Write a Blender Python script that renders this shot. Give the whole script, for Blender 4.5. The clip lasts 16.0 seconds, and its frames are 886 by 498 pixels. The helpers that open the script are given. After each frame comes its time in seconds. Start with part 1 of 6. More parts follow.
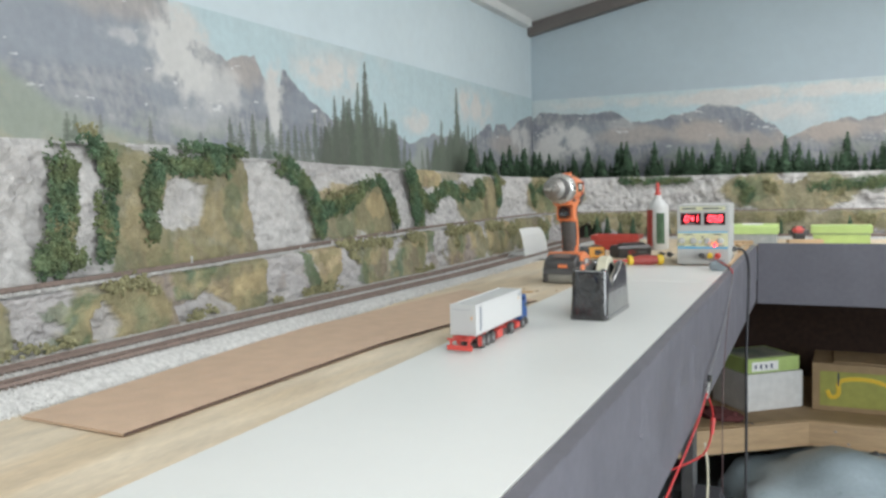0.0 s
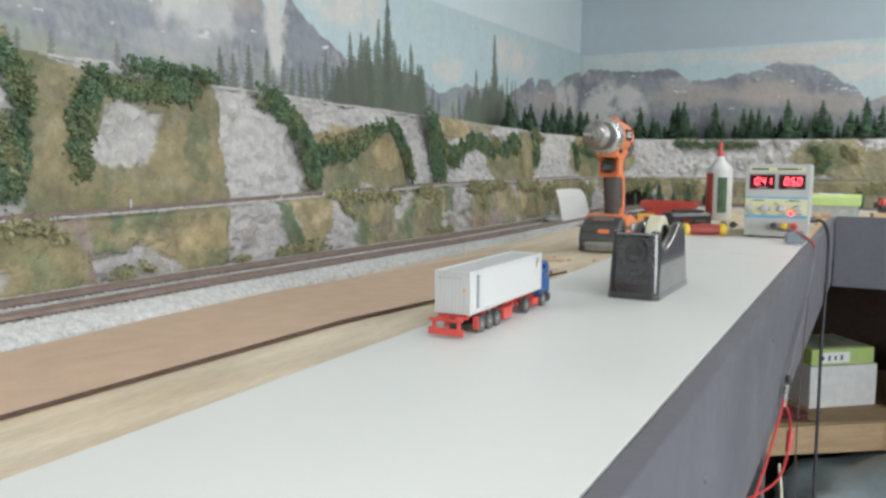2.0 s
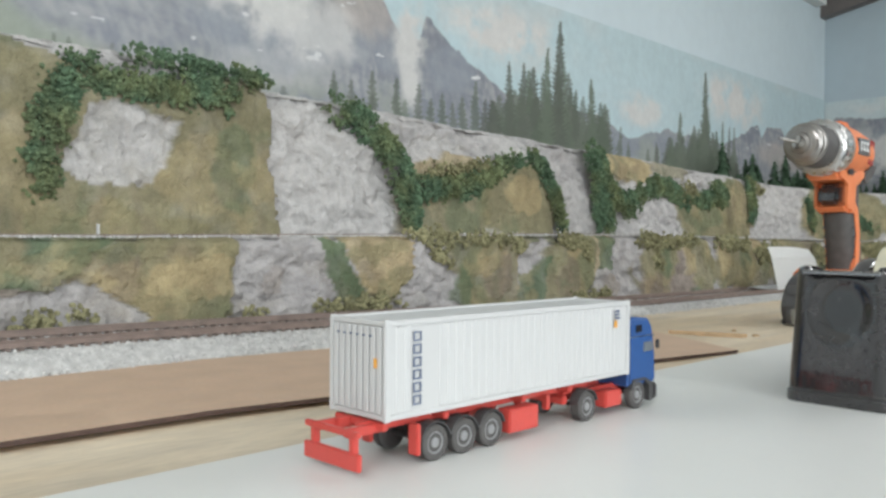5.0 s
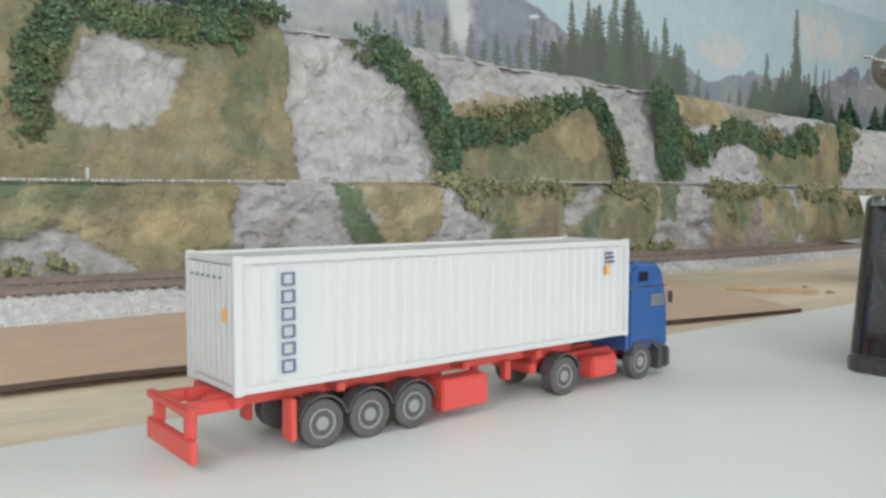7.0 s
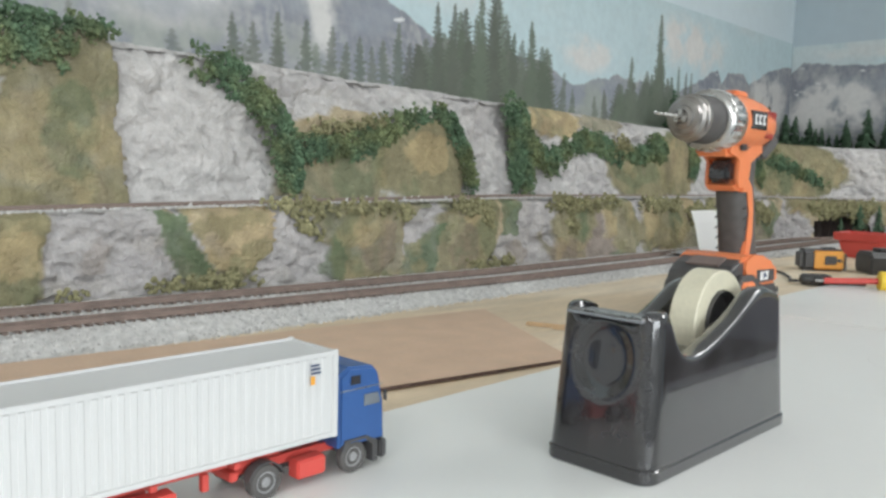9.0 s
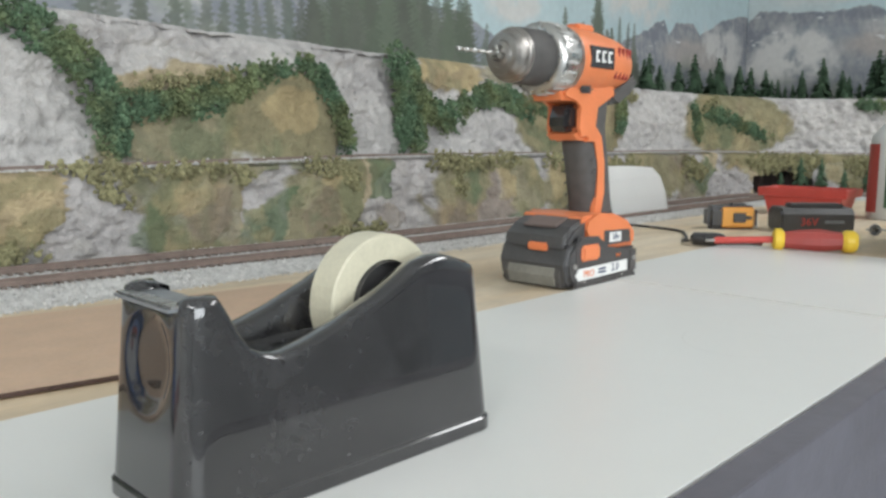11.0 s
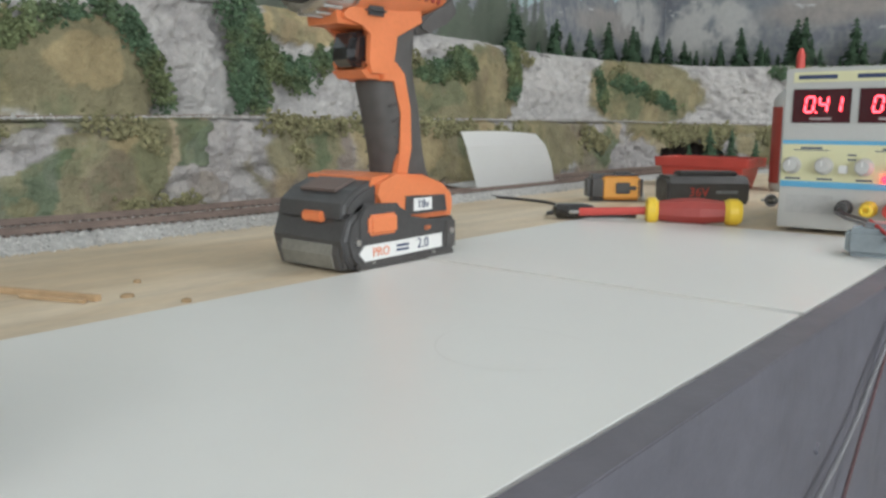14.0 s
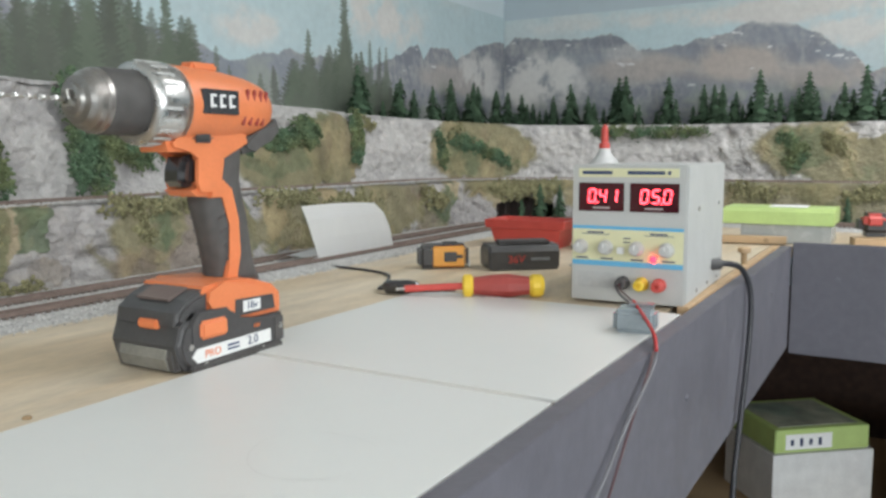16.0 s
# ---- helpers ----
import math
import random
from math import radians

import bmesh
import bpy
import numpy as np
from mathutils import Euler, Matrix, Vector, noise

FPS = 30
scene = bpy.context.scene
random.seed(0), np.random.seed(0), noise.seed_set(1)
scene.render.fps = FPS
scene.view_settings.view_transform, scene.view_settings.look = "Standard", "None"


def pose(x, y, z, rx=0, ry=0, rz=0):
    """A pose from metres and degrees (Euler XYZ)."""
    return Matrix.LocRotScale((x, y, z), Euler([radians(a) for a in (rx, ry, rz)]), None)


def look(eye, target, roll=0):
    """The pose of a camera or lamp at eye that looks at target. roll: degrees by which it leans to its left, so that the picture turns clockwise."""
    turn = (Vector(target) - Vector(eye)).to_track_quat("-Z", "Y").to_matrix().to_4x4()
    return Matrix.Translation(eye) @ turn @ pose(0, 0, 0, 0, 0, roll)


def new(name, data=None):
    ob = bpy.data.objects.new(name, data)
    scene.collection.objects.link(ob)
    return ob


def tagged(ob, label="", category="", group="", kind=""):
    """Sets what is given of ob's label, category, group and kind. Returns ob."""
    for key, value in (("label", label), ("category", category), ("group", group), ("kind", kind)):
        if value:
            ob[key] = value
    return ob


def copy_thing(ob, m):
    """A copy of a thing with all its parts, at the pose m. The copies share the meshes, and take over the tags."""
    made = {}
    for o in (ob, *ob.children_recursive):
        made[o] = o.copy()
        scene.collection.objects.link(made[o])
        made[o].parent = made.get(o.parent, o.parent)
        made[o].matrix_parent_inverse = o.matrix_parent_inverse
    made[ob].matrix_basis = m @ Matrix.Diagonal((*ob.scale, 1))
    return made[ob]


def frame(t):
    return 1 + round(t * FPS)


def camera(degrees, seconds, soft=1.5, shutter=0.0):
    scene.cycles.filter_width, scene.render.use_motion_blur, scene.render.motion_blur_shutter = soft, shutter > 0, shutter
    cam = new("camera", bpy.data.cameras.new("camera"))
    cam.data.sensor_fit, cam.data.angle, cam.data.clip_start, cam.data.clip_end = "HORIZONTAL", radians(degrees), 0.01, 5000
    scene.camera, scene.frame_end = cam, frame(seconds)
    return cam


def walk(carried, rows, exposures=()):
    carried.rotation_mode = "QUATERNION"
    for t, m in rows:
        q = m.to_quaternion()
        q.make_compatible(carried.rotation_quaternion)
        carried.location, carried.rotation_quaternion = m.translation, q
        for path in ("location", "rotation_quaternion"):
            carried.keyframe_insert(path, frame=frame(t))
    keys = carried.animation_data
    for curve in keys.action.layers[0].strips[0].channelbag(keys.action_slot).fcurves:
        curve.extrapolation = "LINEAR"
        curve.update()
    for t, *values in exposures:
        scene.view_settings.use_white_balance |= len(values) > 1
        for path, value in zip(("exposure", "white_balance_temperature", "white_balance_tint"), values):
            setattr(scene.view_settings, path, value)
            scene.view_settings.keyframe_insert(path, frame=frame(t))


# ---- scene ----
cam = camera(57.7, 16.0, soft=2.8)
PATH = [
    (0, (0.0982, 0.0927, 1.2040), (-0.7458, 1.8995, 1.0510), -1.5),
    (0.5, (0.1053, 0.2125, 1.2050), (-0.7794, 1.9987, 1.0410), -1),
    (1, (0.0847, 0.2833, 1.1880), (-0.8613, 2.0345, 0.9980), -0.4),
    (1.5, (0.0383, 0.3319, 1.1850), (-0.9444, 2.0603, 0.9710), -0.2),
    (2, (0.0249, 0.3784, 1.1560), (-0.9191, 2.1275, 0.9330), 0.1),
    (2.5, (0.0062, 0.4460, 1.1410), (-0.9591, 2.1869, 0.9430), 0),
    (3, (-0.0095, 0.5436, 1.1230), (-1.1443, 2.1842, 0.9890), 0.1),
    (3.5, (-0.0129, 0.6208, 1.1120), (-1.2513, 2.1878, 1.0050), 0.5),
    (3.7, (-0.0190, 0.6480, 1.1080), (-1.2851, 2.1940, 1.0350), 0.9),
    (6, (-0.0624, 0.8716, 1.0800), (-1.5581, 2.1983, 1.0280), 0.3),
    (6.5, (-0.0666, 0.8938, 1.0760), (-1.5885, 2.1873, 0.9790), 0.7),
    (7, (-0.0763, 0.9031, 1.0740), (-1.6337, 2.1518, 0.9550), 0.1),
    (7.5, (-0.0811, 0.9083, 1.0790), (-1.6669, 2.1189, 0.9450), -0.4),
    (8, (-0.0796, 0.9232, 1.0790), (-1.6612, 2.1378, 0.9310), -0.4),
    (8.5, (-0.0574, 0.9295, 1.1050), (-1.5890, 2.2013, 0.9140), 0.3),
    (9, (-0.0088, 0.9478, 1.1370), (-1.4001, 2.3730, 0.9460), 1.5),
    (9.5, (0.0260, 0.9997, 1.1370), (-1.2941, 2.4865, 0.9230), 2.2),
    (9.7, (0.0278, 1.0216, 1.1360), (-1.2780, 2.5209, 0.9180), 2.1),
    (11.8, (0.0576, 1.2217, 1.1200), (-1.3511, 2.6075, 0.8170), -0.7),
    (12, (0.0604, 1.2457, 1.1170), (-1.3431, 2.6362, 0.8080), -0.5),
    (12.5, (0.0398, 1.3154, 1.1020), (-1.3492, 2.7205, 0.7940), -0.2),
    (13, (0.0368, 1.3455, 1.0980), (-1.3253, 2.7757, 0.7840), -0.1),
    (13.5, (0.0271, 1.3539, 1.0920), (-1.3071, 2.8101, 0.7730), -0.2),
    (14, (0.0279, 1.3488, 1.0960), (-1.2444, 2.8610, 0.7840), 0.2),
    (14.5, (0.0250, 1.3509, 1.1050), (-1.1351, 2.9563, 0.8330), 0.3),
    (15, (0.0388, 1.3445, 1.1100), (-1.0412, 3.0082, 0.8530), 0.7),
    (15.5, (0.0762, 1.3272, 1.1230), (-0.9496, 3.0251, 0.8730), 0.5),
    (16, (0.1016, 1.3083, 1.1580), (-0.9047, 3.0205, 0.9200), -0.3),
]
walk(cam, [(t, look(eye, target, roll)) for t, eye, target, roll in PATH],
     exposures=[(0, 0.57), (1.5, 0.57), (2.5, 0.49), (3.5, 0.53), (6, 0.52), (8, 0.40), (9.5, 0.67), (12, 0.47), (14, 0.39), (16, 0.54)])

# ---- light: a closed room with two bright tube lamps under its ceiling ----
world = bpy.data.worlds.new("world")
scene.world = world
world.use_nodes = True
world.node_tree.nodes["Background"].inputs[0].default_value = (0.75, 0.85, 1.0, 1)
world.node_tree.nodes["Background"].inputs[1].default_value = 0.15


def area_lamp(name, m, sx, sy, watts, colour):
    data = bpy.data.lights.new(name, "AREA")
    data.shape, data.size, data.size_y, data.energy, data.color = "RECTANGLE", sx, sy, watts, colour
    ob = new(name, data)
    ob.matrix_world = m
    return ob


area_lamp("window_daylight", look((2.55, 0.3, 1.5), (0.0, 1.0, 1.42)), 2.5, 1.05, 46, (0.905, 0.965, 1.0))
LAMP_A = (0.75, 2.7, 2.16)
LAMP_B = (0.75, -0.3, 2.16)
area_lamp("tube_light_glow", look((LAMP_A[0], LAMP_A[1], LAMP_A[2] - 0.04), (LAMP_A[0], LAMP_A[1], 0)), 1.3, 0.5, 12, (0.96, 0.975, 1.0))
area_lamp("tube_light_glow", look((LAMP_B[0], LAMP_B[1], LAMP_B[2] - 0.04), (LAMP_B[0], LAMP_B[1], 0)), 1.3, 0.5, 18, (0.96, 0.975, 1.0))


# ---- small tools for building ----
def fbm(u, v, scale, seed=0, octaves=4, gain=0.5):
    """Smooth value noise in 0..1 for arrays u, v in metres."""
    out, amp, total = np.zeros_like(u, dtype=float), 1.0, 0.0
    for o in range(octaves):
        table = np.random.RandomState(seed * 31 + o).rand(128, 128)
        a, b = u / scale * 2 ** o + 11.3 * o, v / scale * 2 ** o + 5.7 * o
        i, j = np.floor(a).astype(int), np.floor(b).astype(int)
        f, g = a - i, b - j
        f, g = f * f * (3 - 2 * f), g * g * (3 - 2 * g)
        t00, t10 = table[i % 128, j % 128], table[(i + 1) % 128, j % 128]
        t01, t11 = table[i % 128, (j + 1) % 128], table[(i + 1) % 128, (j + 1) % 128]
        out += amp * ((t00 * (1 - f) + t10 * f) * (1 - g) + (t01 * (1 - f) + t11 * f) * g)
        total += amp
        amp *= gain
    return out / total


def smooth(a, lo, hi):
    t = np.clip((a - lo) / (hi - lo), 0, 1)
    return t * t * (3 - 2 * t)


def part(name, bm, material, parent=None, label="", m=None, flat=True):
    """Links a bmesh as one mesh object, under parent where one is given."""
    me = bpy.data.meshes.new(name)
    bmesh.ops.recalc_face_normals(bm, faces=bm.faces)
    bm.to_mesh(me)
    bm.free()
    if not flat:
        for p in me.polygons:
            p.use_smooth = True
    me.materials.append(material)
    ob = new(name, me)
    if parent:
        ob.parent = parent
    if m is not None:
        ob.matrix_basis = m
    if label:
        ob["label"] = label
    return ob


def thing(name, m, label, category, group="", kind=""):
    ob = new(name)
    ob.empty_display_size = 0.02
    ob.matrix_basis = m
    return tagged(ob, label, category, group, kind)


def box(bm, c, s, bevel=0.0, m=None, seg=2):
    t = Matrix.Translation(c) @ Matrix.Diagonal((*s, 1))
    if m is not None:
        t = m @ t
    got = bmesh.ops.create_cube(bm, size=1.0, matrix=t)
    if bevel:
        edges = list({e for v in got["verts"] for e in v.link_edges})
        bmesh.ops.bevel(bm, geom=edges, offset=bevel, segments=seg, affect="EDGES", clamp_overlap=True)
    return bm


def cyl(bm, a, b, r0, r1=None, seg=24):
    a, b = Vector(a), Vector(b)
    r1 = r0 if r1 is None else r1
    m = Matrix.Translation((a + b) / 2) @ (b - a).to_track_quat("Z", "Y").to_matrix().to_4x4()
    bmesh.ops.create_cone(bm, cap_ends=True, segments=seg, radius1=r0, radius2=r1, depth=(b - a).length, matrix=m)
    return bm


def lathe(bm, rings, m=Matrix.Identity(4), seg=28):
    """rings: (height, radius) from one end to the other, round local z."""
    loops = []
    for h, r in rings:
        loops.append([bm.verts.new(m @ Vector((r * math.cos(a), r * math.sin(a), h))) for a in (2 * math.pi * k / seg for k in range(seg))])
    for p, q in zip(loops, loops[1:]):
        for k in range(seg):
            bm.faces.new((p[k], p[(k + 1) % seg], q[(k + 1) % seg], q[k]))
    bm.faces.new(loops[0][::-1]), bm.faces.new(loops[-1])
    return bm


def prism(bm, outline, w0, w1, m=Matrix.Identity(4), bevel=0.0, seg=2):
    """An outline of (a, b) pairs in the local y, z plane, drawn out along x from w0 to w1."""
    f0 = [bm.verts.new(m @ Vector((w0, a, b))) for a, b in outline]
    f1 = [bm.verts.new(m @ Vector((w1, a, b))) for a, b in outline]
    faces = [bm.faces.new(f0), bm.faces.new(f1[::-1])]
    n = len(outline)
    for k in range(n):
        faces.append(bm.faces.new((f0[k], f1[k], f1[(k + 1) % n], f0[(k + 1) % n])))
    if bevel:
        edges = list({e for f in faces[:2] for e in f.edges})
        bmesh.ops.bevel(bm, geom=edges, offset=bevel, segments=seg, affect="EDGES", clamp_overlap=True)
    return bm


def tube(bm, pts, r, seg=8, rounds=3):
    """A round cord through the points, softened by corner cutting."""
    pts = [Vector(p) for p in pts]
    for _ in range(rounds):
        q = [pts[0]]
        for a, b in zip(pts, pts[1:]):
            q += [a.lerp(b, 0.25), a.lerp(b, 0.75)]
        pts = q + [pts[-1]]
    loops = []
    for k, p in enumerate(pts):
        d = (pts[min(k + 1, len(pts) - 1)] - pts[max(k - 1, 0)]).normalized()
        s = d.cross(Vector((0.31, 0.23, 0.92))).normalized()
        u = s.cross(d)
        loops.append([bm.verts.new(p + r * (math.cos(a) * s + math.sin(a) * u)) for a in (2 * math.pi * i / seg for i in range(seg))])
    for a, b in zip(loops, loops[1:]):
        for i in range(seg):
            bm.faces.new((a[i], a[(i + 1) % seg], b[(i + 1) % seg], b[i]))
    bm.faces.new(loops[0][::-1]), bm.faces.new(loops[-1])
    return bm


def grid_mesh(name, places, material, paint=None, keep=None, uv_smooth=True):
    """A sheet from an array of places (rows, columns, 3), with a pigment for each vertex where one is given."""
    r, c, _ = places.shape
    idx = np.arange(r * c).reshape(r, c)
    quads = np.stack([idx[:-1, :-1], idx[:-1, 1:], idx[1:, 1:], idx[1:, :-1]], -1).reshape(-1, 4)
    if keep is not None:
        quads = quads[keep.reshape(-1)]
    me = bpy.data.meshes.new(name)
    me.vertices.add(r * c)
    me.vertices.foreach_set("co", places.reshape(-1).astype(np.float32))
    me.loops.add(quads.size)
    me.loops.foreach_set("vertex_index", quads.reshape(-1).astype(np.int32))
    me.polygons.add(len(quads))
    me.polygons.foreach_set("loop_start", np.arange(0, quads.size, 4, dtype=np.int32))
    me.polygons.foreach_set("loop_total", np.full(len(quads), 4, dtype=np.int32))
    me.polygons.foreach_set("use_smooth", np.ones(len(quads), dtype=bool))
    if paint is not None:
        at = me.color_attributes.new("pigment", "FLOAT_COLOR", "POINT")
        rgba = np.ones((r * c, 4), dtype=np.float32)
        rgba[:, :3] = paint.reshape(-1, 3)
        at.data.foreach_set("color", rgba.reshape(-1))
    me.update(calc_edges=True)
    me.materials.append(material)
    return new(name, me)


# ---- materials ----
def make(name, colour=(0.5, 0.5, 0.5), rough=0.5, metal=0.0, vary=0.08, scale=30.0, bump=0.0, bump_scale=200.0, pigment=False, random_tint=0.0, stretch=(1, 1, 1), spec=0.5, coat=0.0, second=None):
    m = bpy.data.materials.new(name)
    m.use_nodes = True
    nt = m.node_tree
    bsdf = nt.nodes["Principled BSDF"]
    bsdf.inputs["Roughness"].default_value, bsdf.inputs["Metallic"].default_value = rough, metal
    bsdf.inputs["Specular IOR Level"].default_value = spec
    bsdf.inputs["Coat Weight"].default_value = coat
    co = nt.nodes.new("ShaderNodeTexCoord")
    mp = nt.nodes.new("ShaderNodeMapping")
    mp.inputs["Scale"].default_value = stretch
    nt.links.new(co.outputs["Object"], mp.inputs[0])

    def noise_node(s, detail=5.0):
        n = nt.nodes.new("ShaderNodeTexNoise")
        n.inputs["Scale"].default_value, n.inputs["Detail"].default_value = s, detail
        nt.links.new(mp.outputs[0], n.inputs["Vector"])
        return n

    span = (0.05, 0.95) if vary <= 0.02 else (0.3, 0.7)

    def ramp(src, lo, hi, a=span[0], b=span[1]):
        r = nt.nodes.new("ShaderNodeMapRange")
        r.inputs[1].default_value, r.inputs[2].default_value, r.inputs[3].default_value, r.inputs[4].default_value = a, b, lo, hi
        nt.links.new(src, r.inputs[0])
        return r.outputs[0]

    if pigment:
        src = nt.nodes.new("ShaderNodeVertexColor")
        src.layer_name = "pigment"
        colour_out = src.outputs[0]
    else:
        src = nt.nodes.new("ShaderNodeRGB")
        src.outputs[0].default_value = (*colour, 1)
        colour_out = src.outputs[0]
    if second:
        mixer = nt.nodes.new("ShaderNodeMix")
        mixer.data_type = "RGBA"
        nt.links.new(ramp(noise_node(scale * 0.35, 3).outputs[0], 0, 1, 0.42, 0.6), mixer.inputs[0])
        nt.links.new(colour_out, mixer.inputs[6])
        mixer.inputs[7].default_value = (*second, 1)
        colour_out = mixer.outputs[2]
    hsv = nt.nodes.new("ShaderNodeHueSaturation")
    nt.links.new(colour_out, hsv.inputs["Color"])
    add = nt.nodes.new("ShaderNodeMath")
    add.operation = "MULTIPLY"
    nt.links.new(ramp(noise_node(scale).outputs[0], 1 - vary, 1 + vary), add.inputs[0])
    nt.links.new(ramp(noise_node(scale * 9, 3).outputs[0], 1 - vary * 0.6, 1 + vary * 0.6), add.inputs[1])
    value = add.outputs[0]
    if random_tint:
        info = nt.nodes.new("ShaderNodeNewGeometry")
        mul = nt.nodes.new("ShaderNodeMath")
        mul.operation = "MULTIPLY"
        nt.links.new(ramp(info.outputs["Random Per Island"], 1 - random_tint, 1 + random_tint, 0, 1), mul.inputs[0])
        nt.links.new(value, mul.inputs[1])
        value = mul.outputs[0]
    nt.links.new(value, hsv.inputs["Value"])
    nt.links.new(hsv.outputs[0], bsdf.inputs["Base Color"])
    rr = ramp(noise_node(scale * 2).outputs[0], max(rough - 0.08, 0.02), min(rough + 0.08, 1))
    nt.links.new(rr, bsdf.inputs["Roughness"])
    if bump:
        bn = nt.nodes.new("ShaderNodeBump")
        bn.inputs["Strength"].default_value = 0.6
        bn.inputs["Distance"].default_value = bump
        nt.links.new(noise_node(bump_scale, 6).outputs[0], bn.inputs["Height"])
        nt.links.new(bn.outputs[0], bsdf.inputs["Normal"])
    return m


def glow(name, colour, strength):
    m = bpy.data.materials.new(name)
    m.use_nodes = True
    b = m.node_tree.nodes["Principled BSDF"]
    b.inputs["Base Color"].default_value = (*colour, 1)
    b.inputs["Emission Color"].default_value = (*colour, 1)
    b.inputs["Emission Strength"].default_value = strength
    return m


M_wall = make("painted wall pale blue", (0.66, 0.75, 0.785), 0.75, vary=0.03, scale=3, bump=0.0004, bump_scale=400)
# same pale blue paint, with the end wall's dimmer light put into the colour
M_wall_far = make("painted wall pale blue shaded", (0.47, 0.555, 0.60), 0.75, vary=0.03, scale=3, bump=0.0004, bump_scale=400)
M_plain = make("plain white wall", (0.72, 0.72, 0.70), 0.8, vary=0.03, scale=3)
M_ceiling = make("white ceiling board", (0.78, 0.78, 0.76), 0.8, vary=0.03, scale=2)
M_beam = make("dark roof beam", (0.16, 0.14, 0.13), 0.6, vary=0.15, scale=10)
M_floor = make("grey blue carpet floor", (0.26, 0.31, 0.34), 0.9, vary=0.15, scale=6, bump=0.002, bump_scale=300)
M_mural = make("printed mountain mural", rough=0.55, vary=0.05, scale=60, pigment=True, spec=0.3)
M_cliff = make("painted plaster cliff", rough=0.9, vary=0.16, scale=60, bump=0.012, bump_scale=150, pigment=True, spec=0.15)
M_ply = make("pale plywood", (0.60, 0.48, 0.33), 0.6, vary=0.14, scale=9, stretch=(5, 0.9, 1), bump=0.0004, bump_scale=80, second=(0.66, 0.56, 0.42))
M_melamine = make("white melamine board", (0.73, 0.73, 0.70), 0.36, vary=0.02, scale=5)
M_hardboard = make("brown hardboard", (0.57, 0.405, 0.285), 0.7, vary=0.07, scale=40, bump=0.0003, bump_scale=500)
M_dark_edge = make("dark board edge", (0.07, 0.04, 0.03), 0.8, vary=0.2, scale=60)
M_fascia = make("charcoal painted fascia", (0.135, 0.13, 0.15), 0.55, vary=0.10, scale=8, bump=0.0005, bump_scale=250)
M_ballast = make("grey ballast bed", (0.52, 0.51, 0.49), 0.95, vary=0.2, scale=150, bump=0.003, bump_scale=320)
M_stone = make("ballast stones", (0.54, 0.53, 0.51), 0.95, vary=0.15, scale=200, random_tint=0.3)
M_rail = make("rusty brown rail", (0.21, 0.155, 0.13), 0.6, vary=0.2, scale=80)
M_sleeper = make("dark brown sleeper", (0.18, 0.14, 0.12), 0.85, vary=0.25, scale=100)
M_bush_dark = make("dark green foam foliage", (0.110, 0.172, 0.105), 0.95, vary=0.38, scale=45, random_tint=0.25, bump=0.003, bump_scale=500, spec=0.1, second=(0.165, 0.195, 0.100))
M_bush_olive = make("olive green foam foliage", (0.27, 0.255, 0.145), 0.95, vary=0.28, scale=60, random_tint=0.28, bump=0.003, bump_scale=500, spec=0.1)
M_bush_tan = make("dry tan foliage", (0.25, 0.19, 0.08), 0.95, vary=0.3, scale=90, random_tint=0.4, spec=0.1)
M_fir = make("model fir green", (0.085, 0.138, 0.085), 0.95, vary=0.35, scale=200, random_tint=0.35, spec=0.1)
M_bark = make("bark", (0.09, 0.06, 0.04), 0.9, vary=0.2, scale=100)
M_white_plastic = make("white plastic", (0.56, 0.56, 0.55), 0.4, vary=0.02, scale=30)
M_red_plastic = make("red plastic", (0.58, 0.075, 0.06), 0.4, vary=0.06, scale=40)
M_blue_plastic = make("blue plastic", (0.032, 0.095, 0.27), 0.35, vary=0.05, scale=40)
M_black_plastic = make("dusty black plastic", (0.068, 0.066, 0.066), 0.42, vary=0.15, scale=40)
M_gloss_black = make("glossy black plastic", (0.027, 0.026, 0.027), 0.17, vary=0.25, scale=30, coat=0.9)
M_rubber = make("dark grey rubber", (0.085, 0.080, 0.076), 0.7, vary=0.15, scale=120, bump=0.0004, bump_scale=900)
M_orange = make("orange plastic", (0.74, 0.22, 0.085), 0.42, vary=0.06, scale=40)
M_amber = make("amber yellow plastic", (0.82, 0.38, 0.07), 0.42, vary=0.06, scale=40)
M_steel = make("brushed steel", (0.55, 0.54, 0.52), 0.3, 1.0, vary=0.08, scale=60)
M_grey_metal = make("grey enamelled case", (0.50, 0.50, 0.48), 0.5, vary=0.04, scale=30)
M_print_dark = make("dark blue print", (0.03, 0.05, 0.12), 0.6, vary=0.05)
M_print_orange = make("orange sticker", (0.75, 0.35, 0.05), 0.6, vary=0.05)
M_label_white = make("white label", (0.75, 0.75, 0.73), 0.5, vary=0.03)
M_yellow = make("yellow plastic", (0.80, 0.55, 0.05), 0.45, vary=0.05)
M_cream = make("cream panel print", (0.66, 0.64, 0.40), 0.5, vary=0.03)
M_cyan = make("blue panel stripe", (0.12, 0.40, 0.62), 0.5, vary=0.03)
M_paper = make("white paper", (0.90, 0.90, 0.89), 0.8, vary=0.02)
M_tape = make("cream adhesive tape roll", (0.62, 0.58, 0.44), 0.4, vary=0.08, scale=60)
M_card = make("brown cardboard", (0.36, 0.25, 0.14), 0.8, vary=0.1, scale=20)
M_pine = make("pine timber", (0.52, 0.36, 0.21), 0.6, vary=0.14, scale=12, stretch=(0.7, 6, 6))
M_lime = make("lime green box card", (0.48, 0.62, 0.22), 0.5, vary=0.06)
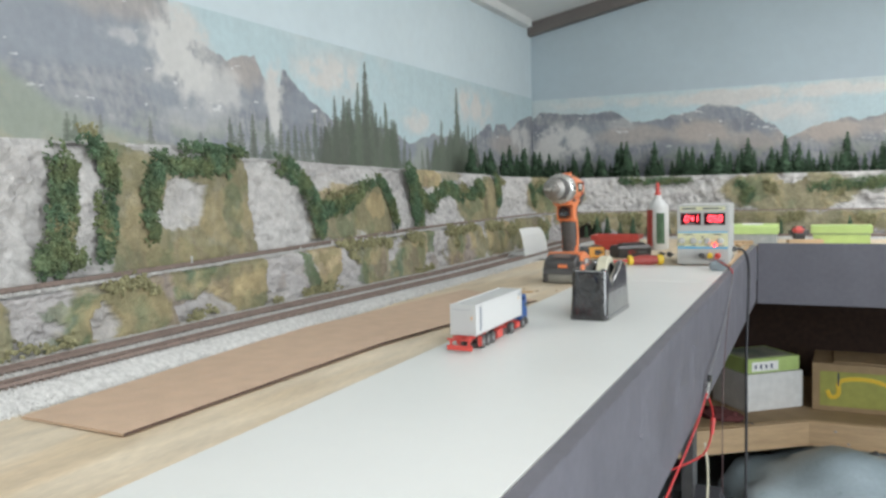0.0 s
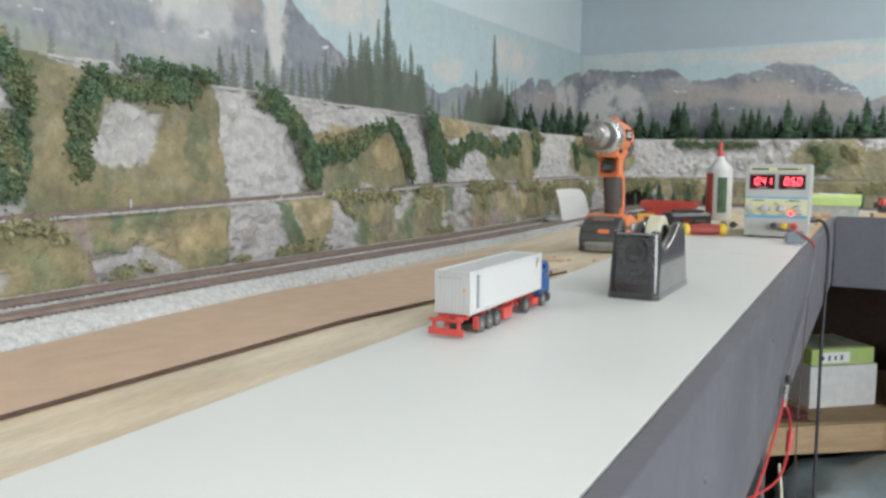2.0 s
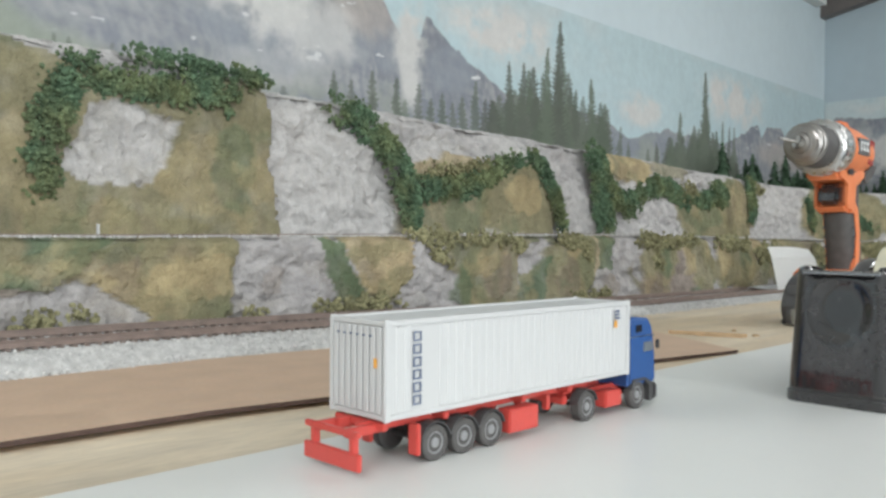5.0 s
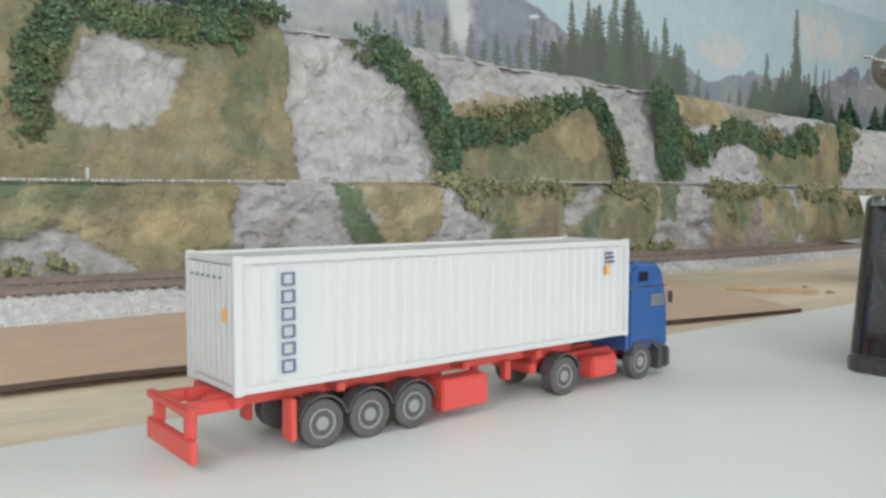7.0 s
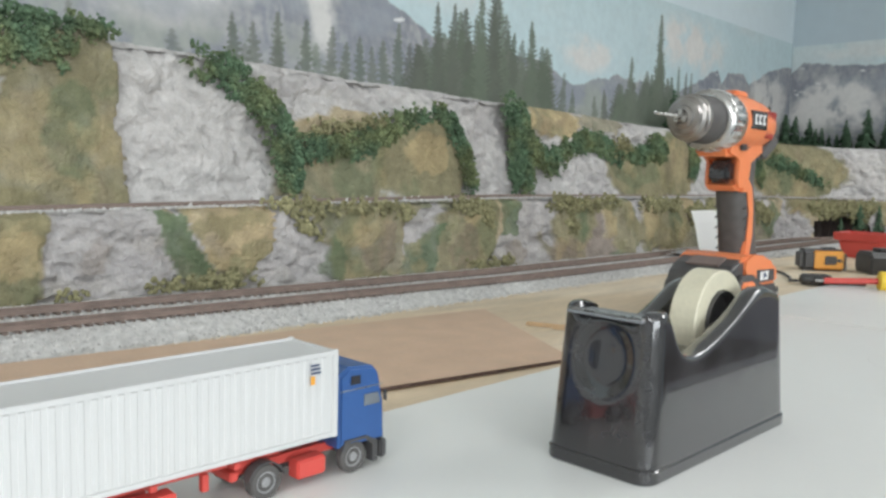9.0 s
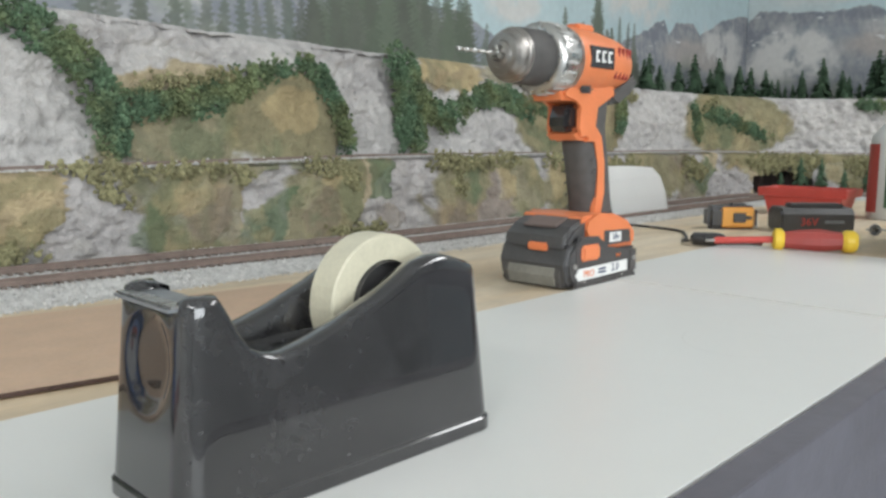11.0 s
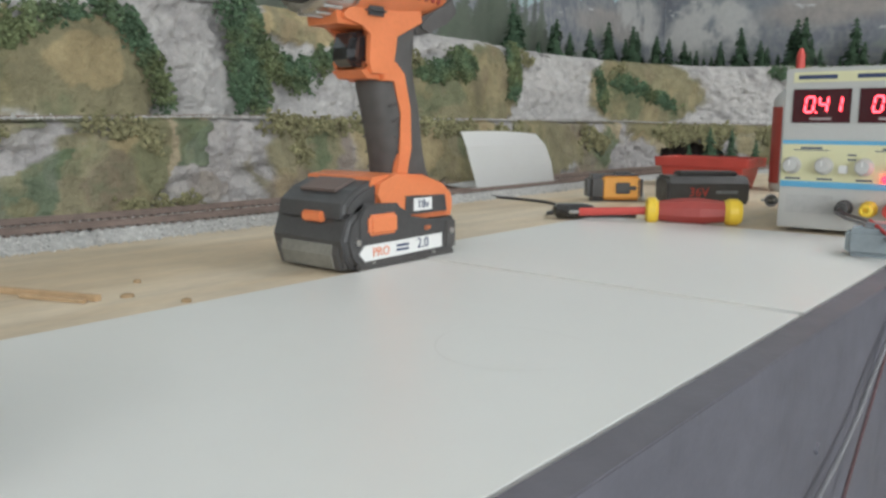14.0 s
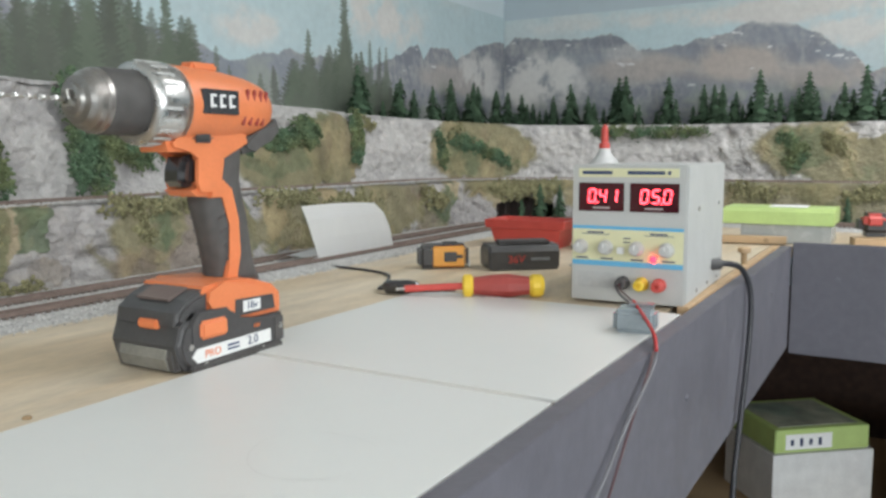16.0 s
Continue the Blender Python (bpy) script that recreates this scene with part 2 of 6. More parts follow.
M_brick_red = make("dull red plastic", (0.35, 0.06, 0.05), 0.45, vary=0.06)
M_cable_black = make("black cable", (0.03, 0.03, 0.035), 0.45)
M_cable_red = make("red cable", (0.5, 0.03, 0.03), 0.45)
M_cable_grey = make("grey cable", (0.16, 0.16, 0.17), 0.45)
M_glass_dark = make("dark window plastic", (0.02, 0.02, 0.025), 0.1, vary=0.02)
M_led_bg = make("dark red display window", (0.05, 0.004, 0.008), 0.15, vary=0.02)
M_led = glow("lit red segments", (1.0, 0.045, 0.065), 7.0)
M_led_spot = glow("lit red indicator", (1.0, 0.010, 0.022), 9.0)
M_grey_plastic = make("mid grey plastic", (0.20, 0.21, 0.22), 0.35, vary=0.05)
M_tube = glow("tube lamp glass", (1.0, 0.98, 0.95), 3.0)

# ---- the room ----
X0, X1, Y0, Y1 = -1.195, 2.6, -1.9, 3.95


def slab(name, c, s, mat, label="", category=""):
    ob = part(name, box(bmesh.new(), c, s), mat)
    return tagged(ob, label, category, kind="structure")


slab("floor", ((X0 + X1) / 2, (Y0 + Y1) / 2, -0.05), (X1 - X0 + 0.4, Y1 - Y0 + 0.4, 0.1), M_floor, "worn grey-blue carpet floor under the layout bench", "floor")
slab("wall_left", (X0 - 0.06, (Y0 + Y1) / 2, 1.3), (0.12, Y1 - Y0 + 0.24, 2.6), M_wall, "pale blue painted wall behind the mountain mural", "wall")
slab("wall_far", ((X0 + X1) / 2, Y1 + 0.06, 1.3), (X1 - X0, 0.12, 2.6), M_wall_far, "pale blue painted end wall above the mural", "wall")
# the right wall, with a wide window that lets the daylight in
WY0, WY1, WZ0, WZ1 = -1.0, 1.6, 0.95, 2.05
for c, sz in (((X1 + 0.06, (Y0 - 0.12 + WY0) / 2, 1.3), (0.12, WY0 - Y0 + 0.12, 2.6)), ((X1 + 0.06, (Y1 + 0.12 + WY1) / 2, 1.3), (0.12, Y1 + 0.12 - WY1, 2.6)),
              ((X1 + 0.06, (WY0 + WY1) / 2, WZ0 / 2), (0.12, WY1 - WY0, WZ0)), ((X1 + 0.06, (WY0 + WY1) / 2, (WZ1 + 2.6) / 2), (0.12, WY1 - WY0, 2.6 - WZ1))):
    slab("wall_right", c, sz, M_plain, "plain white room wall round a wide window", "wall")
win = tagged(new("window_1"), "wide white-framed window in the room wall", "window", kind="structure")
bm = bmesh.new()
for y in (WY0 + 0.02, (WY0 + WY1) / 2, WY1 - 0.02):
    box(bm, (X1 + 0.06, y, (WZ0 + WZ1) / 2), (0.05, 0.04, WZ1 - WZ0))
for z in (WZ0 + 0.02, WZ1 - 0.02):
    box(bm, (X1 + 0.06, (WY0 + WY1) / 2, z), (0.046, WY1 - WY0, 0.04))
part("window_frame", bm, M_white_plastic, win)
slab("wall_near", ((X0 + X1) / 2, Y0 - 0.06, 1.3), (X1 - X0, 0.12, 2.6), M_plain, "plain white room wall", "wall")
# the ceiling climbs from the mural wall towards the middle of the room
bm = bmesh.new()
prism(bm, [(X0, 1.99), (0.7, 2.36), (X1, 2.36), (X1, 2.46), (0.7, 2.46), (X0, 2.09)], Y0, Y1, pose(0, 0, 0, 0, 0, 0))
for v in bm.verts:
    v.co = Vector((v.co.y, v.co.x, v.co.z))
tagged(part("ceiling", bm, M_ceiling), "white sloping ceiling boards", "ceiling", kind="structure")
bm = bmesh.new()
prism(bm, [(X0, 1.93), (0.7, 2.30), (0.7, 2.37), (X0, 2.0)], Y1 - 0.05, Y1 - 0.001)
for v in bm.verts:
    v.co = Vector((v.co.y, v.co.x, v.co.z))
tagged(part("trim", bm, M_beam), "dark timber trim along the ceiling slope", "trim", kind="structure")
slab("trim", (X0 + 0.02, (Y0 + Y1) / 2 - 0.05, 1.985), (0.04, Y1 - Y0 - 0.1, 0.05), M_ceiling, "white cornice along the mural wall", "trim")
for c in (LAMP_A, LAMP_B):
    lamp = thing("tube_light", pose(*c), "white twin tube light fixed under the ceiling", "lamp", "tube lights")
    part("housing", box(bmesh.new(), (0, 0, 0.10), (1.32, 0.14, 0.18), 0.01), M_white_plastic, lamp)
    for dx in (-0.04, 0.04):
        part("tube", cyl(bmesh.new(), (-0.6, dx, -0.012), (0.6, dx, -0.012), 0.013), M_tube, lamp)

# ---- the printed mural on both walls ----
SKY, CLOUD = np.array((0.53, 0.65, 0.675)), np.array((0.66, 0.645, 0.62))
ROCK, ROCK_DARK, SNOW = np.array((0.405, 0.41, 0.435)), np.array((0.235, 0.25, 0.285)), np.array((0.70, 0.70, 0.70))
HILL, TREE = np.array((0.35, 0.385, 0.315)), np.array((0.135, 0.148, 0.128))


def blend(a, b, k):
    return a * (1 - k[..., None]) + b * k[..., None]


def blob(u, z, cu, cz, ru, rz):
    return np.exp(-(((u - cu) / ru) ** 2 + ((z - cz) / rz) ** 2))


def fir_mask(u, z, cu, foot, tip, half, seed):
    """Ragged outline of one printed spruce: short drooping boughs that widen downwards."""
    h = (z - foot) / (tip - foot)
    lean = 0.12 * half * np.sin(h * 5 + seed)
    d = np.abs(u - cu - lean)
    rows = (tip - foot) / 0.011
    saw = 0.55 + 0.75 * (((1 - h) * rows + 55 * d + 0.37 * seed) % 1.0)
    w = half * (0.06 + 1.05 * np.clip(1 - h, 0, 1) ** 0.7) * saw * (0.35 + 1.4 * fbm(u + 0.037 * seed, z * 1.3, 0.011, 77, 3))
    return smooth(w - d, -0.0014, 0.0018) * smooth(h, -0.05, 0.0) * smooth(1.0 - h, 0.0, 0.02) * (0.74 + 0.45 * fbm(u + 0.051 * seed, z, 0.009, 78, 2)).clip(0, 1)


def rock_body(u, z, line, far, warm, dark):
    """Weathered limestone walls: tilted beds, buttresses lit from one side, scree fans and haze towards the foot."""
    warp = 0.06 * (fbm(u, z, 0.14, 41) - 0.5)
    relief = lambda a, b: (1 - 2 * np.abs(fbm(a + 0.35 * b, b * 0.45, 0.17, 11, 6, 0.60) - 0.5)) + 0.35 * fbm(a, b, 0.025, 14, 3)
    lit = np.clip((relief(u + warp + 0.004, z) - relief(u + warp - 0.004, z)) * 6.0, -1, 1)
    beds = fbm(u * 0.12, z + 0.10 * u + 0.35 * warp, 0.012, 12, 3) - 0.5
    ledge = smooth(fbm(u * 0.10, z + 0.10 * u + 0.35 * warp, 0.040, 18, 2), 0.52, 0.60)
    tone = np.clip(0.56 - 0.55 * lit + 0.85 * beds + 0.30 * ledge, 0, 1)
    body = blend(np.broadcast_to(np.array((0.415, 0.41, 0.415)), (*u.shape, 3)), ROCK_DARK, tone)
    for cu, cz, ru, rz, k in dark:
        body = blend(body, np.array((0.30, 0.325, 0.365)), k * smooth(blob(u + warp, z + warp, cu, cz, ru, rz), 0.25, 0.7))
    for cu, cz, ru, rz, k in warm:
        fan = smooth(blob(u + 0.7 * warp, z + 0.7 * warp, cu, cz, ru, rz) * (0.55 + 0.9 * fbm(u + 0.8 * z, z * 0.5, 0.035, 16, 4)), 0.22, 0.75)
        body = blend(body, np.array((0.53, 0.455, 0.395)), k * fan)
    green = smooth(fbm(u + warp, z, 0.09, 13, 4), 0.50, 0.62) * smooth(far + 0.02 - z, -0.03, 0.05)
    body = blend(body, np.array((0.36, 0.385, 0.32)), 0.6 * green)
    body = blend(body, np.array((0.50, 0.53, 0.54)), smooth(line - z, 0.02, 0.30) * 0.14)
    snow = smooth(fbm(u * 0.8 - 0.6 * z, z * 2.4 + 0.3 * u, 0.040, 15, 3), 0.775, 0.80) * smooth(z, far - 0.01, far + 0.05)
    return blend(body, SNOW, snow)


def mural(name, u0, u1, z0, z1, step, ridge_u, ridge_z, clouds, hill, forest, far, place, label, warm=(), dark=()):
    nu, nz = int((u1 - u0) / step), int((z1 - z0) / step)
    u, z = np.meshgrid(np.linspace(u0, u1, nu), np.linspace(z0, z1, nz))
    col = np.broadcast_to(SKY, (*u.shape, 3)).copy()
    n1, n2 = fbm(u, z, 0.16, 3), fbm(u, z * 0.6, 0.035, 5)
    col = blend(col, CLOUD, smooth(fbm(u, z * 2.2, 0.30, 9), 0.54, 0.78) * 0.40)
    for cu, cz, ru, rz, k in clouds[1]:
        col = blend(col, CLOUD * 1.06, np.clip(k * smooth(blob(u, z, cu, cz, ru * 1.2, rz * 1.2) * (3.0 * fbm(u, z * 1.3, 0.07, 23, 5, 0.6) - 0.45), 0.10, 0.95), 0, 1))
    line = np.interp(u, ridge_u, ridge_z) + 0.016 * (fbm(u, u * 0, 0.04, 7) - 0.5) + 0.008 * (fbm(u, u * 0, 0.010, 8, 2) - 0.5)
    col = blend(col, rock_body(u, z, line, far, warm, dark), smooth(line - z, 0.0, 0.003))
    for cu, cz, ru, rz, k in clouds[0]:
        col = blend(col, CLOUD, np.clip(k * smooth(blob(u, z, cu, cz, ru * 1.25, rz * 1.25) * (2.8 * fbm(u, z, 0.08, 19, 5, 0.62) - 0.45), 0.22, 0.72), 0, 1))
    if hill:
        edge = np.interp(u, hill[0], hill[1]) + 0.012 * (n2 - 0.5)
        col = blend(col, blend(np.broadcast_to(HILL, col.shape), np.array((0.42, 0.41, 0.31)), smooth(fbm(u, z, 0.05, 33), 0.40, 0.62)), smooth(edge - z + 0.03 * (n1 - 0.5), -0.01, 0.025) * 0.85)
    for cu, foot, tip, half, k, seed in forest:
        i0, i1 = (int(np.clip((cu + d * half * 2.2 - u0) / (u1 - u0) * nu, 0, nu)) for d in (-1, 1))
        if i1 > i0:
            tint = TREE * (0.85 + 0.4 * ((seed * 7) % 10) / 10) * np.array((1.0, 1.0 + 0.05 * (seed % 3), 0.94))
            col[:, i0:i1] = blend(col[:, i0:i1], tint, k * fir_mask(u[:, i0:i1], z[:, i0:i1], cu, foot, tip, half, seed))
    col *= (0.95 + 0.10 * n2)[..., None]
    ob = grid_mesh(name, place(u, z), M_mural, np.clip(col, 0.01, 0.9))
    return tagged(ob, label, "mural", kind="structure")


rng = random.Random(5)
forest_left = []
for k in range(30):  # a stand of spruces of uneven height
    cu = 2.08 + 0.42 * (k + rng.uniform(-0.4, 0.4)) / 29
    peak = 1.33 + (0.05 + 0.14 * math.exp(-((cu - 2.28) / 0.12) ** 2)) * rng.random()
    forest_left.append((cu, 1.24, peak + 0.015, rng.uniform(0.030, 0.046), rng.uniform(0.7, 0.95), k))
for k in range(34):
    forest_left.append((rng.uniform(2.07, 2.50), 1.24, rng.uniform(1.33, 1.44), rng.uniform(0.034, 0.050), rng.uniform(0.7, 0.95), k + 20))
forest_left += [(2.305, 1.24, 1.605, 0.033, 0.95, 3), (2.262, 1.24, 1.535, 0.027, 0.95, 8), (2.435, 1.24, 1.49, 0.028, 0.95, 5), (2.13, 1.24, 1.482, 0.024, 0.9, 6), (2.175, 1.24, 1.487, 0.024, 0.9, 9)]
for k in range(24):  # second stand
    cu = 2.80 + 0.42 * (k + rng.uniform(-0.4, 0.4)) / 23
    peak = 1.32 + (0.04 + 0.13 * math.exp(-((cu - 2.99) / 0.13) ** 2)) * rng.random()
    forest_left.append((cu, 1.22, peak + 0.015, rng.uniform(0.032, 0.048), rng.uniform(0.75, 0.98), k + 40))
for k in range(30):
    forest_left.append((rng.uniform(2.78, 3.24), 1.22, rng.uniform(1.30, 1.42), rng.uniform(0.042, 0.058), rng.uniform(0.7, 0.9), k + 60))
forest_left += [(3.01, 1.22, 1.595, 0.034, 0.95, 4), (2.87, 1.22, 1.46, 0.028, 0.95, 7)]
for k, (cu, tip) in enumerate(((1.656, 1.388), (1.697, 1.380), (1.746, 1.402), (1.804, 1.398), (1.859, 1.395), (1.890, 1.37), (1.923, 1.385), (1.955, 1.37), (1.984, 1.388), (2.023, 1.424), (2.05, 1.39), (2.563, 1.386), (2.60, 1.35), (2.742, 1.362), (2.70, 1.34), (3.127, 1.462), (3.17, 1.45), (3.20, 1.452))):
    forest_left.append((cu, 1.22, tip, 0.021, 0.78, k + 80))  # single trees on the slope
for k in range(12):
    forest_left.append((rng.uniform(1.52, 2.08), 1.22, rng.uniform(1.30, 1.36), rng.uniform(0.020, 0.028), rng.uniform(0.5, 0.8), k + 100))
for k in range(5):
    forest_left.append((rng.uniform(1.16, 1.42), 1.22, rng.uniform(1.33, 1.40), 0.016, 0.6, k + 140))
for k in range(8):
    forest_left.append((rng.uniform(0.55, 1.07), 1.22, rng.uniform(1.36, 1.44), rng.uniform(0.02, 0.03), 0.9, k + 120))
clouds_left = ([(1.50, 1.52, 0.09, 0.09, 1.0), (1.60, 1.45, 0.09, 0.05, 0.75), (1.84, 1.46, 0.035, 0.08, 1.0), (1.36, 1.53, 0.07, 0.02, 0.6), (3.75, 1.42, 0.12, 0.07, 0.9), (1.55, 1.38, 0.08, 0.03, 0.3)],
               [(2.12, 1.535, 0.17, 0.05, 1.0), (3.20, 1.525, 0.16, 0.06, 1.0), (2.66, 1.44, 0.12, 0.035, 0.9), (0.9, 1.6, 0.2, 0.05, 0.8)])
mural("mural", 0.2, Y1 - 0.004, 1.20, 1.63, 0.0026,
      [0.2, 1.40, 1.468, 1.474, 1.46, 1.54, 1.614, 1.655, 1.69, 1.762, 1.79, 1.815, 1.863, 1.879, 1.915, 1.953, 2.033, 2.10, 2.47, 2.61, 2.66, 2.78, 3.138, 3.22, 3.32, 3.37, 3.40, 3.44, 3.54, 3.60, 3.76, 3.95], [1.80, 1.70, 1.63, 1.585, 1.565, 1.553, 1.539, 1.524, 1.542, 1.545, 1.506, 1.48, 1.478, 1.524, 1.506, 1.479, 1.448, 1.413, 1.404, 1.358, 1.375, 1.40, 1.396, 1.415, 1.465, 1.474, 1.44, 1.47, 1.486, 1.45, 1.517, 1.55],
      clouds_left, ([0.2, 1.06, 1.17, 1.34, 1.6, 1.9], [1.52, 1.445, 1.375, 1.335, 1.29, 1.2]), forest_left, 1.36,
      lambda u, z: np.stack([np.full_like(u, X0 + 0.003), u, z], -1), "printed mountain and forest mural on the wall",
      warm=[(1.72, 1.50, 0.09, 0.05, 0.5), (1.30, 1.60, 0.2, 0.05, 0.4), (3.6, 1.38, 0.25, 0.05, 0.5)], dark=[(1.20, 1.51, 0.34, 0.07, 0.9), (1.55, 1.42, 0.20, 0.05, 0.7), (1.78, 1.46, 0.06, 0.06, 0.6), (1.95, 1.43, 0.08, 0.05, 0.7), (2.7, 1.35, 0.25, 0.06, 0.7)])
clouds_far = ([(-1.05, 1.40, 0.12, 0.08, 1.0), (-0.30, 1.57, 0.16, 0.03, 1.0), (-0.75, 1.47, 0.05, 0.03, 0.4)],
              [(-0.2, 1.58, 0.5, 0.028, 0.9), (-0.05, 1.50, 0.15, 0.04, 0.9), (0.25, 1.59, 0.2, 0.03, 0.9), (-0.95, 1.60, 0.16, 0.03, 0.5)])
mural("mural", X0 + 0.004, 1.6, 1.18, 1.62, 0.0036,
      [-1.2, -1.15, -1.045, -0.93, -0.86, -0.80, -0.772, -0.71, -0.63, -0.542, -0.423, -0.36, -0.30, -0.25, -0.165, -0.12, -0.07, -0.03, -0.01, 0.079, 0.20, 0.221, 0.253, 0.353, 0.6, 1.0, 1.6], [1.525, 1.563, 1.548, 1.537, 1.540, 1.553, 1.535, 1.490, 1.489, 1.502, 1.525, 1.552, 1.552, 1.538, 1.500, 1.462, 1.438, 1.375, 1.392, 1.424, 1.458, 1.457, 1.438, 1.466, 1.42, 1.5, 1.4],
      clouds_far, None, [], 1.34, lambda u, z: np.stack([u, np.full_like(u, Y1 - 0.003), z], -1), "printed grey mountain mural on the end wall",
      warm=[(-0.70, 1.42, 0.20, 0.05, 0.55), (-0.40, 1.42, 0.16, 0.06, 0.75), (-0.15, 1.38, 0.16, 0.045, 0.6), (0.14, 1.41, 0.16, 0.06, 0.85), (0.40, 1.42, 0.15, 0.05, 0.6)], dark=[(-0.95, 1.45, 0.15, 0.06, 0.6), (-0.30, 1.50, 0.14, 0.045, 0.5), (-0.10, 1.44, 0.07, 0.05, 0.6), (-0.62, 1.46, 0.10, 0.03, 0.5)])

# ---- the bench: plywood deck, melamine panels, fascia boards ----
FX = -0.088          # front edge of the long bench
FY = 2.75            # front edge of the end bench
DECK = 0.9975
bm = bmesh.new()
box(bm, ((X0 + FX - 0.02) / 2 - 0.0, (Y0 + 0.3 + Y1) / 2, DECK - 0.009), (FX - 0.02 - X0, Y1 - Y0 - 0.3, 0.018))
tagged(part("bench_deck", bm, M_ply), "pale stained plywood deck of the long layout bench", "bench", kind="structure")
tagged(part("bench_deck", box(bmesh.new(), ((FX - 0.02 + 1.7) / 2, (FY + 0.02 + Y1) / 2, DECK - 0.009), (1.7 - FX + 0.02, Y1 - FY - 0.02, 0.018)), M_ply), "plywood deck of the end bench", "bench", kind="structure")
# melamine panels with a narrow open joint
for y0, y1, xl in ((-0.9, 1.769, -0.343), (1.776, 2.09, -0.385)):
    p = part("melamine_panel", box(bmesh.new(), ((xl + FX - 0.0015) / 2, (y0 + y1) / 2, (DECK + 1.0) / 2 + 0.0003), (FX - 0.0015 - xl, y1 - y0, 1.0 - DECK), 0.0002), M_melamine)
    tagged(p, "smooth white melamine panel lying on the plywood", "panel", "melamine panels")
fas = tagged(part("fascia", box(bmesh.new(), (FX + 0.008, (Y0 + 0.3 + FY) / 2, 0.91415), (0.016, FY - Y0 - 0.3, 0.1723), 0.0006), M_fascia), "charcoal grey painted fascia board of the bench", "fascia", kind="structure")
part("pine_edge", box(bmesh.new(), (FX - 0.007, 2.43, 0.993), (0.012, 0.62, 0.018), 0.001), M_pine, fas, "bare pine edge strip")
tagged(part("fascia", box(bmesh.new(), ((FX + 0.018 + 1.7) / 2, FY + 0.008, 0.912), (1.7 - FX - 0.018, 0.016, 0.188), 0.0015), M_fascia), "charcoal grey fascia board of the end bench", "fascia", kind="structure")

# ---- the two-storey cliffs, running along the wall and round the corner ----
CX, CY = -0.30, 2.78                   # centre of the corner bend
S1 = CY + 0.57 * math.pi / 2           # where the bend ends


def along(s, r):
    """Place and outward normal of a line r metres from the bend's centre, s metres on."""
    a = np.clip((s - CY) / 0.57, 0, math.pi / 2)
    x = np.where(s < CY, CX - r, CX - r * np.cos(a)) + np.maximum(s - S1, 0)
    y = np.where(s < CY, s, CY + r * np.sin(a))
    return x, y, np.cos(a), -np.sin(a)


LEDGE = lambda s: np.interp(s, [0.3, 1.1, 1.9, 2.8, 3.6, 5], [1.086, 1.090, 1.101, 1.099, 1.088, 1.088])
TOP = lambda s: np.interp(s, [0.0, 0.9, 1.25, 1.34, 1.65, 2.0, 2.6, 3.2, 5], [1.29, 1.287, 1.288, 1.273, 1.264, 1.257, 1.242, 1.226, 1.222])
FOOT = lambda s: np.interp(s, [0.5, 1.07, 2.1, 6], [1.018, 1.014, 0.999, 0.998])
P_ROCK, P_SHADE, P_OLIVE, P_GREEN, P_TAN, P_BROWN = (np.array(c) for c in ((0.53, 0.51, 0.492), (0.39, 0.37, 0.365), (0.252, 0.226, 0.130), (0.125, 0.165, 0.095), (0.42, 0.335, 0.19), (0.235, 0.185, 0.145)))


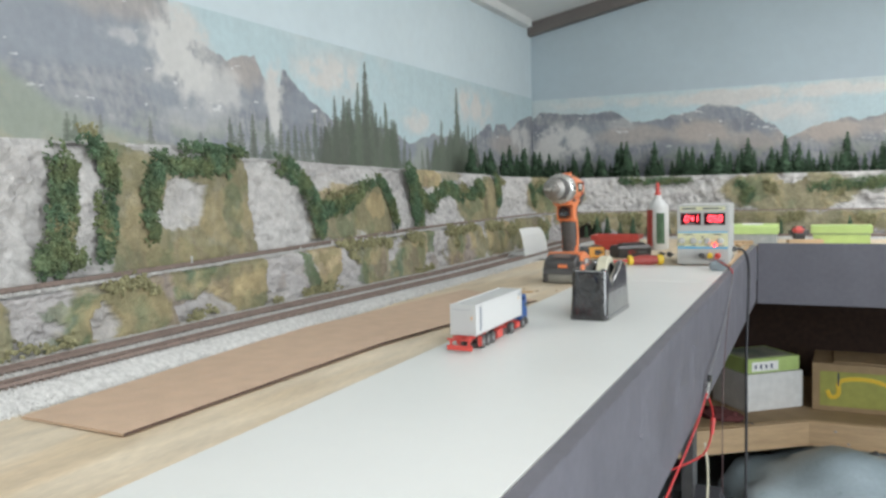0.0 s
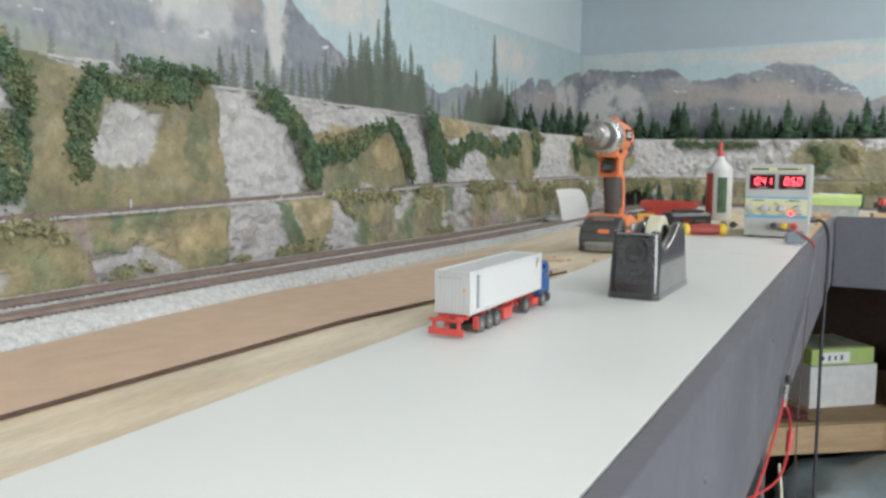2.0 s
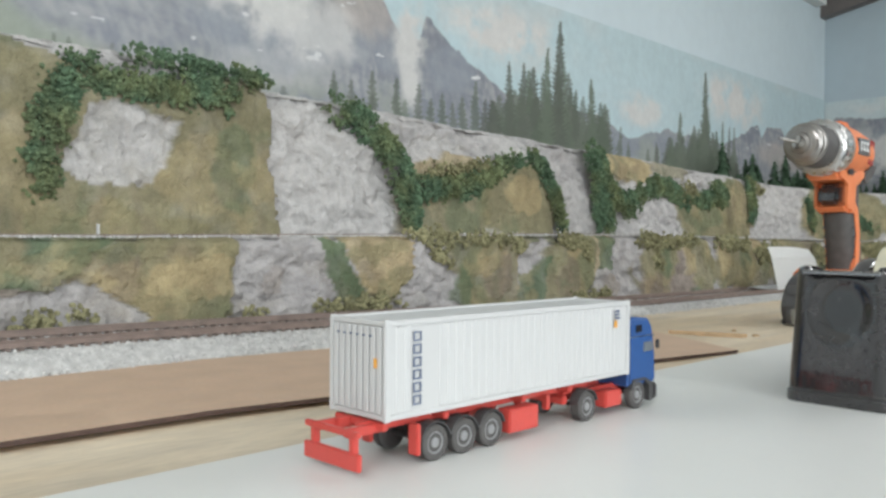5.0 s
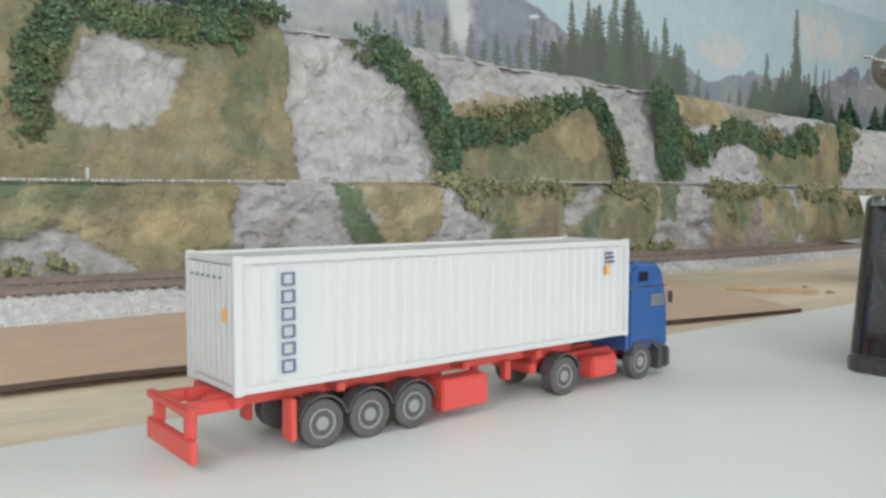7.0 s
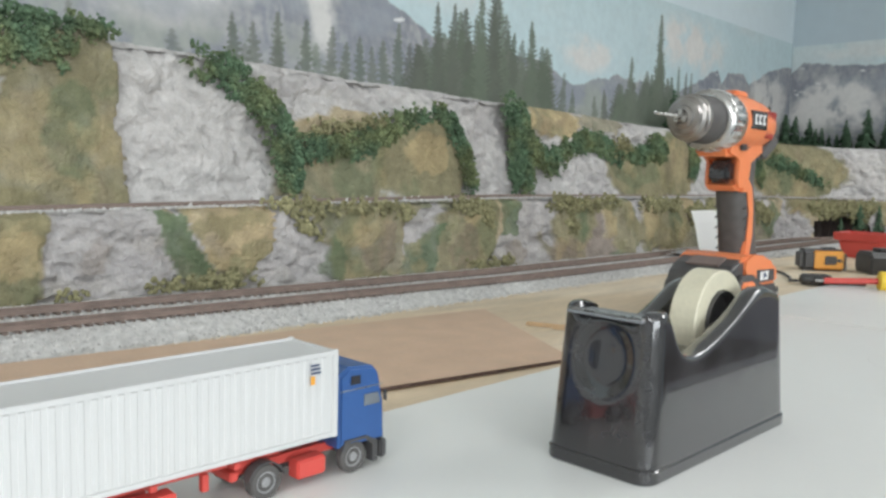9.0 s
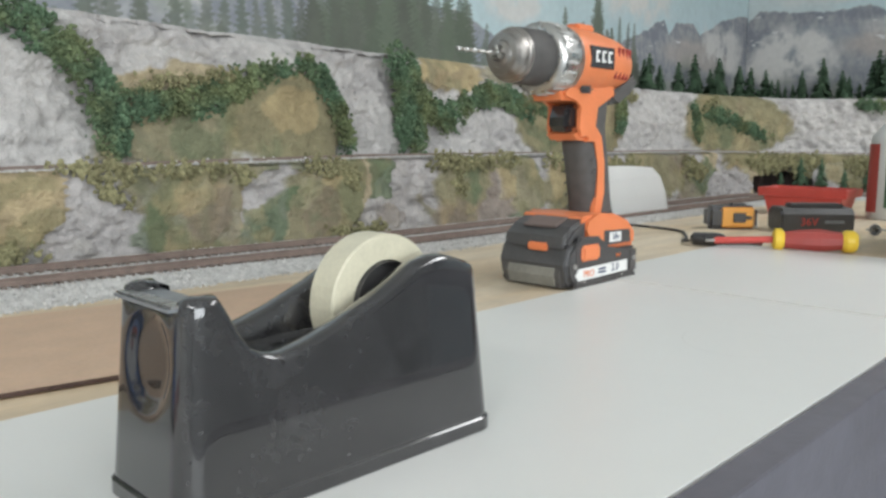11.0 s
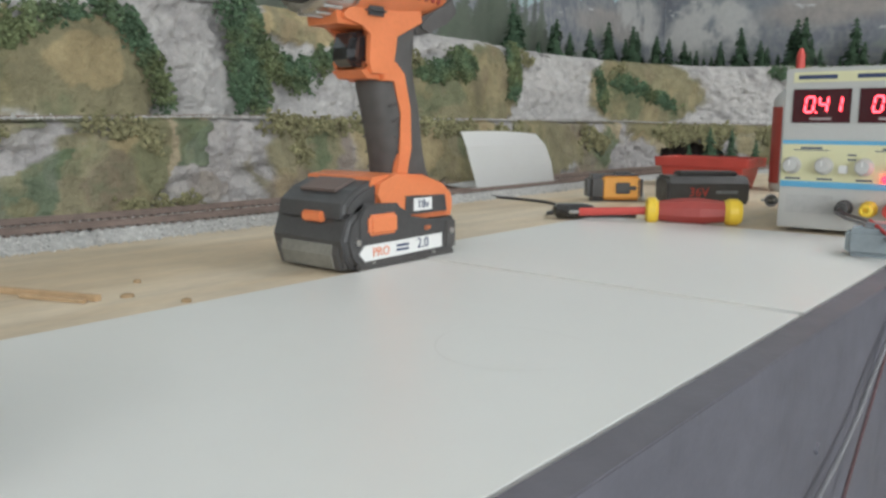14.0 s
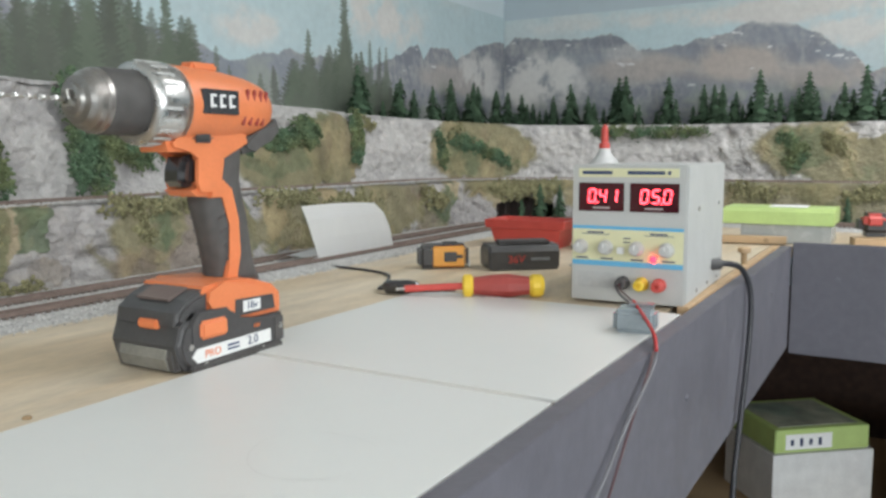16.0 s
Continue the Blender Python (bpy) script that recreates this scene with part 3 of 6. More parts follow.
def cliff(name, r, s0, s1, low, high, lean, patches, seed, label, hole=None, rough=0.020, wild=False, bare=P_ROCK):
    ns, nz = int((s1 - s0) / 0.0042), 52
    s, h = np.meshgrid(np.linspace(s0, s1, ns), np.linspace(0, 1, nz))
    z = low(s) - 0.016 + h * (high(s) - low(s) + 0.016)
    n = fbm(s, z, 0.12, seed, 5, 0.55) - 0.5
    crag = np.abs(fbm(s + 0.5 * z, z, 0.07, seed + 1, 4) - 0.5) * 2
    x, y, nx, ny = along(s, r)
    col = np.broadcast_to(bare, (*s.shape, 3)).copy()
    col = blend(col, P_SHADE, smooth(fbm(s, z * 1.4, 0.05, seed + 2, 5, 0.65), 0.50, 0.66) * 0.6)
    veg = np.zeros_like(s)
    wob_s = 0.05 * (fbm(s, z, 0.06, seed + 3) - 0.5) + 0.022 * (fbm(s, z, 0.014, seed + 6) - 0.5)
    wob_z = 0.05 * (fbm(s, z, 0.06, seed + 4) - 0.5) + 0.022 * (fbm(s, z, 0.014, seed + 7) - 0.5)
    if wild:  # loose brushwork over the whole face
        for pig, sd, lo in ((P_OLIVE, 8, 0.54), (P_BROWN, 9, 0.60), (P_TAN, 10, 0.62), (P_GREEN, 12, 0.68)):
            w = smooth(fbm(s + wob_s, z * 0.9 + wob_z, 0.10, seed + sd), lo, lo + 0.05) * 0.75
            col, veg = blend(col, pig, w), np.maximum(veg, w * 0.8)
    for cs, cz, rs, rz, pig, k in patches:
        if isinstance(cs, list):  # an outline of (s, z) corners
            inside, u, v = np.zeros(s.shape, bool), s + 0.45 * wob_s, z + 0.45 * wob_z
            for (a0, b0), (a1, b1) in zip(cs, cs[1:] + cs[:1]):
                inside ^= ((b0 > v) != (b1 > v)) & (u < (a1 - a0) * (v - b0) / (b1 - b0 + 1e-9) + a0)
            w = inside * k * (0.72 + 0.5 * fbm(s, z, 0.02, seed + 19, 3)).clip(0, 1)
        else:
            d = np.sqrt(((s + wob_s - cs) / rs) ** 2 + ((z + wob_z - cz) / rz) ** 2)
            w = smooth(1.12 - d, 0, 0.16) * k
        tint = bare if pig is P_ROCK else pig
        col = blend(col, tint, w)
        veg = veg * (1 - w) + w * (0.0 if pig is P_ROCK else 1.0)
    # dry and mossy brush strokes within the grass
    for pig, sd, lo, k in ((P_TAN, 15, 0.54, 0.45), (P_GREEN, 16, 0.57, 0.45), (P_BROWN, 17, 0.60, 0.30)):
        col = blend(col, pig, smooth(fbm(s + 0.8 * wob_s, z * 0.8 + wob_z, 0.055, seed + sd, 5, 0.6), lo, lo + 0.14) * k * veg)
    grass = fbm(s, z, 0.03, seed + 5, 4)
    col = col * (1 + 0.5 * (grass - 0.5) * (0.35 + 0.65 * veg))[..., None]
    wrinkle = np.abs(fbm(s + 0.3 * z, z * 0.8, 0.030, seed + 13, 4, 0.6) - 0.5) * 2
    out = rough * (1 - 0.6 * veg) * (n * 1.5 - 0.5 * crag) + 0.003 * veg - 0.016 * (1 - 0.85 * veg) * (0.5 - np.sqrt(wrinkle)) + 0.010 * (1 - veg) * (np.floor(fbm(s + 0.2 * z, z + 0.3 * s, 0.05, seed + 14, 3) * 9) / 9 - 0.5)
    crack = 1 - smooth(np.abs(fbm(s + 0.4 * z, z * 0.9, 0.075, seed + 18, 4, 0.55) - 0.5), 0.0, 0.018)
    out = out - 0.007 * crack * (1 - veg)
    # straight faces lean back a little; the top edge rolls over
    roll = smooth(h, 0.93, 1.0) * 0.012
    x = x + nx * (out - lean * h - roll)
    y = y + ny * (out - lean * h - roll)
    keep = None
    if hole:
        a, b, zt = hole
        mid = (s[:-1, :-1] > a) & (s[:-1, :-1] < b) & (z[:-1, :-1] < zt + 0.012 * np.sin((s[:-1, :-1] - a) / (b - a) * math.pi))
        keep = ~mid
    ob = grid_mesh(name, np.stack([x, y, z], -1), M_cliff, np.clip(col, 0.01, 0.8), keep)
    return tagged(ob, label, "cliff", kind="structure")


upper_patches = [
    # (s, z, half length, half height, pigment, strength)
    ([(1.01, 1.30), (0.985, 1.08), (1.345, 1.08), (1.335, 1.30), (1.25, 1.262), (1.10, 1.262)], 0, 0, 0, P_OLIVE, 0.95), (1.24, 1.16, 0.05, 0.04, P_TAN, 0.35), (1.05, 1.15, 0.03, 0.06, P_TAN, 0.35), (1.29, 1.17, 0.035, 0.05, P_GREEN, 0.55), (1.13, 1.10, 0.10, 0.02, P_OLIVE, 0.9),
    ([(1.115, 1.225), (1.145, 1.236), (1.222, 1.222), (1.195, 1.166), (1.165, 1.140), (1.107, 1.143), (1.085, 1.155)], 0, 0, 0, P_ROCK, 1.0),
    ([(1.345, 1.30), (1.336, 1.175), (1.358, 1.08), (1.53, 1.08), (1.50, 1.20), (1.46, 1.30)], 0, 0, 0, P_ROCK, 1.0),
    (1.62, 1.13, 0.09, 0.045, P_OLIVE, 0.9), (1.79, 1.15, 0.10, 0.068, P_OLIVE, 0.95), (1.80, 1.165, 0.045, 0.035, P_TAN, 0.8), (1.64, 1.195, 0.08, 0.018, P_TAN, 0.8), (1.65, 1.12, 0.03, 0.03, P_GREEN, 0.5),
    (2.12, 1.232, 0.075, 0.028, P_TAN, 0.95), (2.28, 1.235, 0.08, 0.025, P_OLIVE, 0.7), (2.42, 1.14, 0.13, 0.05, P_OLIVE, 0.95), (2.56, 1.17, 0.09, 0.075, P_OLIVE, 0.95), (2.40, 1.15, 0.08, 0.03, P_GREEN, 0.5), (2.46, 1.235, 0.05, 0.02, P_ROCK, 1.0),
    (3.05, 1.165, 0.15, 0.075, P_OLIVE, 0.95), (3.0, 1.15, 0.05, 0.05, P_GREEN, 0.6), (2.815, 1.16, 0.085, 0.075, P_ROCK, 1.0),
    (3.98, 1.16, 0.23, 0.08, P_OLIVE, 0.9), (3.85, 1.17, 0.06, 0.05, P_GREEN, 0.5), (4.30, 1.19, 0.14, 0.03, P_GREEN, 0.5), (4.6, 1.16, 0.2, 0.08, P_OLIVE, 0.9), (3.99, 1.205, 0.05, 0.018, P_ROCK, 1.0),
    (0.62, 1.16, 0.06, 0.10, P_OLIVE, 0.8)]
lower_patches = [
    (0.62, 1.05, 0.09, 0.05, P_OLIVE, 0.9), (0.82, 1.075, 0.05, 0.012, P_GREEN, 0.7), (0.815, 1.045, 0.020, 0.042, P_GREEN, 0.85), (0.90, 1.05, 0.075, 0.04, P_OLIVE, 0.95), (0.855, 1.04, 0.018, 0.022, P_ROCK, 0.9),
    ([(0.995, 1.092), (1.115, 1.092), (1.08, 1.080), (1.066, 1.056), (1.034, 1.042), (0.99, 1.052)], 0, 0, 0, P_GREEN, 0.9), (1.035, 1.066, 0.022, 0.014, P_TAN, 0.40),
    ([(1.075, 1.076), (1.13, 1.092), (1.213, 1.092), (1.204, 1.052), (1.196, 1.01), (1.125, 1.01), (1.092, 1.046)], 0, 0, 0, P_OLIVE, 0.9), (1.165, 1.050, 0.035, 0.018, P_TAN, 0.7), (1.10, 1.060, 0.020, 0.016, P_BROWN, 0.6),
    ([(0.99, 1.041), (1.062, 1.048), (1.104, 1.037), (1.127, 1.02), (1.12, 1.00), (0.99, 1.00)], 0, 0, 0, P_ROCK, 0.95),
    ([(1.212, 1.10), (1.316, 1.10), (1.36, 1.00), (1.20, 1.00)], 0, 0, 0, P_ROCK, 1.0), (1.255, 1.045, 0.018, 0.020, P_BROWN, 0.35), (1.30, 1.03, 0.03, 0.02, P_SHADE, 0.6),
    ([(1.342, 1.10), (1.447, 1.10), (1.447, 1.045), (1.414, 1.026), (1.365, 1.040)], 0, 0, 0, P_TAN, 0.8), (1.42, 1.045, 0.022, 0.016, P_OLIVE, 0.8), (1.39, 1.08, 0.045, 0.010, P_OLIVE, 0.7),
    ([(1.308, 1.095), (1.345, 1.092), (1.352, 1.055), (1.368, 1.035), (1.362, 1.01), (1.342, 1.01), (1.322, 1.049)], 0, 0, 0, P_GREEN, 0.95),
    ([(1.445, 1.085), (1.480, 1.078), (1.526, 1.043), (1.531, 1.00), (1.39, 1.00), (1.415, 1.028), (1.445, 1.045)], 0, 0, 0, P_ROCK, 1.0),
    ([(1.485, 1.10), (1.660, 1.10), (1.652, 1.06), (1.640, 1.00), (1.535, 1.00), (1.526, 1.043)], 0, 0, 0, P_OLIVE, 0.85), (1.60, 1.045, 0.028, 0.022, P_BROWN, 0.6), (1.57, 1.065, 0.035, 0.014, P_TAN, 0.6), (1.535, 1.035, 0.014, 0.028, P_GREEN, 0.7),
    ([(1.650, 1.082), (1.72, 1.10), (1.735, 1.075), (1.668, 1.056), (1.645, 1.035)], 0, 0, 0, P_ROCK, 1.0),
    ([(1.715, 1.085), (1.835, 1.10), (1.825, 1.04), (1.815, 1.00), (1.700, 1.00)], 0, 0, 0, P_OLIVE, 0.9), (1.765, 1.04, 0.025, 0.025, P_BROWN, 0.55), (1.78, 1.075, 0.035, 0.012, P_TAN, 0.6),
    ([(1.635, 1.00), (1.650, 1.046), (1.722, 1.072), (1.707, 1.041), (1.700, 1.00)], 0, 0, 0, P_GREEN, 0.9), (1.680, 1.025, 0.016, 0.014, P_OLIVE, 0.7),
    ([(1.883, 1.10), (1.940, 1.10), (1.925, 1.045), (1.96, 1.00), (1.80, 1.00), (1.83, 1.04)], 0, 0, 0, P_ROCK, 0.95), ([(1.842, 1.10), (1.886, 1.10), (1.878, 1.044), (1.838, 1.044)], 0, 0, 0, P_GREEN, 0.9),
    (2.0, 1.010, 0.05, 0.016, P_BROWN, 0.6), (1.885, 1.02, 0.03, 0.014, P_BROWN, 0.35),
    (2.02, 1.06, 0.06, 0.045, P_OLIVE, 0.9), (2.01, 1.02, 0.05, 0.015, P_BROWN, 0.6), (2.04, 1.06, 0.015, 0.03, P_GREEN, 0.7), (2.16, 1.05, 0.05, 0.05, P_OLIVE, 0.85), (2.12, 1.06, 0.02, 0.03, P_TAN, 0.7), (2.30, 1.05, 0.09, 0.05, P_OLIVE, 0.9), (2.25, 1.06, 0.02, 0.04, P_TAN, 0.7), (2.34, 1.06, 0.02, 0.035, P_GREEN, 0.6), (2.55, 1.05, 0.13, 0.055, P_OLIVE, 0.9),
    (2.78, 1.06, 0.06, 0.03, P_GREEN, 0.8), (2.9, 1.03, 0.09, 0.035, P_ROCK, 1.0), (3.15, 1.085, 0.25, 0.02, P_OLIVE, 0.9), (3.35, 1.05, 0.12, 0.05, P_OLIVE, 0.85), (3.9, 1.05, 0.35, 0.05, P_OLIVE, 0.85), (4.5, 1.05, 0.3, 0.05, P_OLIVE, 0.85)]
cliff("cliff", 0.570, 0.2, 5.2, LEDGE, TOP, 0.022, upper_patches, 21, "upper plaster rock face painted grey and grassy olive", rough=0.030)
cliff("cliff", 0.452, 0.2, 5.2, FOOT, LEDGE, 0.010, lower_patches, 41, "lower plaster rock face painted grey, brown and green", hole=(3.00, 3.20, 1.040), rough=0.016, wild=True, bare=P_ROCK * np.array((0.82, 0.81, 0.82)))


def strip(name, r0, r1, s0, s1, height, mat, seed, label, bumpy=0.002, paint=None):
    ns = int((s1 - s0) / 0.012)
    s, k = np.meshgrid(np.linspace(s0, s1, ns), np.linspace(0, 1, 15))
    x, y, nx, ny = along(s, r0)
    d = (r0 - r1) * k
    z = height(s) + bumpy * (fbm(s, k * (r1 - r0), 0.02, seed) - 0.5)
    places = np.stack([np.maximum(x + nx * d, X0 + 0.0005), np.minimum(y + ny * d, Y1 - 0.0005), z], -1)
    ob = grid_mesh(name, places, mat, None if paint is None else np.broadcast_to(paint, places.shape))
    return tagged(ob, label, "ground", kind="structure")


strip("ledge", 0.640, 0.468, 0.2, 5.2, lambda s: LEDGE(s) - 0.002, M_ballast, 51, "pale ballast ledge between the two rock faces", 0.003)
strip("plateau", 1.20, 0.602, 0.2, 5.2, lambda s: TOP(s) - 0.006, M_cliff, 52, "grey plaster ground behind the cliff top", 0.01, P_ROCK * 0.9)

# ---- ballast beds and tracks ----
BED = lambda s: np.interp(s, [0.3, 1.07, 1.75, 2.3, 6], [1.017, 1.013, 1.004, 1.003, 1.003])


def bed(name, profile, s0, s1, height, label):
    """profile: (distance from the bend's centre, share of the bed's height)."""
    ns = int((s1 - s0) / 0.006)
    s, k = np.meshgrid(np.linspace(s0, s1, ns), np.linspace(0, len(profile) - 1, 6 * (len(profile) - 1) + 1))
    r = np.interp(k, range(len(profile)), [p[0] for p in profile])
    f = np.interp(k, range(len(profile)), [p[1] for p in profile])
    x, y, nx, ny = along(s, 0.30)
    d = 0.30 - r
    rough = (fbm(s, r, 0.006, 61, 3) - 0.5) * 0.0022 + (fbm(s, r, 0.05, 62, 2) - 0.5) * 0.002
    z = DECK - 0.002 + f * (height(s) - DECK + 0.002) + rough
    ob = grid_mesh(name, np.stack([x + nx * d, y + ny * d, z], -1), M_ballast)
    return tagged(ob, label, "ballast", kind="structure")


bed("ballast_bed", [(0.462, 1.0), (0.318, 1.0), (0.302, 0.55), (0.290, 0.0)], 0.2, 5.2, BED, "raised grey ballast bed along the foot of the lower cliff")


def scatter(name, n, r0, r1, s0, s1, height, size, mat, label, seed):
    """Loose stones as small rough octahedra, joined."""
    rs = np.random.RandomState(seed)
    s, r = rs.uniform(s0, s1, n), rs.uniform(r0, r1, n)
    x, y, nx, ny = along(s, 0.30)
    d = 0.30 - r
    c = np.stack([x + nx * d, y + ny * d, height(s, r)], -1)
    base = np.array([(1, 0, 0), (-1, 0, 0), (0, 1, 0), (0, -1, 0), (0, 0, 1), (0, 0, -1)], float)
    tri = np.array([(0, 2, 4), (2, 1, 4), (1, 3, 4), (3, 0, 4), (2, 0, 5), (1, 2, 5), (3, 1, 5), (0, 3, 5)])
    v = c[:, None] + base[None] * (size * rs.uniform(0.5, 1.3, (n, 1, 3))) + rs.uniform(-0.25, 0.25, (n, 6, 3)) * size
    f = (tri[None] + 6 * np.arange(n)[:, None, None]).reshape(-1, 3)
    me = bpy.data.meshes.new(name)
    me.from_pydata(v.reshape(-1, 3).tolist(), [], f.tolist())
    me.materials.append(mat)
    return tagged(new(name, me), label, "stones", kind="stuff")


shoulder = lambda s, r: np.where(r < 0.318, DECK + (BED(s) - DECK) * np.clip((r - 0.290) / 0.028, 0, 1), BED(s)) + 0.0005
scatter("ballast_stones", 26000, 0.286, 0.45, 0.5, 2.5, shoulder, 0.0012, M_stone, "loose grey ballast stones along the tracks", 71)
scatter("ballast_stones", 5000, 0.466, 0.49, 0.5, 3.4, lambda s, r: LEDGE(s) + 0.0004, 0.0014, M_stone, "pale ballast stones on the ledge", 72)
scatter("ballast_stones", 12, 0.50, 0.54, 1.0, 2.2, lambda s, r: LEDGE(s) + 0.001, 0.0038, M_stone, "white boulders lying on the ledge", 73)


def track(r, s0, s1, height, label):
    tr = thing("railway_track", pose(0, 0, 0), label, "railway track", "model railway tracks")
    gauge, ns = 0.0185, int((s1 - s0) / 0.02)
    for side in (-1, 1):
        bm, prev = bmesh.new(), None
        for s in np.linspace(s0, s1, ns):
            x, y, nx, ny = (float(a) for a in along(np.array(s), 0.30))
            h = float(height(np.array(s)))
            d = 0.30 - (r + side * gauge / 2)
            ring = [bm.verts.new((x + nx * (d + a), y + ny * (d + a), h + b)) for a, b in ((-0.0015, 0.001), (-0.0011, 0.0045), (0.0011, 0.0045), (0.0015, 0.001))]
            if prev:
                for i in range(4):
                    bm.faces.new((prev[i], prev[(i + 1) % 4], ring[(i + 1) % 4], ring[i]))
            prev = ring
        part("rail", bm, M_rail, tr)
    vs, fs = [], []
    cube = [(a, b, c) for a in (-1, 1) for b in (-1, 1) for c in (-1, 1)]
    quad = [(0, 1, 3, 2), (4, 6, 7, 5), (0, 4, 5, 1), (2, 3, 7, 6), (1, 5, 7, 3), (0, 2, 6, 4)]
    for k, s in enumerate(np.arange(s0, s1, 0.0085)):
        x, y, nx, ny = (float(a) for a in along(np.array(s), 0.30))
        h, d = float(height(np.array(s))), 0.30 - r
        for a, b, c in cube:
            vs.append((x + nx * (d + a * 0.0165) - ny * b * 0.0017, y + ny * (d + a * 0.0165) + nx * b * 0.0017, h + c * 0.0009 + 0.0004))
        fs += [tuple(i + 8 * k for i in q) for q in quad]
    me = bpy.data.meshes.new("sleeper_strip")
    me.from_pydata(vs, [], fs)
    me.materials.append(M_sleeper)
    ob = new("sleeper_strip", me)
    ob.parent = tr
    tagged(ob, kind="stuff")


track(0.340, 0.2, 5.0, lambda s: BED(s) + 0.0010, "brown-railed model track on grey ballast beside the bench deck")
track(0.405, 0.2, 5.0, lambda s: BED(s) + 0.0010, "brown-railed model track at the foot of the lower cliff")
track(0.525, 0.2, 5.0, lambda s: LEDGE(s) - 0.0016, "brown-railed model track on the ledge between the cliffs")

# ---- foliage on the cliffs ----
ico = bmesh.new()
bmesh.ops.create_icosphere(ico, subdivisions=1, radius=1.0)
ICO_V = np.array([v.co[:] for v in ico.verts])
ICO_F = np.array([[v.index for v in f.verts] for f in ico.faces])
ico.free()


def bush(name, line, width, mat, r, label, seed, size=0.0022, density=1.6, depth=0.016):
    """Clumps of foam foliage along a line of (s, z) on the cliff that stands r metres from the bend's centre."""
    rs = np.random.RandomState(seed)
    line = np.array(line, float)
    width = width * 1.18
    seg = np.linalg.norm(np.diff(line, axis=0), axis=1)
    n = int(max(18, density * (seg.sum() + width) * width / (size * size * 1.5)))
    t = rs.uniform(0, seg.sum(), n)
    edges = np.concatenate([[0], np.cumsum(seg)])
    s, z = np.interp(t, edges, line[:, 0]), np.interp(t, edges, line[:, 1])
    wide = width * (0.75 + 0.5 * fbm(t * 1.0, t * 0, 0.04, seed))
    a, q = rs.uniform(0, 2 * math.pi, n), np.sqrt(rs.uniform(0, 1, n))
    s, z = s + np.cos(a) * q * wide / 2, z + np.sin(a) * q * wide / 2
    # sprigs gather into lumps
    lumps = max(6, n // 7)
    own = rs.randint(0, lumps, n)
    swell = rs.uniform(0.25, 1.0, lumps)[own]
    u0, v0 = rs.normal(0, 1, n), rs.normal(0, 1, n)
    s, z = s[own] + 0.0038 * u0, z[own] + 0.0038 * v0
    q = np.clip(q[own] * 0.8 + 0.16 * np.hypot(u0, v0), 0, 1)
    low, high = (LEDGE(s), TOP(s)) if r > 0.5 else (BED(s), LEDGE(s))
    h = np.clip((z - low) / (high - low), 0, 1.1)
    x, y, nx, ny = along(s, r)
    lean = 0.022 if r > 0.5 else 0.010
    d = -lean * h + depth * (1 - q * q) * swell * rs.uniform(0.55, 1.1, n) + 0.0015
    c = np.stack([x + nx * d, y + ny * d, z], -1)
    rad = size * rs.uniform(0.55, 1.35, n)
    v = c[:, None] + ICO_V[None] * rad[:, None, None] * rs.uniform(0.6, 1.4, (n, len(ICO_V), 1))
    f = (ICO_F[None] + len(ICO_V) * np.arange(n)[:, None, None]).reshape(-1, 3)
    me = bpy.data.meshes.new(name)
    me.from_pydata(v.reshape(-1, 3).tolist(), [], f.tolist())
    me.materials.append(mat)
    return tagged(new(name, me), label, "bush", "foliage clumps on the cliffs")


UP, LO = 0.570, 0.452
dark = "dark green foam foliage glued to the rock face"
olive = "olive yellow foliage hanging over the ledge edge"
low_olive = "olive foam shrubs at the foot of the cliff"
DARK_BUSHES = [
    ([(0.915, 1.262), (0.912, 1.20), (0.895, 1.15), (0.875, 1.112)], 0.042), ([(0.93, 1.118), (0.85, 1.104)], 0.022),
    ([(0.965, 1.290), (0.998, 1.262), (0.998, 1.215)], 0.030), ([(0.985, 1.20), (0.978, 1.15), (0.965, 1.112)], 0.030),
    ([(1.103, 1.262), (1.08, 1.21), (1.067, 1.16), (1.070, 1.135)], 0.032), ([(1.11, 1.255), (1.17, 1.25), (1.23, 1.255), (1.285, 1.252)], 0.030), ([(1.16, 1.285), (1.24, 1.284), (1.33, 1.278)], 0.016),
    ([(1.440, 1.262), (1.475, 1.245), (1.515, 1.215), (1.545, 1.17), (1.548, 1.115)], 0.040),
    ([(1.565, 1.165), (1.63, 1.165), (1.69, 1.18), (1.74, 1.205)], 0.034), ([(1.745, 1.208), (1.80, 1.222), (1.835, 1.232), (1.865, 1.195), (1.885, 1.155), (1.892, 1.115)], 0.026),
    ([(2.01, 1.245), (2.025, 1.20), (2.02, 1.15), (2.022, 1.115)], 0.055), ([(2.04, 1.19), (2.09, 1.16), (2.13, 1.165)], 0.040), ([(2.15, 1.185), (2.22, 1.205), (2.28, 1.195), (2.33, 1.175)], 0.036),
    ([(2.36, 1.18), (2.44, 1.185)], 0.030), ([(2.46, 1.195), (2.50, 1.20)], 0.050), ([(2.64, 1.232), (2.645, 1.19), (2.63, 1.15)], 0.036),
    ([(2.92, 1.215), (2.94, 1.16), (2.93, 1.13)], 0.026), ([(2.98, 1.19), (3.06, 1.165), (3.14, 1.130)], 0.034), ([(3.36, 1.212), (3.48, 1.206), (3.62, 1.208)], 0.022),
    ([(3.80, 1.19), (3.84, 1.16), (3.82, 1.12)], 0.03), ([(4.05, 1.17), (4.2, 1.18), (4.34, 1.19)], 0.035), ([(4.5, 1.17), (4.6, 1.15)], 0.05)]
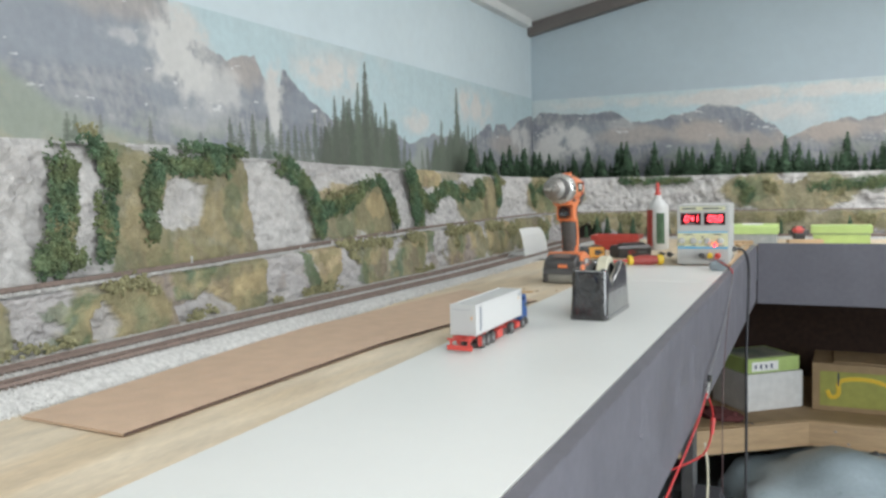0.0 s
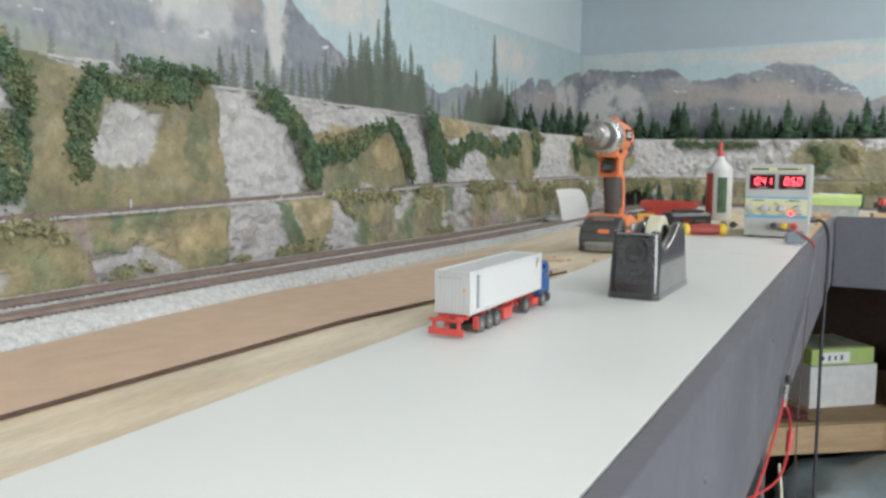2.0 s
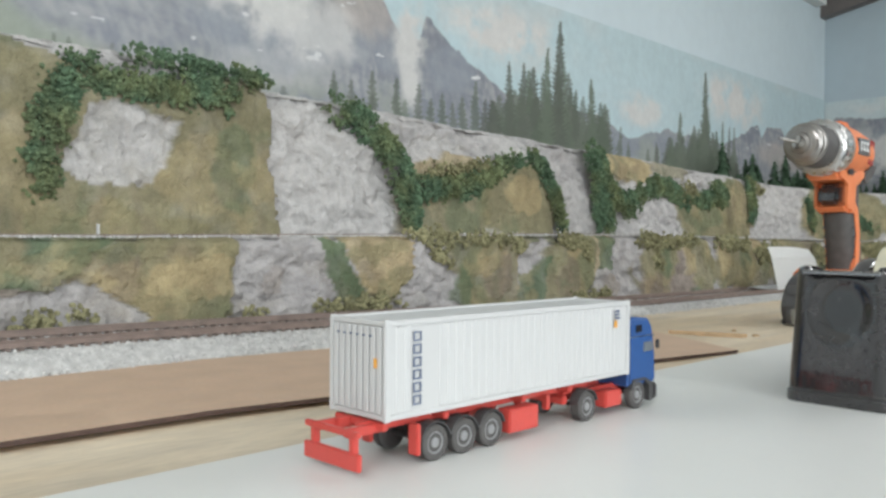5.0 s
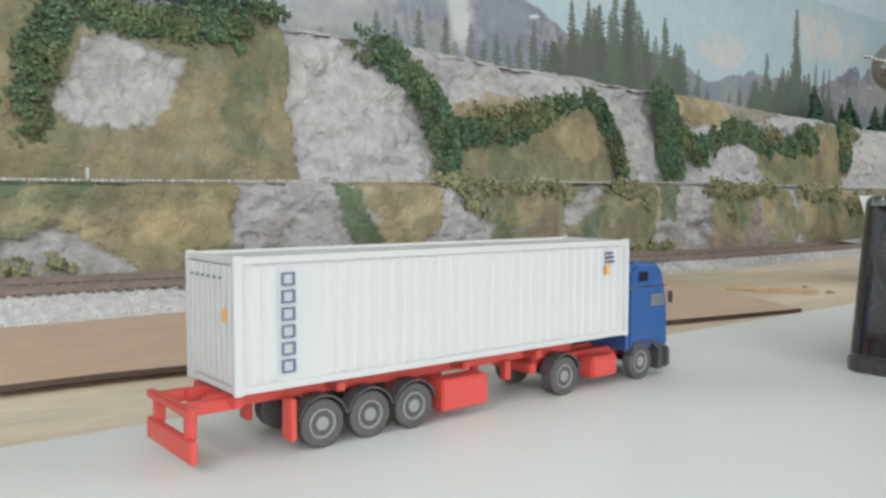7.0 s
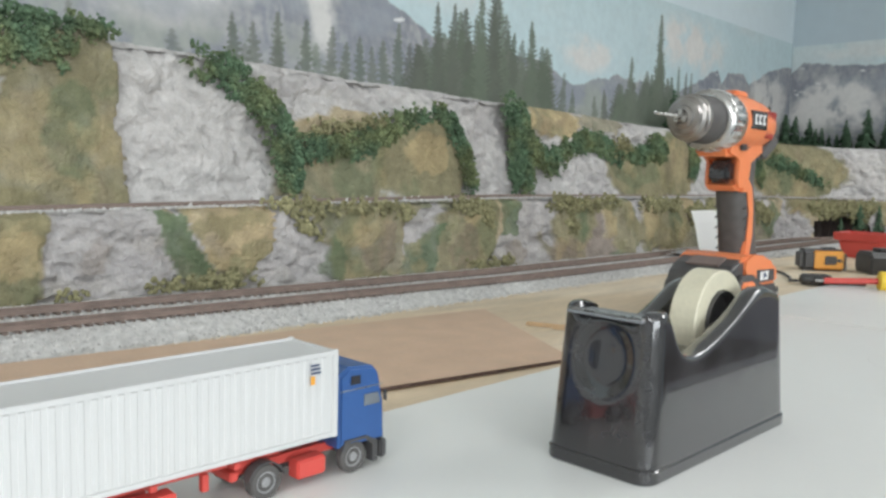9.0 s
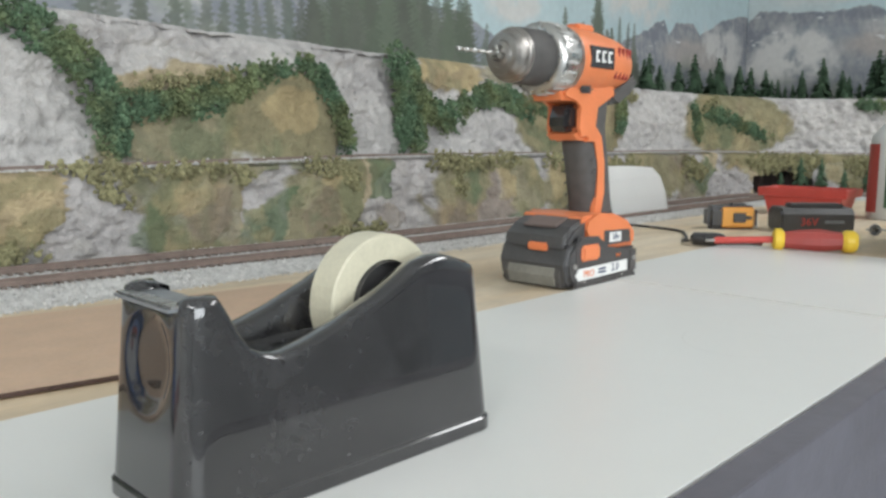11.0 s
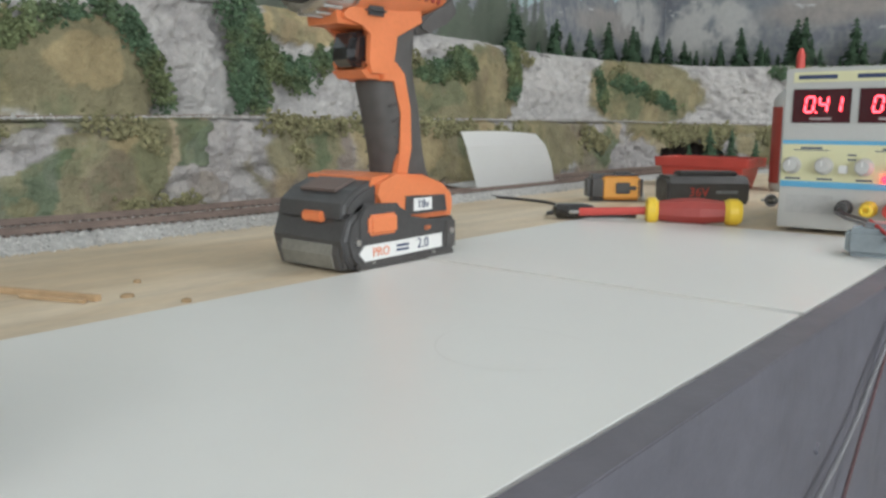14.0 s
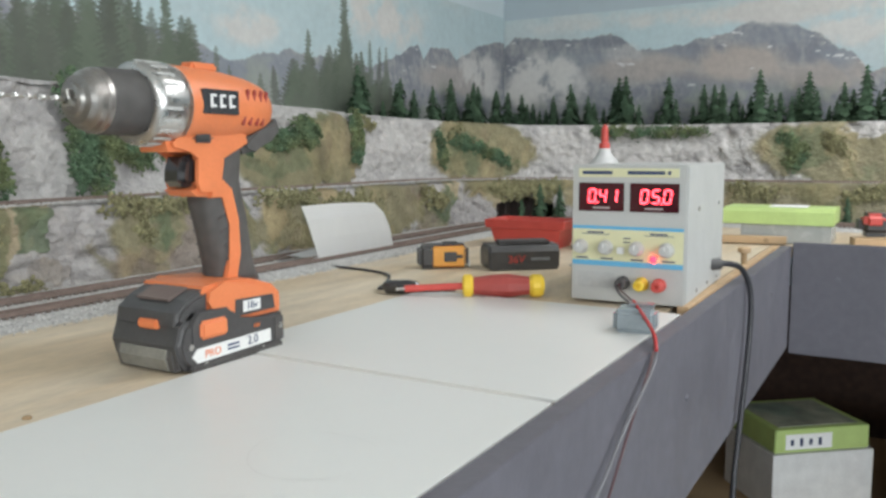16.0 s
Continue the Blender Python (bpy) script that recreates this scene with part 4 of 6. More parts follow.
for k, (line, w) in enumerate(DARK_BUSHES):
    bush("foliage_clump", line, w, M_bush_dark, UP, dark, 100 + k)
MIXED = [([(0.90, 1.19), (0.905, 1.15)], 0.025), ([(0.975, 1.17), (0.985, 1.13)], 0.024), ([(1.58, 1.187), (1.64, 1.195), (1.71, 1.205)], 0.018), ([(2.30, 1.19), (2.36, 1.20)], 0.03), ([(2.66, 1.225), (2.70, 1.215)], 0.02), ([(2.96, 1.2), (3.0, 1.215)], 0.02), ([(3.9, 1.19), (3.93, 1.16)], 0.035), ([(4.12, 1.15), (4.16, 1.16)], 0.03), ([(0.985, 1.30), (0.955, 1.298)], 0.016)]
for k, (line, w) in enumerate(MIXED):
    bush("foliage_clump", line, w, M_bush_olive, UP, "olive green foliage growing on the rock face", 200 + k, density=0.8)
OVER = [([(0.86, 1.086), (0.93, 1.082), (0.955, 1.062)], 0.016), ([(1.44, 1.097), (1.52, 1.094), (1.60, 1.090), (1.66, 1.082)], 0.016), ([(1.48, 1.080), (1.51, 1.062)], 0.018), ([(1.73, 1.095), (1.80, 1.085), (1.81, 1.065)], 0.018), ([(1.96, 1.095), (2.05, 1.09), (2.14, 1.092)], 0.020), ([(2.0, 1.075), (2.01, 1.055)], 0.02), ([(2.22, 1.09), (2.36, 1.088)], 0.022), ([(2.40, 1.07), (2.50, 1.075)], 0.03),
        ([(2.70, 1.075), (2.78, 1.055)], 0.03), ([(2.98, 1.078), (3.1, 1.070), (3.22, 1.076)], 0.030), ([(3.02, 1.058), (3.08, 1.060)], 0.018), ([(3.14, 1.058), (3.19, 1.052)], 0.020), ([(3.3, 1.07), (3.4, 1.06)], 0.04), ([(3.72, 1.075), (3.80, 1.06)], 0.03), ([(3.95, 1.06), (4.02, 1.075)], 0.03), ([(4.2, 1.07), (4.26, 1.05)], 0.03)]
for k, (line, w) in enumerate(OVER):
    bush("foliage_clump", line, w, M_bush_olive, LO, olive, 240 + k, size=0.0024, density=1.0, depth=0.010)
FEET = [([(1.005, 1.020), (1.07, 1.021)], 0.010), ([(1.30, 1.018), (1.42, 1.018)], 0.011), ([(1.76, 1.010), (1.86, 1.010)], 0.010), ([(0.68, 1.022), (0.80, 1.022)], 0.010), ([(1.22, 1.016), (1.24, 1.016)], 0.006)]
for k, (line, w) in enumerate(FEET):
    bush("low_shrub", line, w, M_bush_olive, LO, low_olive, 270 + k, size=0.0024, density=1.2, depth=0.012)

# the dark tunnel pocket behind the hole in the lower cliff
# the boxes' dark brown paints in the shade inside the hole
bm = bmesh.new()
for k in range(7):
    a = 0.36 + 0.06 * k
    box(bm, (CX - 0.54 * math.cos(a), CY + 0.54 * math.sin(a), 1.03), (0.045, 0.045, 0.075))
tagged(part("tunnel", bm, make("tunnel shade brown", (0.06, 0.046, 0.042), 0.9)), "dark tunnel pocket in the lower rock face", "tunnel", kind="structure")


def fir(m, height, label, group, seed):
    rs = random.Random(seed)
    t = thing("model_fir", m, label, "tree", group)
    part("trunk", cyl(bmesh.new(), (0, 0, -0.004), (0, 0, height * 0.8), 0.0022, 0.0008, 6), M_bark, t)
    bm = bmesh.new()
    tiers = 15
    for i in range(tiers):
        f = i / tiers
        reach, z = height * 0.235 * (1 - f) ** 0.75 + 0.002, height * (0.06 + 0.92 * f)
        for j in range(9):
            a = 2 * math.pi * (j + rs.random()) / 9
            l = reach * rs.uniform(0.45, 1.3)
            w = l * 0.42
            c, s = math.cos(a), math.sin(a)
            drop = l * rs.uniform(0.25, 0.6)
            top = bm.verts.new((0, 0, z + height * 0.05))
            p = bm.verts.new((c * l * 0.7 - s * w, s * l * 0.7 + c * w, z - drop * 0.6))
            q = bm.verts.new((c * l, s * l, z - drop))
            r = bm.verts.new((c * l * 0.7 + s * w, s * l * 0.7 - c * w, z - drop * 0.6))
            bm.faces.new((top, p, q)), bm.faces.new((top, q, r))
    part("crown", bm, M_fir, t)
    return t


row = "dark green model fir standing behind the cliff top"
protos = [fir(pose(-0.9 + 0.1 * k, 3.80, 1.215), h, row, "model firs", 300 + k) for k, h in enumerate((0.085, 0.105, 0.125))]
rng = random.Random(17)
x = -1.12
while x < 1.18:
    y = 3.82 + rng.uniform(-0.06, 0.07)
    m = pose(x, y, 1.214, 0, 0, rng.uniform(0, 360)) @ Matrix.Diagonal((*([rng.uniform(0.80, 1.50)] * 3), 1))
    copy_thing(rng.choice(protos), m)
    x += rng.uniform(0.013, 0.036)
y = 2.95
while y < 3.75:
    m = pose(-1.12 + rng.uniform(-0.04, 0.04), y, 1.222, 0, 0, rng.uniform(0, 360)) @ Matrix.Diagonal((*([rng.uniform(0.85, 1.35)] * 3), 1))
    copy_thing(rng.choice(protos), m)
    y += rng.uniform(0.035, 0.07)
for k, (ang, rad, sc) in enumerate(((0.47, 0.41, 0.60), (0.58, 0.40, 0.82), (0.72, 0.41, 0.66), (0.84, 0.40, 0.70), (0.98, 0.41, 0.72), (1.12, 0.40, 0.6), (1.3, 0.41, 0.72))):
    copy_thing(protos[k % 3], pose(CX - rad * math.cos(ang), CY + rad * math.sin(ang), 1.004, 0, 0, 40 * k) @ Matrix.Diagonal((sc, sc, sc, 1)))
for k, x in enumerate((-0.02, 0.20, 0.36, 0.60)):
    copy_thing(protos[k % 3], pose(x, CY + 0.41, 1.004, 0, 0, 70 * k) @ Matrix.Diagonal((0.7, 0.7, 0.7, 1)))

# a small white marker post on the ledge
post = thing("marker_post", pose(-0.826, 1.103, 1.089), "small white line-side marker post on the ledge", "post")
part("shaft", box(bmesh.new(), (0, 0, 0.007), (0.0025, 0.0025, 0.014), 0.0003), M_white_plastic, post)
part("foot", box(bmesh.new(), (0, 0, 0.0008), (0.005, 0.005, 0.0016), 0.0003), M_white_plastic, post)

# ---- loose boards on the deck ----
bm = bmesh.new()
outline = [(-0.437, 0.585), (-0.419, 1.00), (-0.383, 1.26), (-0.352, 1.442), (-0.538, 1.552), (-0.600, 1.06), (-0.577, 0.595)]
lift = [0.0012, 0.0026, 0.0008, 0.0, 0.0, 0.0, 0.0]
tops = [bm.verts.new((x, y, DECK + 0.0030 + l)) for (x, y), l in zip(outline, lift)]
lows = [bm.verts.new((x, y, DECK + 0.0004 + l)) for (x, y), l in zip(outline, lift)]
bm.faces.new(tops), bm.faces.new(lows[::-1])
sheet_ob = tagged(part("hardboard_sheet", bm, M_hardboard), "thin brown hardboard sheet with a lifted edge on the plywood", "board")
# the three front sides are dark, the others keep the board colour
for name, sides, mat, text in (("sawn_edge", range(3), M_dark_edge, "dark sawn edge"), ("plain_edge", range(3, 7), M_hardboard, "")):
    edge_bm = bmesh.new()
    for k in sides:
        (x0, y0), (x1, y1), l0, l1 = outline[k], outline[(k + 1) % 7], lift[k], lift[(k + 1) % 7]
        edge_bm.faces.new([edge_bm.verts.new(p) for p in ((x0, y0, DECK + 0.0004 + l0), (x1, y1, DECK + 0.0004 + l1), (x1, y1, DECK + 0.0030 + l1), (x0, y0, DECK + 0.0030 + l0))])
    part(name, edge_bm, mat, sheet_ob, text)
sp = thing("wood_splint", pose(-0.432, 1.545, DECK, 0, 0, -68), "thin split sliver of pale wood on the deck", "wood scrap")
part("stick", box(bmesh.new(), (0, 0, 0.0018), (0.005, 0.075, 0.0035), 0.0006), M_pine, sp)
part("splinter", box(bmesh.new(), (0.007, 0.012, 0.0012), (0.003, 0.045, 0.0022), 0.0004), M_pine, sp)
for x, y, r in ((-0.396, 1.575, 0.004), (-0.43, 1.60, 0.0025), (-0.36, 1.59, 0.003)):
    bm = bmesh.new()
    lathe(bm, [(0, r), (0.0015, r * 0.9), (0.0022, r * 0.3)], seg=9)
    tagged(part("wood_chip", bm, M_card, m=pose(x, y, DECK)), "small brown wood chip lying on the plywood", "wood chip", "wood chips")

ring = bmesh.new()
for k in range(46):
    a0, a1 = 0.9 + k * 0.11, 0.9 + (k + 1) * 0.11
    r0, r1 = 0.036 + 0.0015 * math.sin(3 * a0), 0.036 + 0.0015 * math.sin(3 * a1)
    ring.faces.new([ring.verts.new((r * math.cos(a), r * math.sin(a) * 0.9, 0)) for r, a in ((r0, a0), (r0 + 0.0006, a0), (r1 + 0.0006, a1), (r1, a1))])
tagged(part("pencil_ring", ring, make("pencil grey", (0.70, 0.695, 0.665), 0.6), m=pose(-0.165, 1.625, 1.0006)), "faint grey pencil ring drawn on the white panel", "mark", kind="structure")

# ---- the toy container lorry ----
lorry = thing("toy_lorry", pose(-0.2985, 0.995, 1.0003), "blue and red toy articulated lorry carrying a white container", "toy lorry")
HW = 0.0172
M_name = make("faded blue print", (0.13, 0.16, 0.24), 0.6)
# side window grey has a reflection painted into its base colour
M_cab_glass = make("cab window reflection grey", (0.16, 0.18, 0.20), 0.12, vary=0.1)
box_body = part("container", box(bmesh.new(), (0, 0.084, 0.0392), (2 * HW - 0.0012, 0.1668, 0.0366)), M_white_plastic, lorry, "white ribbed shipping container")
bm = bmesh.new()
for x in (-HW + 0.0007, HW - 0.0007):
    for z in (0.0212, 0.0572):
        box(bm, (x, 0.084, z), (0.0018, 0.168, 0.0022), 0.0003)
    for y in (0.001, 0.167):
        box(bm, (x, y, 0.0392), (0.0020, 0.0028, 0.0390), 0.0003)
for y in (0.0008, 0.1672):
    for z in (0.0212, 0.0572):
        box(bm, (0, y, z), (2 * HW - 0.0022, 0.0021, 0.0019), 0.0003)
part("corner_frame", bm, M_white_plastic, box_body)
for side in (-1, 1):
    bm = bmesh.new()
    n = 34
    for k in range(n):
        y = 0.0045 + (k + 0.5) * 0.159 / n
        if k in (2, 3, 4) and side > 0:
            continue
        box(bm, (side * (HW - 0.0006), y, 0.0392), (0.0008, 0.0027, 0.0335), 0.00035, seg=1)
    part("side_ribs", bm, M_white_plastic, box_body)
bm = bmesh.new()
for k in range(8):
    box(bm, (-0.0133 + k * 0.0038, -0.0001, 0.0392), (0.0030, 0.0006, 0.033), 0.00025, seg=1)
part("door_ribs", bm, M_white_plastic, box_body)
bm = bmesh.new()
for k in range(6):
    box(bm, (-0.0115 + k * 0.0040, -0.0006, 0.0522), (0.0012, 0.0004, 0.0008))
part("door_print", bm, M_name, box_body)
part("door_sticker", box(bmesh.new(), (0.012, -0.0009, 0.0420), (0.0016, 0.0004, 0.0036)), M_print_orange, box_body)
for k in range(6):  # an upright stack of six plain marks, each an open square
    bm, z = bmesh.new(), 0.0516 - k * 0.0050
    for dy in (-0.0018, 0.0018):
        box(bm, (HW + 0.0003, 0.0160 + dy, z), (0.0003, 0.0007, 0.0038))
    for dz in (-0.0016, 0.0016):
        box(bm, (HW + 0.0003, 0.0160, z + dz), (0.0003, 0.0029, 0.0006))
    part("name_mark", bm, M_name, box_body)
bm = bmesh.new()
for k in range(3):
    box(bm, (HW + 0.0006, 0.1555 + 0.0003 * k, 0.0535 - 0.0017 * k), (0.0003, 0.0050 - 0.0005 * (k == 0), 0.0008))
part("code_bars", bm, M_print_dark, box_body)
part("code_sticker", box(bmesh.new(), (HW + 0.0006, 0.1545, 0.0470), (0.0003, 0.0022, 0.0036)), M_print_orange, box_body)
# trailer chassis
bm = bmesh.new()
for x in (-0.006, 0.006):
    box(bm, (x, 0.070, 0.0168), (0.0028, 0.150, 0.0042), 0.0004)
for y in (0.002, 0.035, 0.085, 0.12):
    box(bm, (0, y, 0.0175), (0.030, 0.003, 0.003), 0.0004)
chassis = part("trailer_chassis", bm, M_red_plastic, lorry, "red trailer chassis")
bm = bmesh.new()
box(bm, (0, -0.012, 0.0065), (0.034, 0.0022, 0.0065), 0.0004)
for x in (-0.012, 0.012):
    box(bm, (x, -0.011, 0.0130), (0.0028, 0.003, 0.0085), 0.0004)
box(bm, (0, -0.012, 0.0168), (0.033, 0.0024, 0.0024), 0.0004)
for x in (-0.009, 0.009):
    box(bm, (x, -0.004, 0.0165), (0.0035, 0.017, 0.0035), 0.0004)
part("rear_bumper", bm, M_red_plastic, lorry)
for x in (-0.0145, 0.0145):
    part("mud_flap", box(bmesh.new(), (x, 0.0175, 0.0105), (0.0055, 0.0022, 0.0125), 0.0004), M_red_plastic, lorry)
for side in (-1, 1):
    part("side_locker", box(bmesh.new(), (side * 0.0128, 0.083, 0.0090), (0.008, 0.0205, 0.0105), 0.0006), M_red_plastic, lorry)
    part("fuel_tank", box(bmesh.new(), (side * 0.0128, 0.1555, 0.0085), (0.0075, 0.0150, 0.0082), 0.0008), M_red_plastic, lorry)
# tractor chassis, landing gear, cab
bm = bmesh.new()
for x in (-0.005, 0.005):
    box(bm, (x, 0.155, 0.0115), (0.0028, 0.068, 0.0040), 0.0004)
box(bm, (0, 0.130, 0.0145), (0.017, 0.014, 0.0025), 0.0006)
box(bm, (0, 0.121, 0.0112), (0.022, 0.004, 0.0040), 0.0006)
part("tractor_chassis", bm, M_red_plastic, lorry)
bm = bmesh.new()
for x in (-0.009, 0.009):
    box(bm, (x, 0.1085, 0.0120), (0.003, 0.003, 0.0070), 0.0003)
part("landing_legs", bm, M_red_plastic, lorry)
cab = part("cab", prism(bmesh.new(), [(0.1705, 0.0125), (0.1705, 0.0455), (0.1765, 0.0490), (0.1900, 0.0478), (0.1935, 0.0440), (0.1968, 0.0300), (0.1975, 0.0125)], -0.0158, 0.0158, bevel=0.0014, seg=3), M_blue_plastic, lorry, "blue cab")
for side in (-1, 1):
    part("side_window", prism(bmesh.new(), [(0.1845, 0.0300), (0.1845, 0.0352), (0.1925, 0.0352), (0.1940, 0.0300)], side * 0.0157, side * 0.0163), M_cab_glass, cab)
    part("sleeper_window", prism(bmesh.new(), [(0.1765, 0.0408), (0.1770, 0.0448), (0.1822, 0.0448), (0.1822, 0.0408)], side * 0.0157, side * 0.0162), M_glass_dark, cab)
    part("door_seam", box(bmesh.new(), (side * 0.0158, 0.1835, 0.0385), (0.0004, 0.024, 0.0005)), M_steel, cab)
    part("step_guard", prism(bmesh.new(), [(0.1925, 0.0030), (0.1925, 0.0125), (0.1860, 0.0160), (0.1735, 0.0160), (0.1720, 0.0110), (0.1735, 0.0110), (0.1770, 0.0148), (0.1850, 0.0148), (0.1895, 0.0115), (0.1895, 0.0030)], side * 0.0120, side * 0.0166), M_black_plastic, cab)
    part("mirror", box(bmesh.new(), (side * 0.0178, 0.1955, 0.0335), (0.0022, 0.0012, 0.0050), 0.0004), M_black_plastic, cab)
part("windscreen", prism(bmesh.new(), [(0.1952, 0.0300), (0.1930, 0.0415), (0.1937, 0.0415), (0.1972, 0.0300)], -0.0135, 0.0135), M_glass_dark, cab)
bm = box(bmesh.new(), (0, 0.1968, 0.0075), (0.0325, 0.0040, 0.0090), 0.0010)
bumper = part("front_bumper", bm, M_black_plastic, cab)
for k in range(3):
    part("grille_bar", box(bmesh.new(), (0, 0.1992, 0.0050 + 0.0025 * k), (0.024, 0.0008, 0.0009)), M_rubber, bumper)
for x in (-0.006, 0.002):
    part("air_tank", cyl(bmesh.new(), (x, 0.150, 0.0085), (x, 0.164, 0.0085), 0.0028, seg=14), M_black_plastic, lorry)


M_rim = make("dull grey wheel rim", (0.27, 0.27, 0.27), 0.45, vary=0.1, scale=60)


def lorry_wheel(y, side, width):
    bm = bmesh.new()
    m = pose(side * (0.0160 - width), y, 0.0074, 0, 90 * side, 0)
    lathe(bm, [(0, 0.0050), (0, 0.0066), (0.0006, 0.0073), (width - 0.0006, 0.0073), (width, 0.0066), (width, 0.0048), (width - 0.0008, 0.0044)], m, 26)
    w = part("wheel", bm, M_rubber, lorry)
    bm = bmesh.new()
    lathe(bm, [(width - 0.0022, 0.0046), (width - 0.0004, 0.0046), (width - 0.0002, 0.0041), (width - 0.0012, 0.0036), (width - 0.0012, 0.0022), (width - 0.0003, 0.0020), (width - 0.0002, 0.0004)], m, 20)
    part("rim", bm, M_rim, w)


for y, wd in ((0.028, 0.0058), (0.045, 0.0058), (0.062, 0.0058), (0.133, 0.0062), (0.179, 0.0045)):
    for side in (-1, 1):
        lorry_wheel(y, side, wd)
    part("axle", cyl(bmesh.new(), (-0.013, y, 0.0074), (0.013, y, 0.0074), 0.0012, seg=8), M_black_plastic, lorry)
for y in (0.028, 0.045, 0.062, 0.133):
    for side in (-1, 1):
        bm = bmesh.new()
        arc = [(y + 0.0088 * math.cos(a), 0.0074 + 0.0088 * math.sin(a)) for a in np.linspace(0.25, math.pi - 0.25, 10)]
        arc += [(y + 0.0082 * math.cos(a), 0.0074 + 0.0082 * math.sin(a)) for a in np.linspace(math.pi - 0.25, 0.25, 10)]
        part("mudguard", prism(bm, arc, side * 0.0105, side * 0.0162), M_black_plastic, lorry)

# ---- the tape dispenser ----
disp = thing("tape_dispenser", pose(-0.2105, 1.256, 1.0002, 0, 0, -0.8), "glossy black desk tape dispenser holding a cream tape roll", "tape dispenser")
half = 0.030
CREST_Y = [0.0, 0.016, 0.020, 0.026, 0.034, 0.042, 0.052, 0.066, 0.085, 0.098, 0.107, 0.115, 0.125, 0.135, 0.150]
CREST_Z = [0.0765, 0.0765, 0.0680, 0.0590, 0.0545, 0.0535, 0.0550, 0.0592, 0.0670, 0.0735, 0.0780, 0.0797, 0.0797, 0.0775, 0.0735]


def round_plan(hx, y0, y1, r, along_side=30, along_end=22, turn=7):
    """A rounded oblong seen from above: places and outward directions, once round."""
    out = []
    for cx, cy, a0 in ((hx - r, y1 - r, 0.0), (-hx + r, y1 - r, 90.0), (-hx + r, y0 + r, 180.0), (hx - r, y0 + r, 270.0)):
        for k in range(turn + 1):
            a = math.radians(a0 + 90 * k / turn)
            out.append((cx + r * math.cos(a), cy + r * math.sin(a), math.cos(a), math.sin(a)))
        a = math.radians(a0 + 90)
        n = along_end if a0 in (0.0, 180.0) else along_side
        length = 2 * (hx - r) if n == along_end else y1 - y0 - 2 * r
        x, y, dx, dy = out[-1]
        for k in range(1, n):
            out.append((x - math.sin(a) * length * k / n, y + math.cos(a) * length * k / n, dx, dy))
    return out


def dispenser_body(bm):
    plan = round_plan(half - 0.001, 0.0015, 0.1500, 0.0085)
    levels = [(k / 22, 0.0) for k in range(22)] + [(0.985, 0.0006), (1.0, 0.0024), (1.003, 0.005), (0.995, 0.0085), (0.97, 0.0110), (0.80, 0.0125), (0.60, 0.0130)]
    loops = []
    for f, off in levels:
        loop = []
        for x, y, dx, dy in plan:
            crest = float(np.interp(y, CREST_Y, CREST_Z))
            if y < 0.010:  # the corners stand up as posts beside the cutter
                crest = 0.0715 + 0.0050 * float(smooth(np.array(abs(x)), 0.0175, 0.0210))
            z = 0.005 + f * (crest - 0.005)
            px, py = x - dx * off, y - dy * off
            px -= math.copysign(min(0.042 * z * abs(x) / half, abs(px)), x)
            py += (0.085 * z) * max(0.0, 1 - y / 0.05) - (0.105 * z) * max(0.0, (y - 0.11) / 0.04)
            if off > 0.009:
                py = max(py, 0.0225)
                z = max(z, 0.036)
            elif dy < -0.9 and off == 0.0:  # thumb recess in the front face
                q = math.hypot(x, (z - 0.053) * 0.95) / 0.0185
                py += 0.0022 * float(smooth(np.array(1.0 - q), 0.0, 0.35))
            loop.append(bm.verts.new((px, py, z)))
        loops.append(loop)
    n = len(plan)
    for a, b in zip(loops, loops[1:]):
        for k in range(n):
            bm.faces.new((a[k], a[(k + 1) % n], b[(k + 1) % n], b[k]))
    bm.faces.new(loops[0][::-1]), bm.faces.new(loops[-1])
    return bm


bm, plan = bmesh.new(), round_plan(half - 0.0005, 0.0010, 0.1506, 0.0088)
rims = [[bm.verts.new((x + dx * o, y + dy * o, z)) for x, y, dx, dy in plan] for z, o in ((0.0, -0.0006), (0.0008, 0.0), (0.0058, 0.0), (0.0066, -0.0008))]
for a, b in zip(rims, rims[1:]):
    for k in range(len(plan)):
        bm.faces.new((a[k], a[(k + 1) % len(plan)], b[(k + 1) % len(plan)], b[k]))
bm.faces.new(rims[0][::-1]), bm.faces.new(rims[-1])
part("base", bm, M_gloss_black, disp)
front = part("body", dispenser_body(bmesh.new()), M_gloss_black, disp, "glossy black moulded body", flat=False)
part("cutter_plate", box(bmesh.new(), (0, 0.0125, 0.0728), (2 * half - 0.020, 0.016, 0.0012)), M_grey_plastic, front)
bm = bmesh.new()
for k in range(18):
    x = -0.0185 + k * 0.00218
    a, b, c = bm.verts.new((x - 0.001, 0.0055, 0.0735)), bm.verts.new((x + 0.001, 0.0055, 0.0735)), bm.verts.new((x, 0.0035, 0.0752))
    bm.faces.new((a, b, c))
box(bm, (0, 0.008, 0.0738), (0.040, 0.005, 0.0008))
part("blade", bm, M_steel, front)
bm = bmesh.new()
m = pose(-0.0078, 0.1055, 0.0600, 0, 90, 0)
lathe(bm, [(0, 0.0175), (0, 0.0274), (0.0008, 0.0280), (0.0148, 0.0280), (0.0156, 0.0274), (0.0156, 0.0175), (0.0, 0.0175)], m, 40)
roll = part("tape_roll", bm, M_tape, disp, "cream roll of adhesive tape")
bm = bmesh.new()
lathe(bm, [(0.003, 0.004), (0.003, 0.0145), (-0.002, 0.0168), (0.0176, 0.0168), (0.0126, 0.0145), (0.0126, 0.004)], m, 30)
part("hub", bm, M_black_plastic, roll)

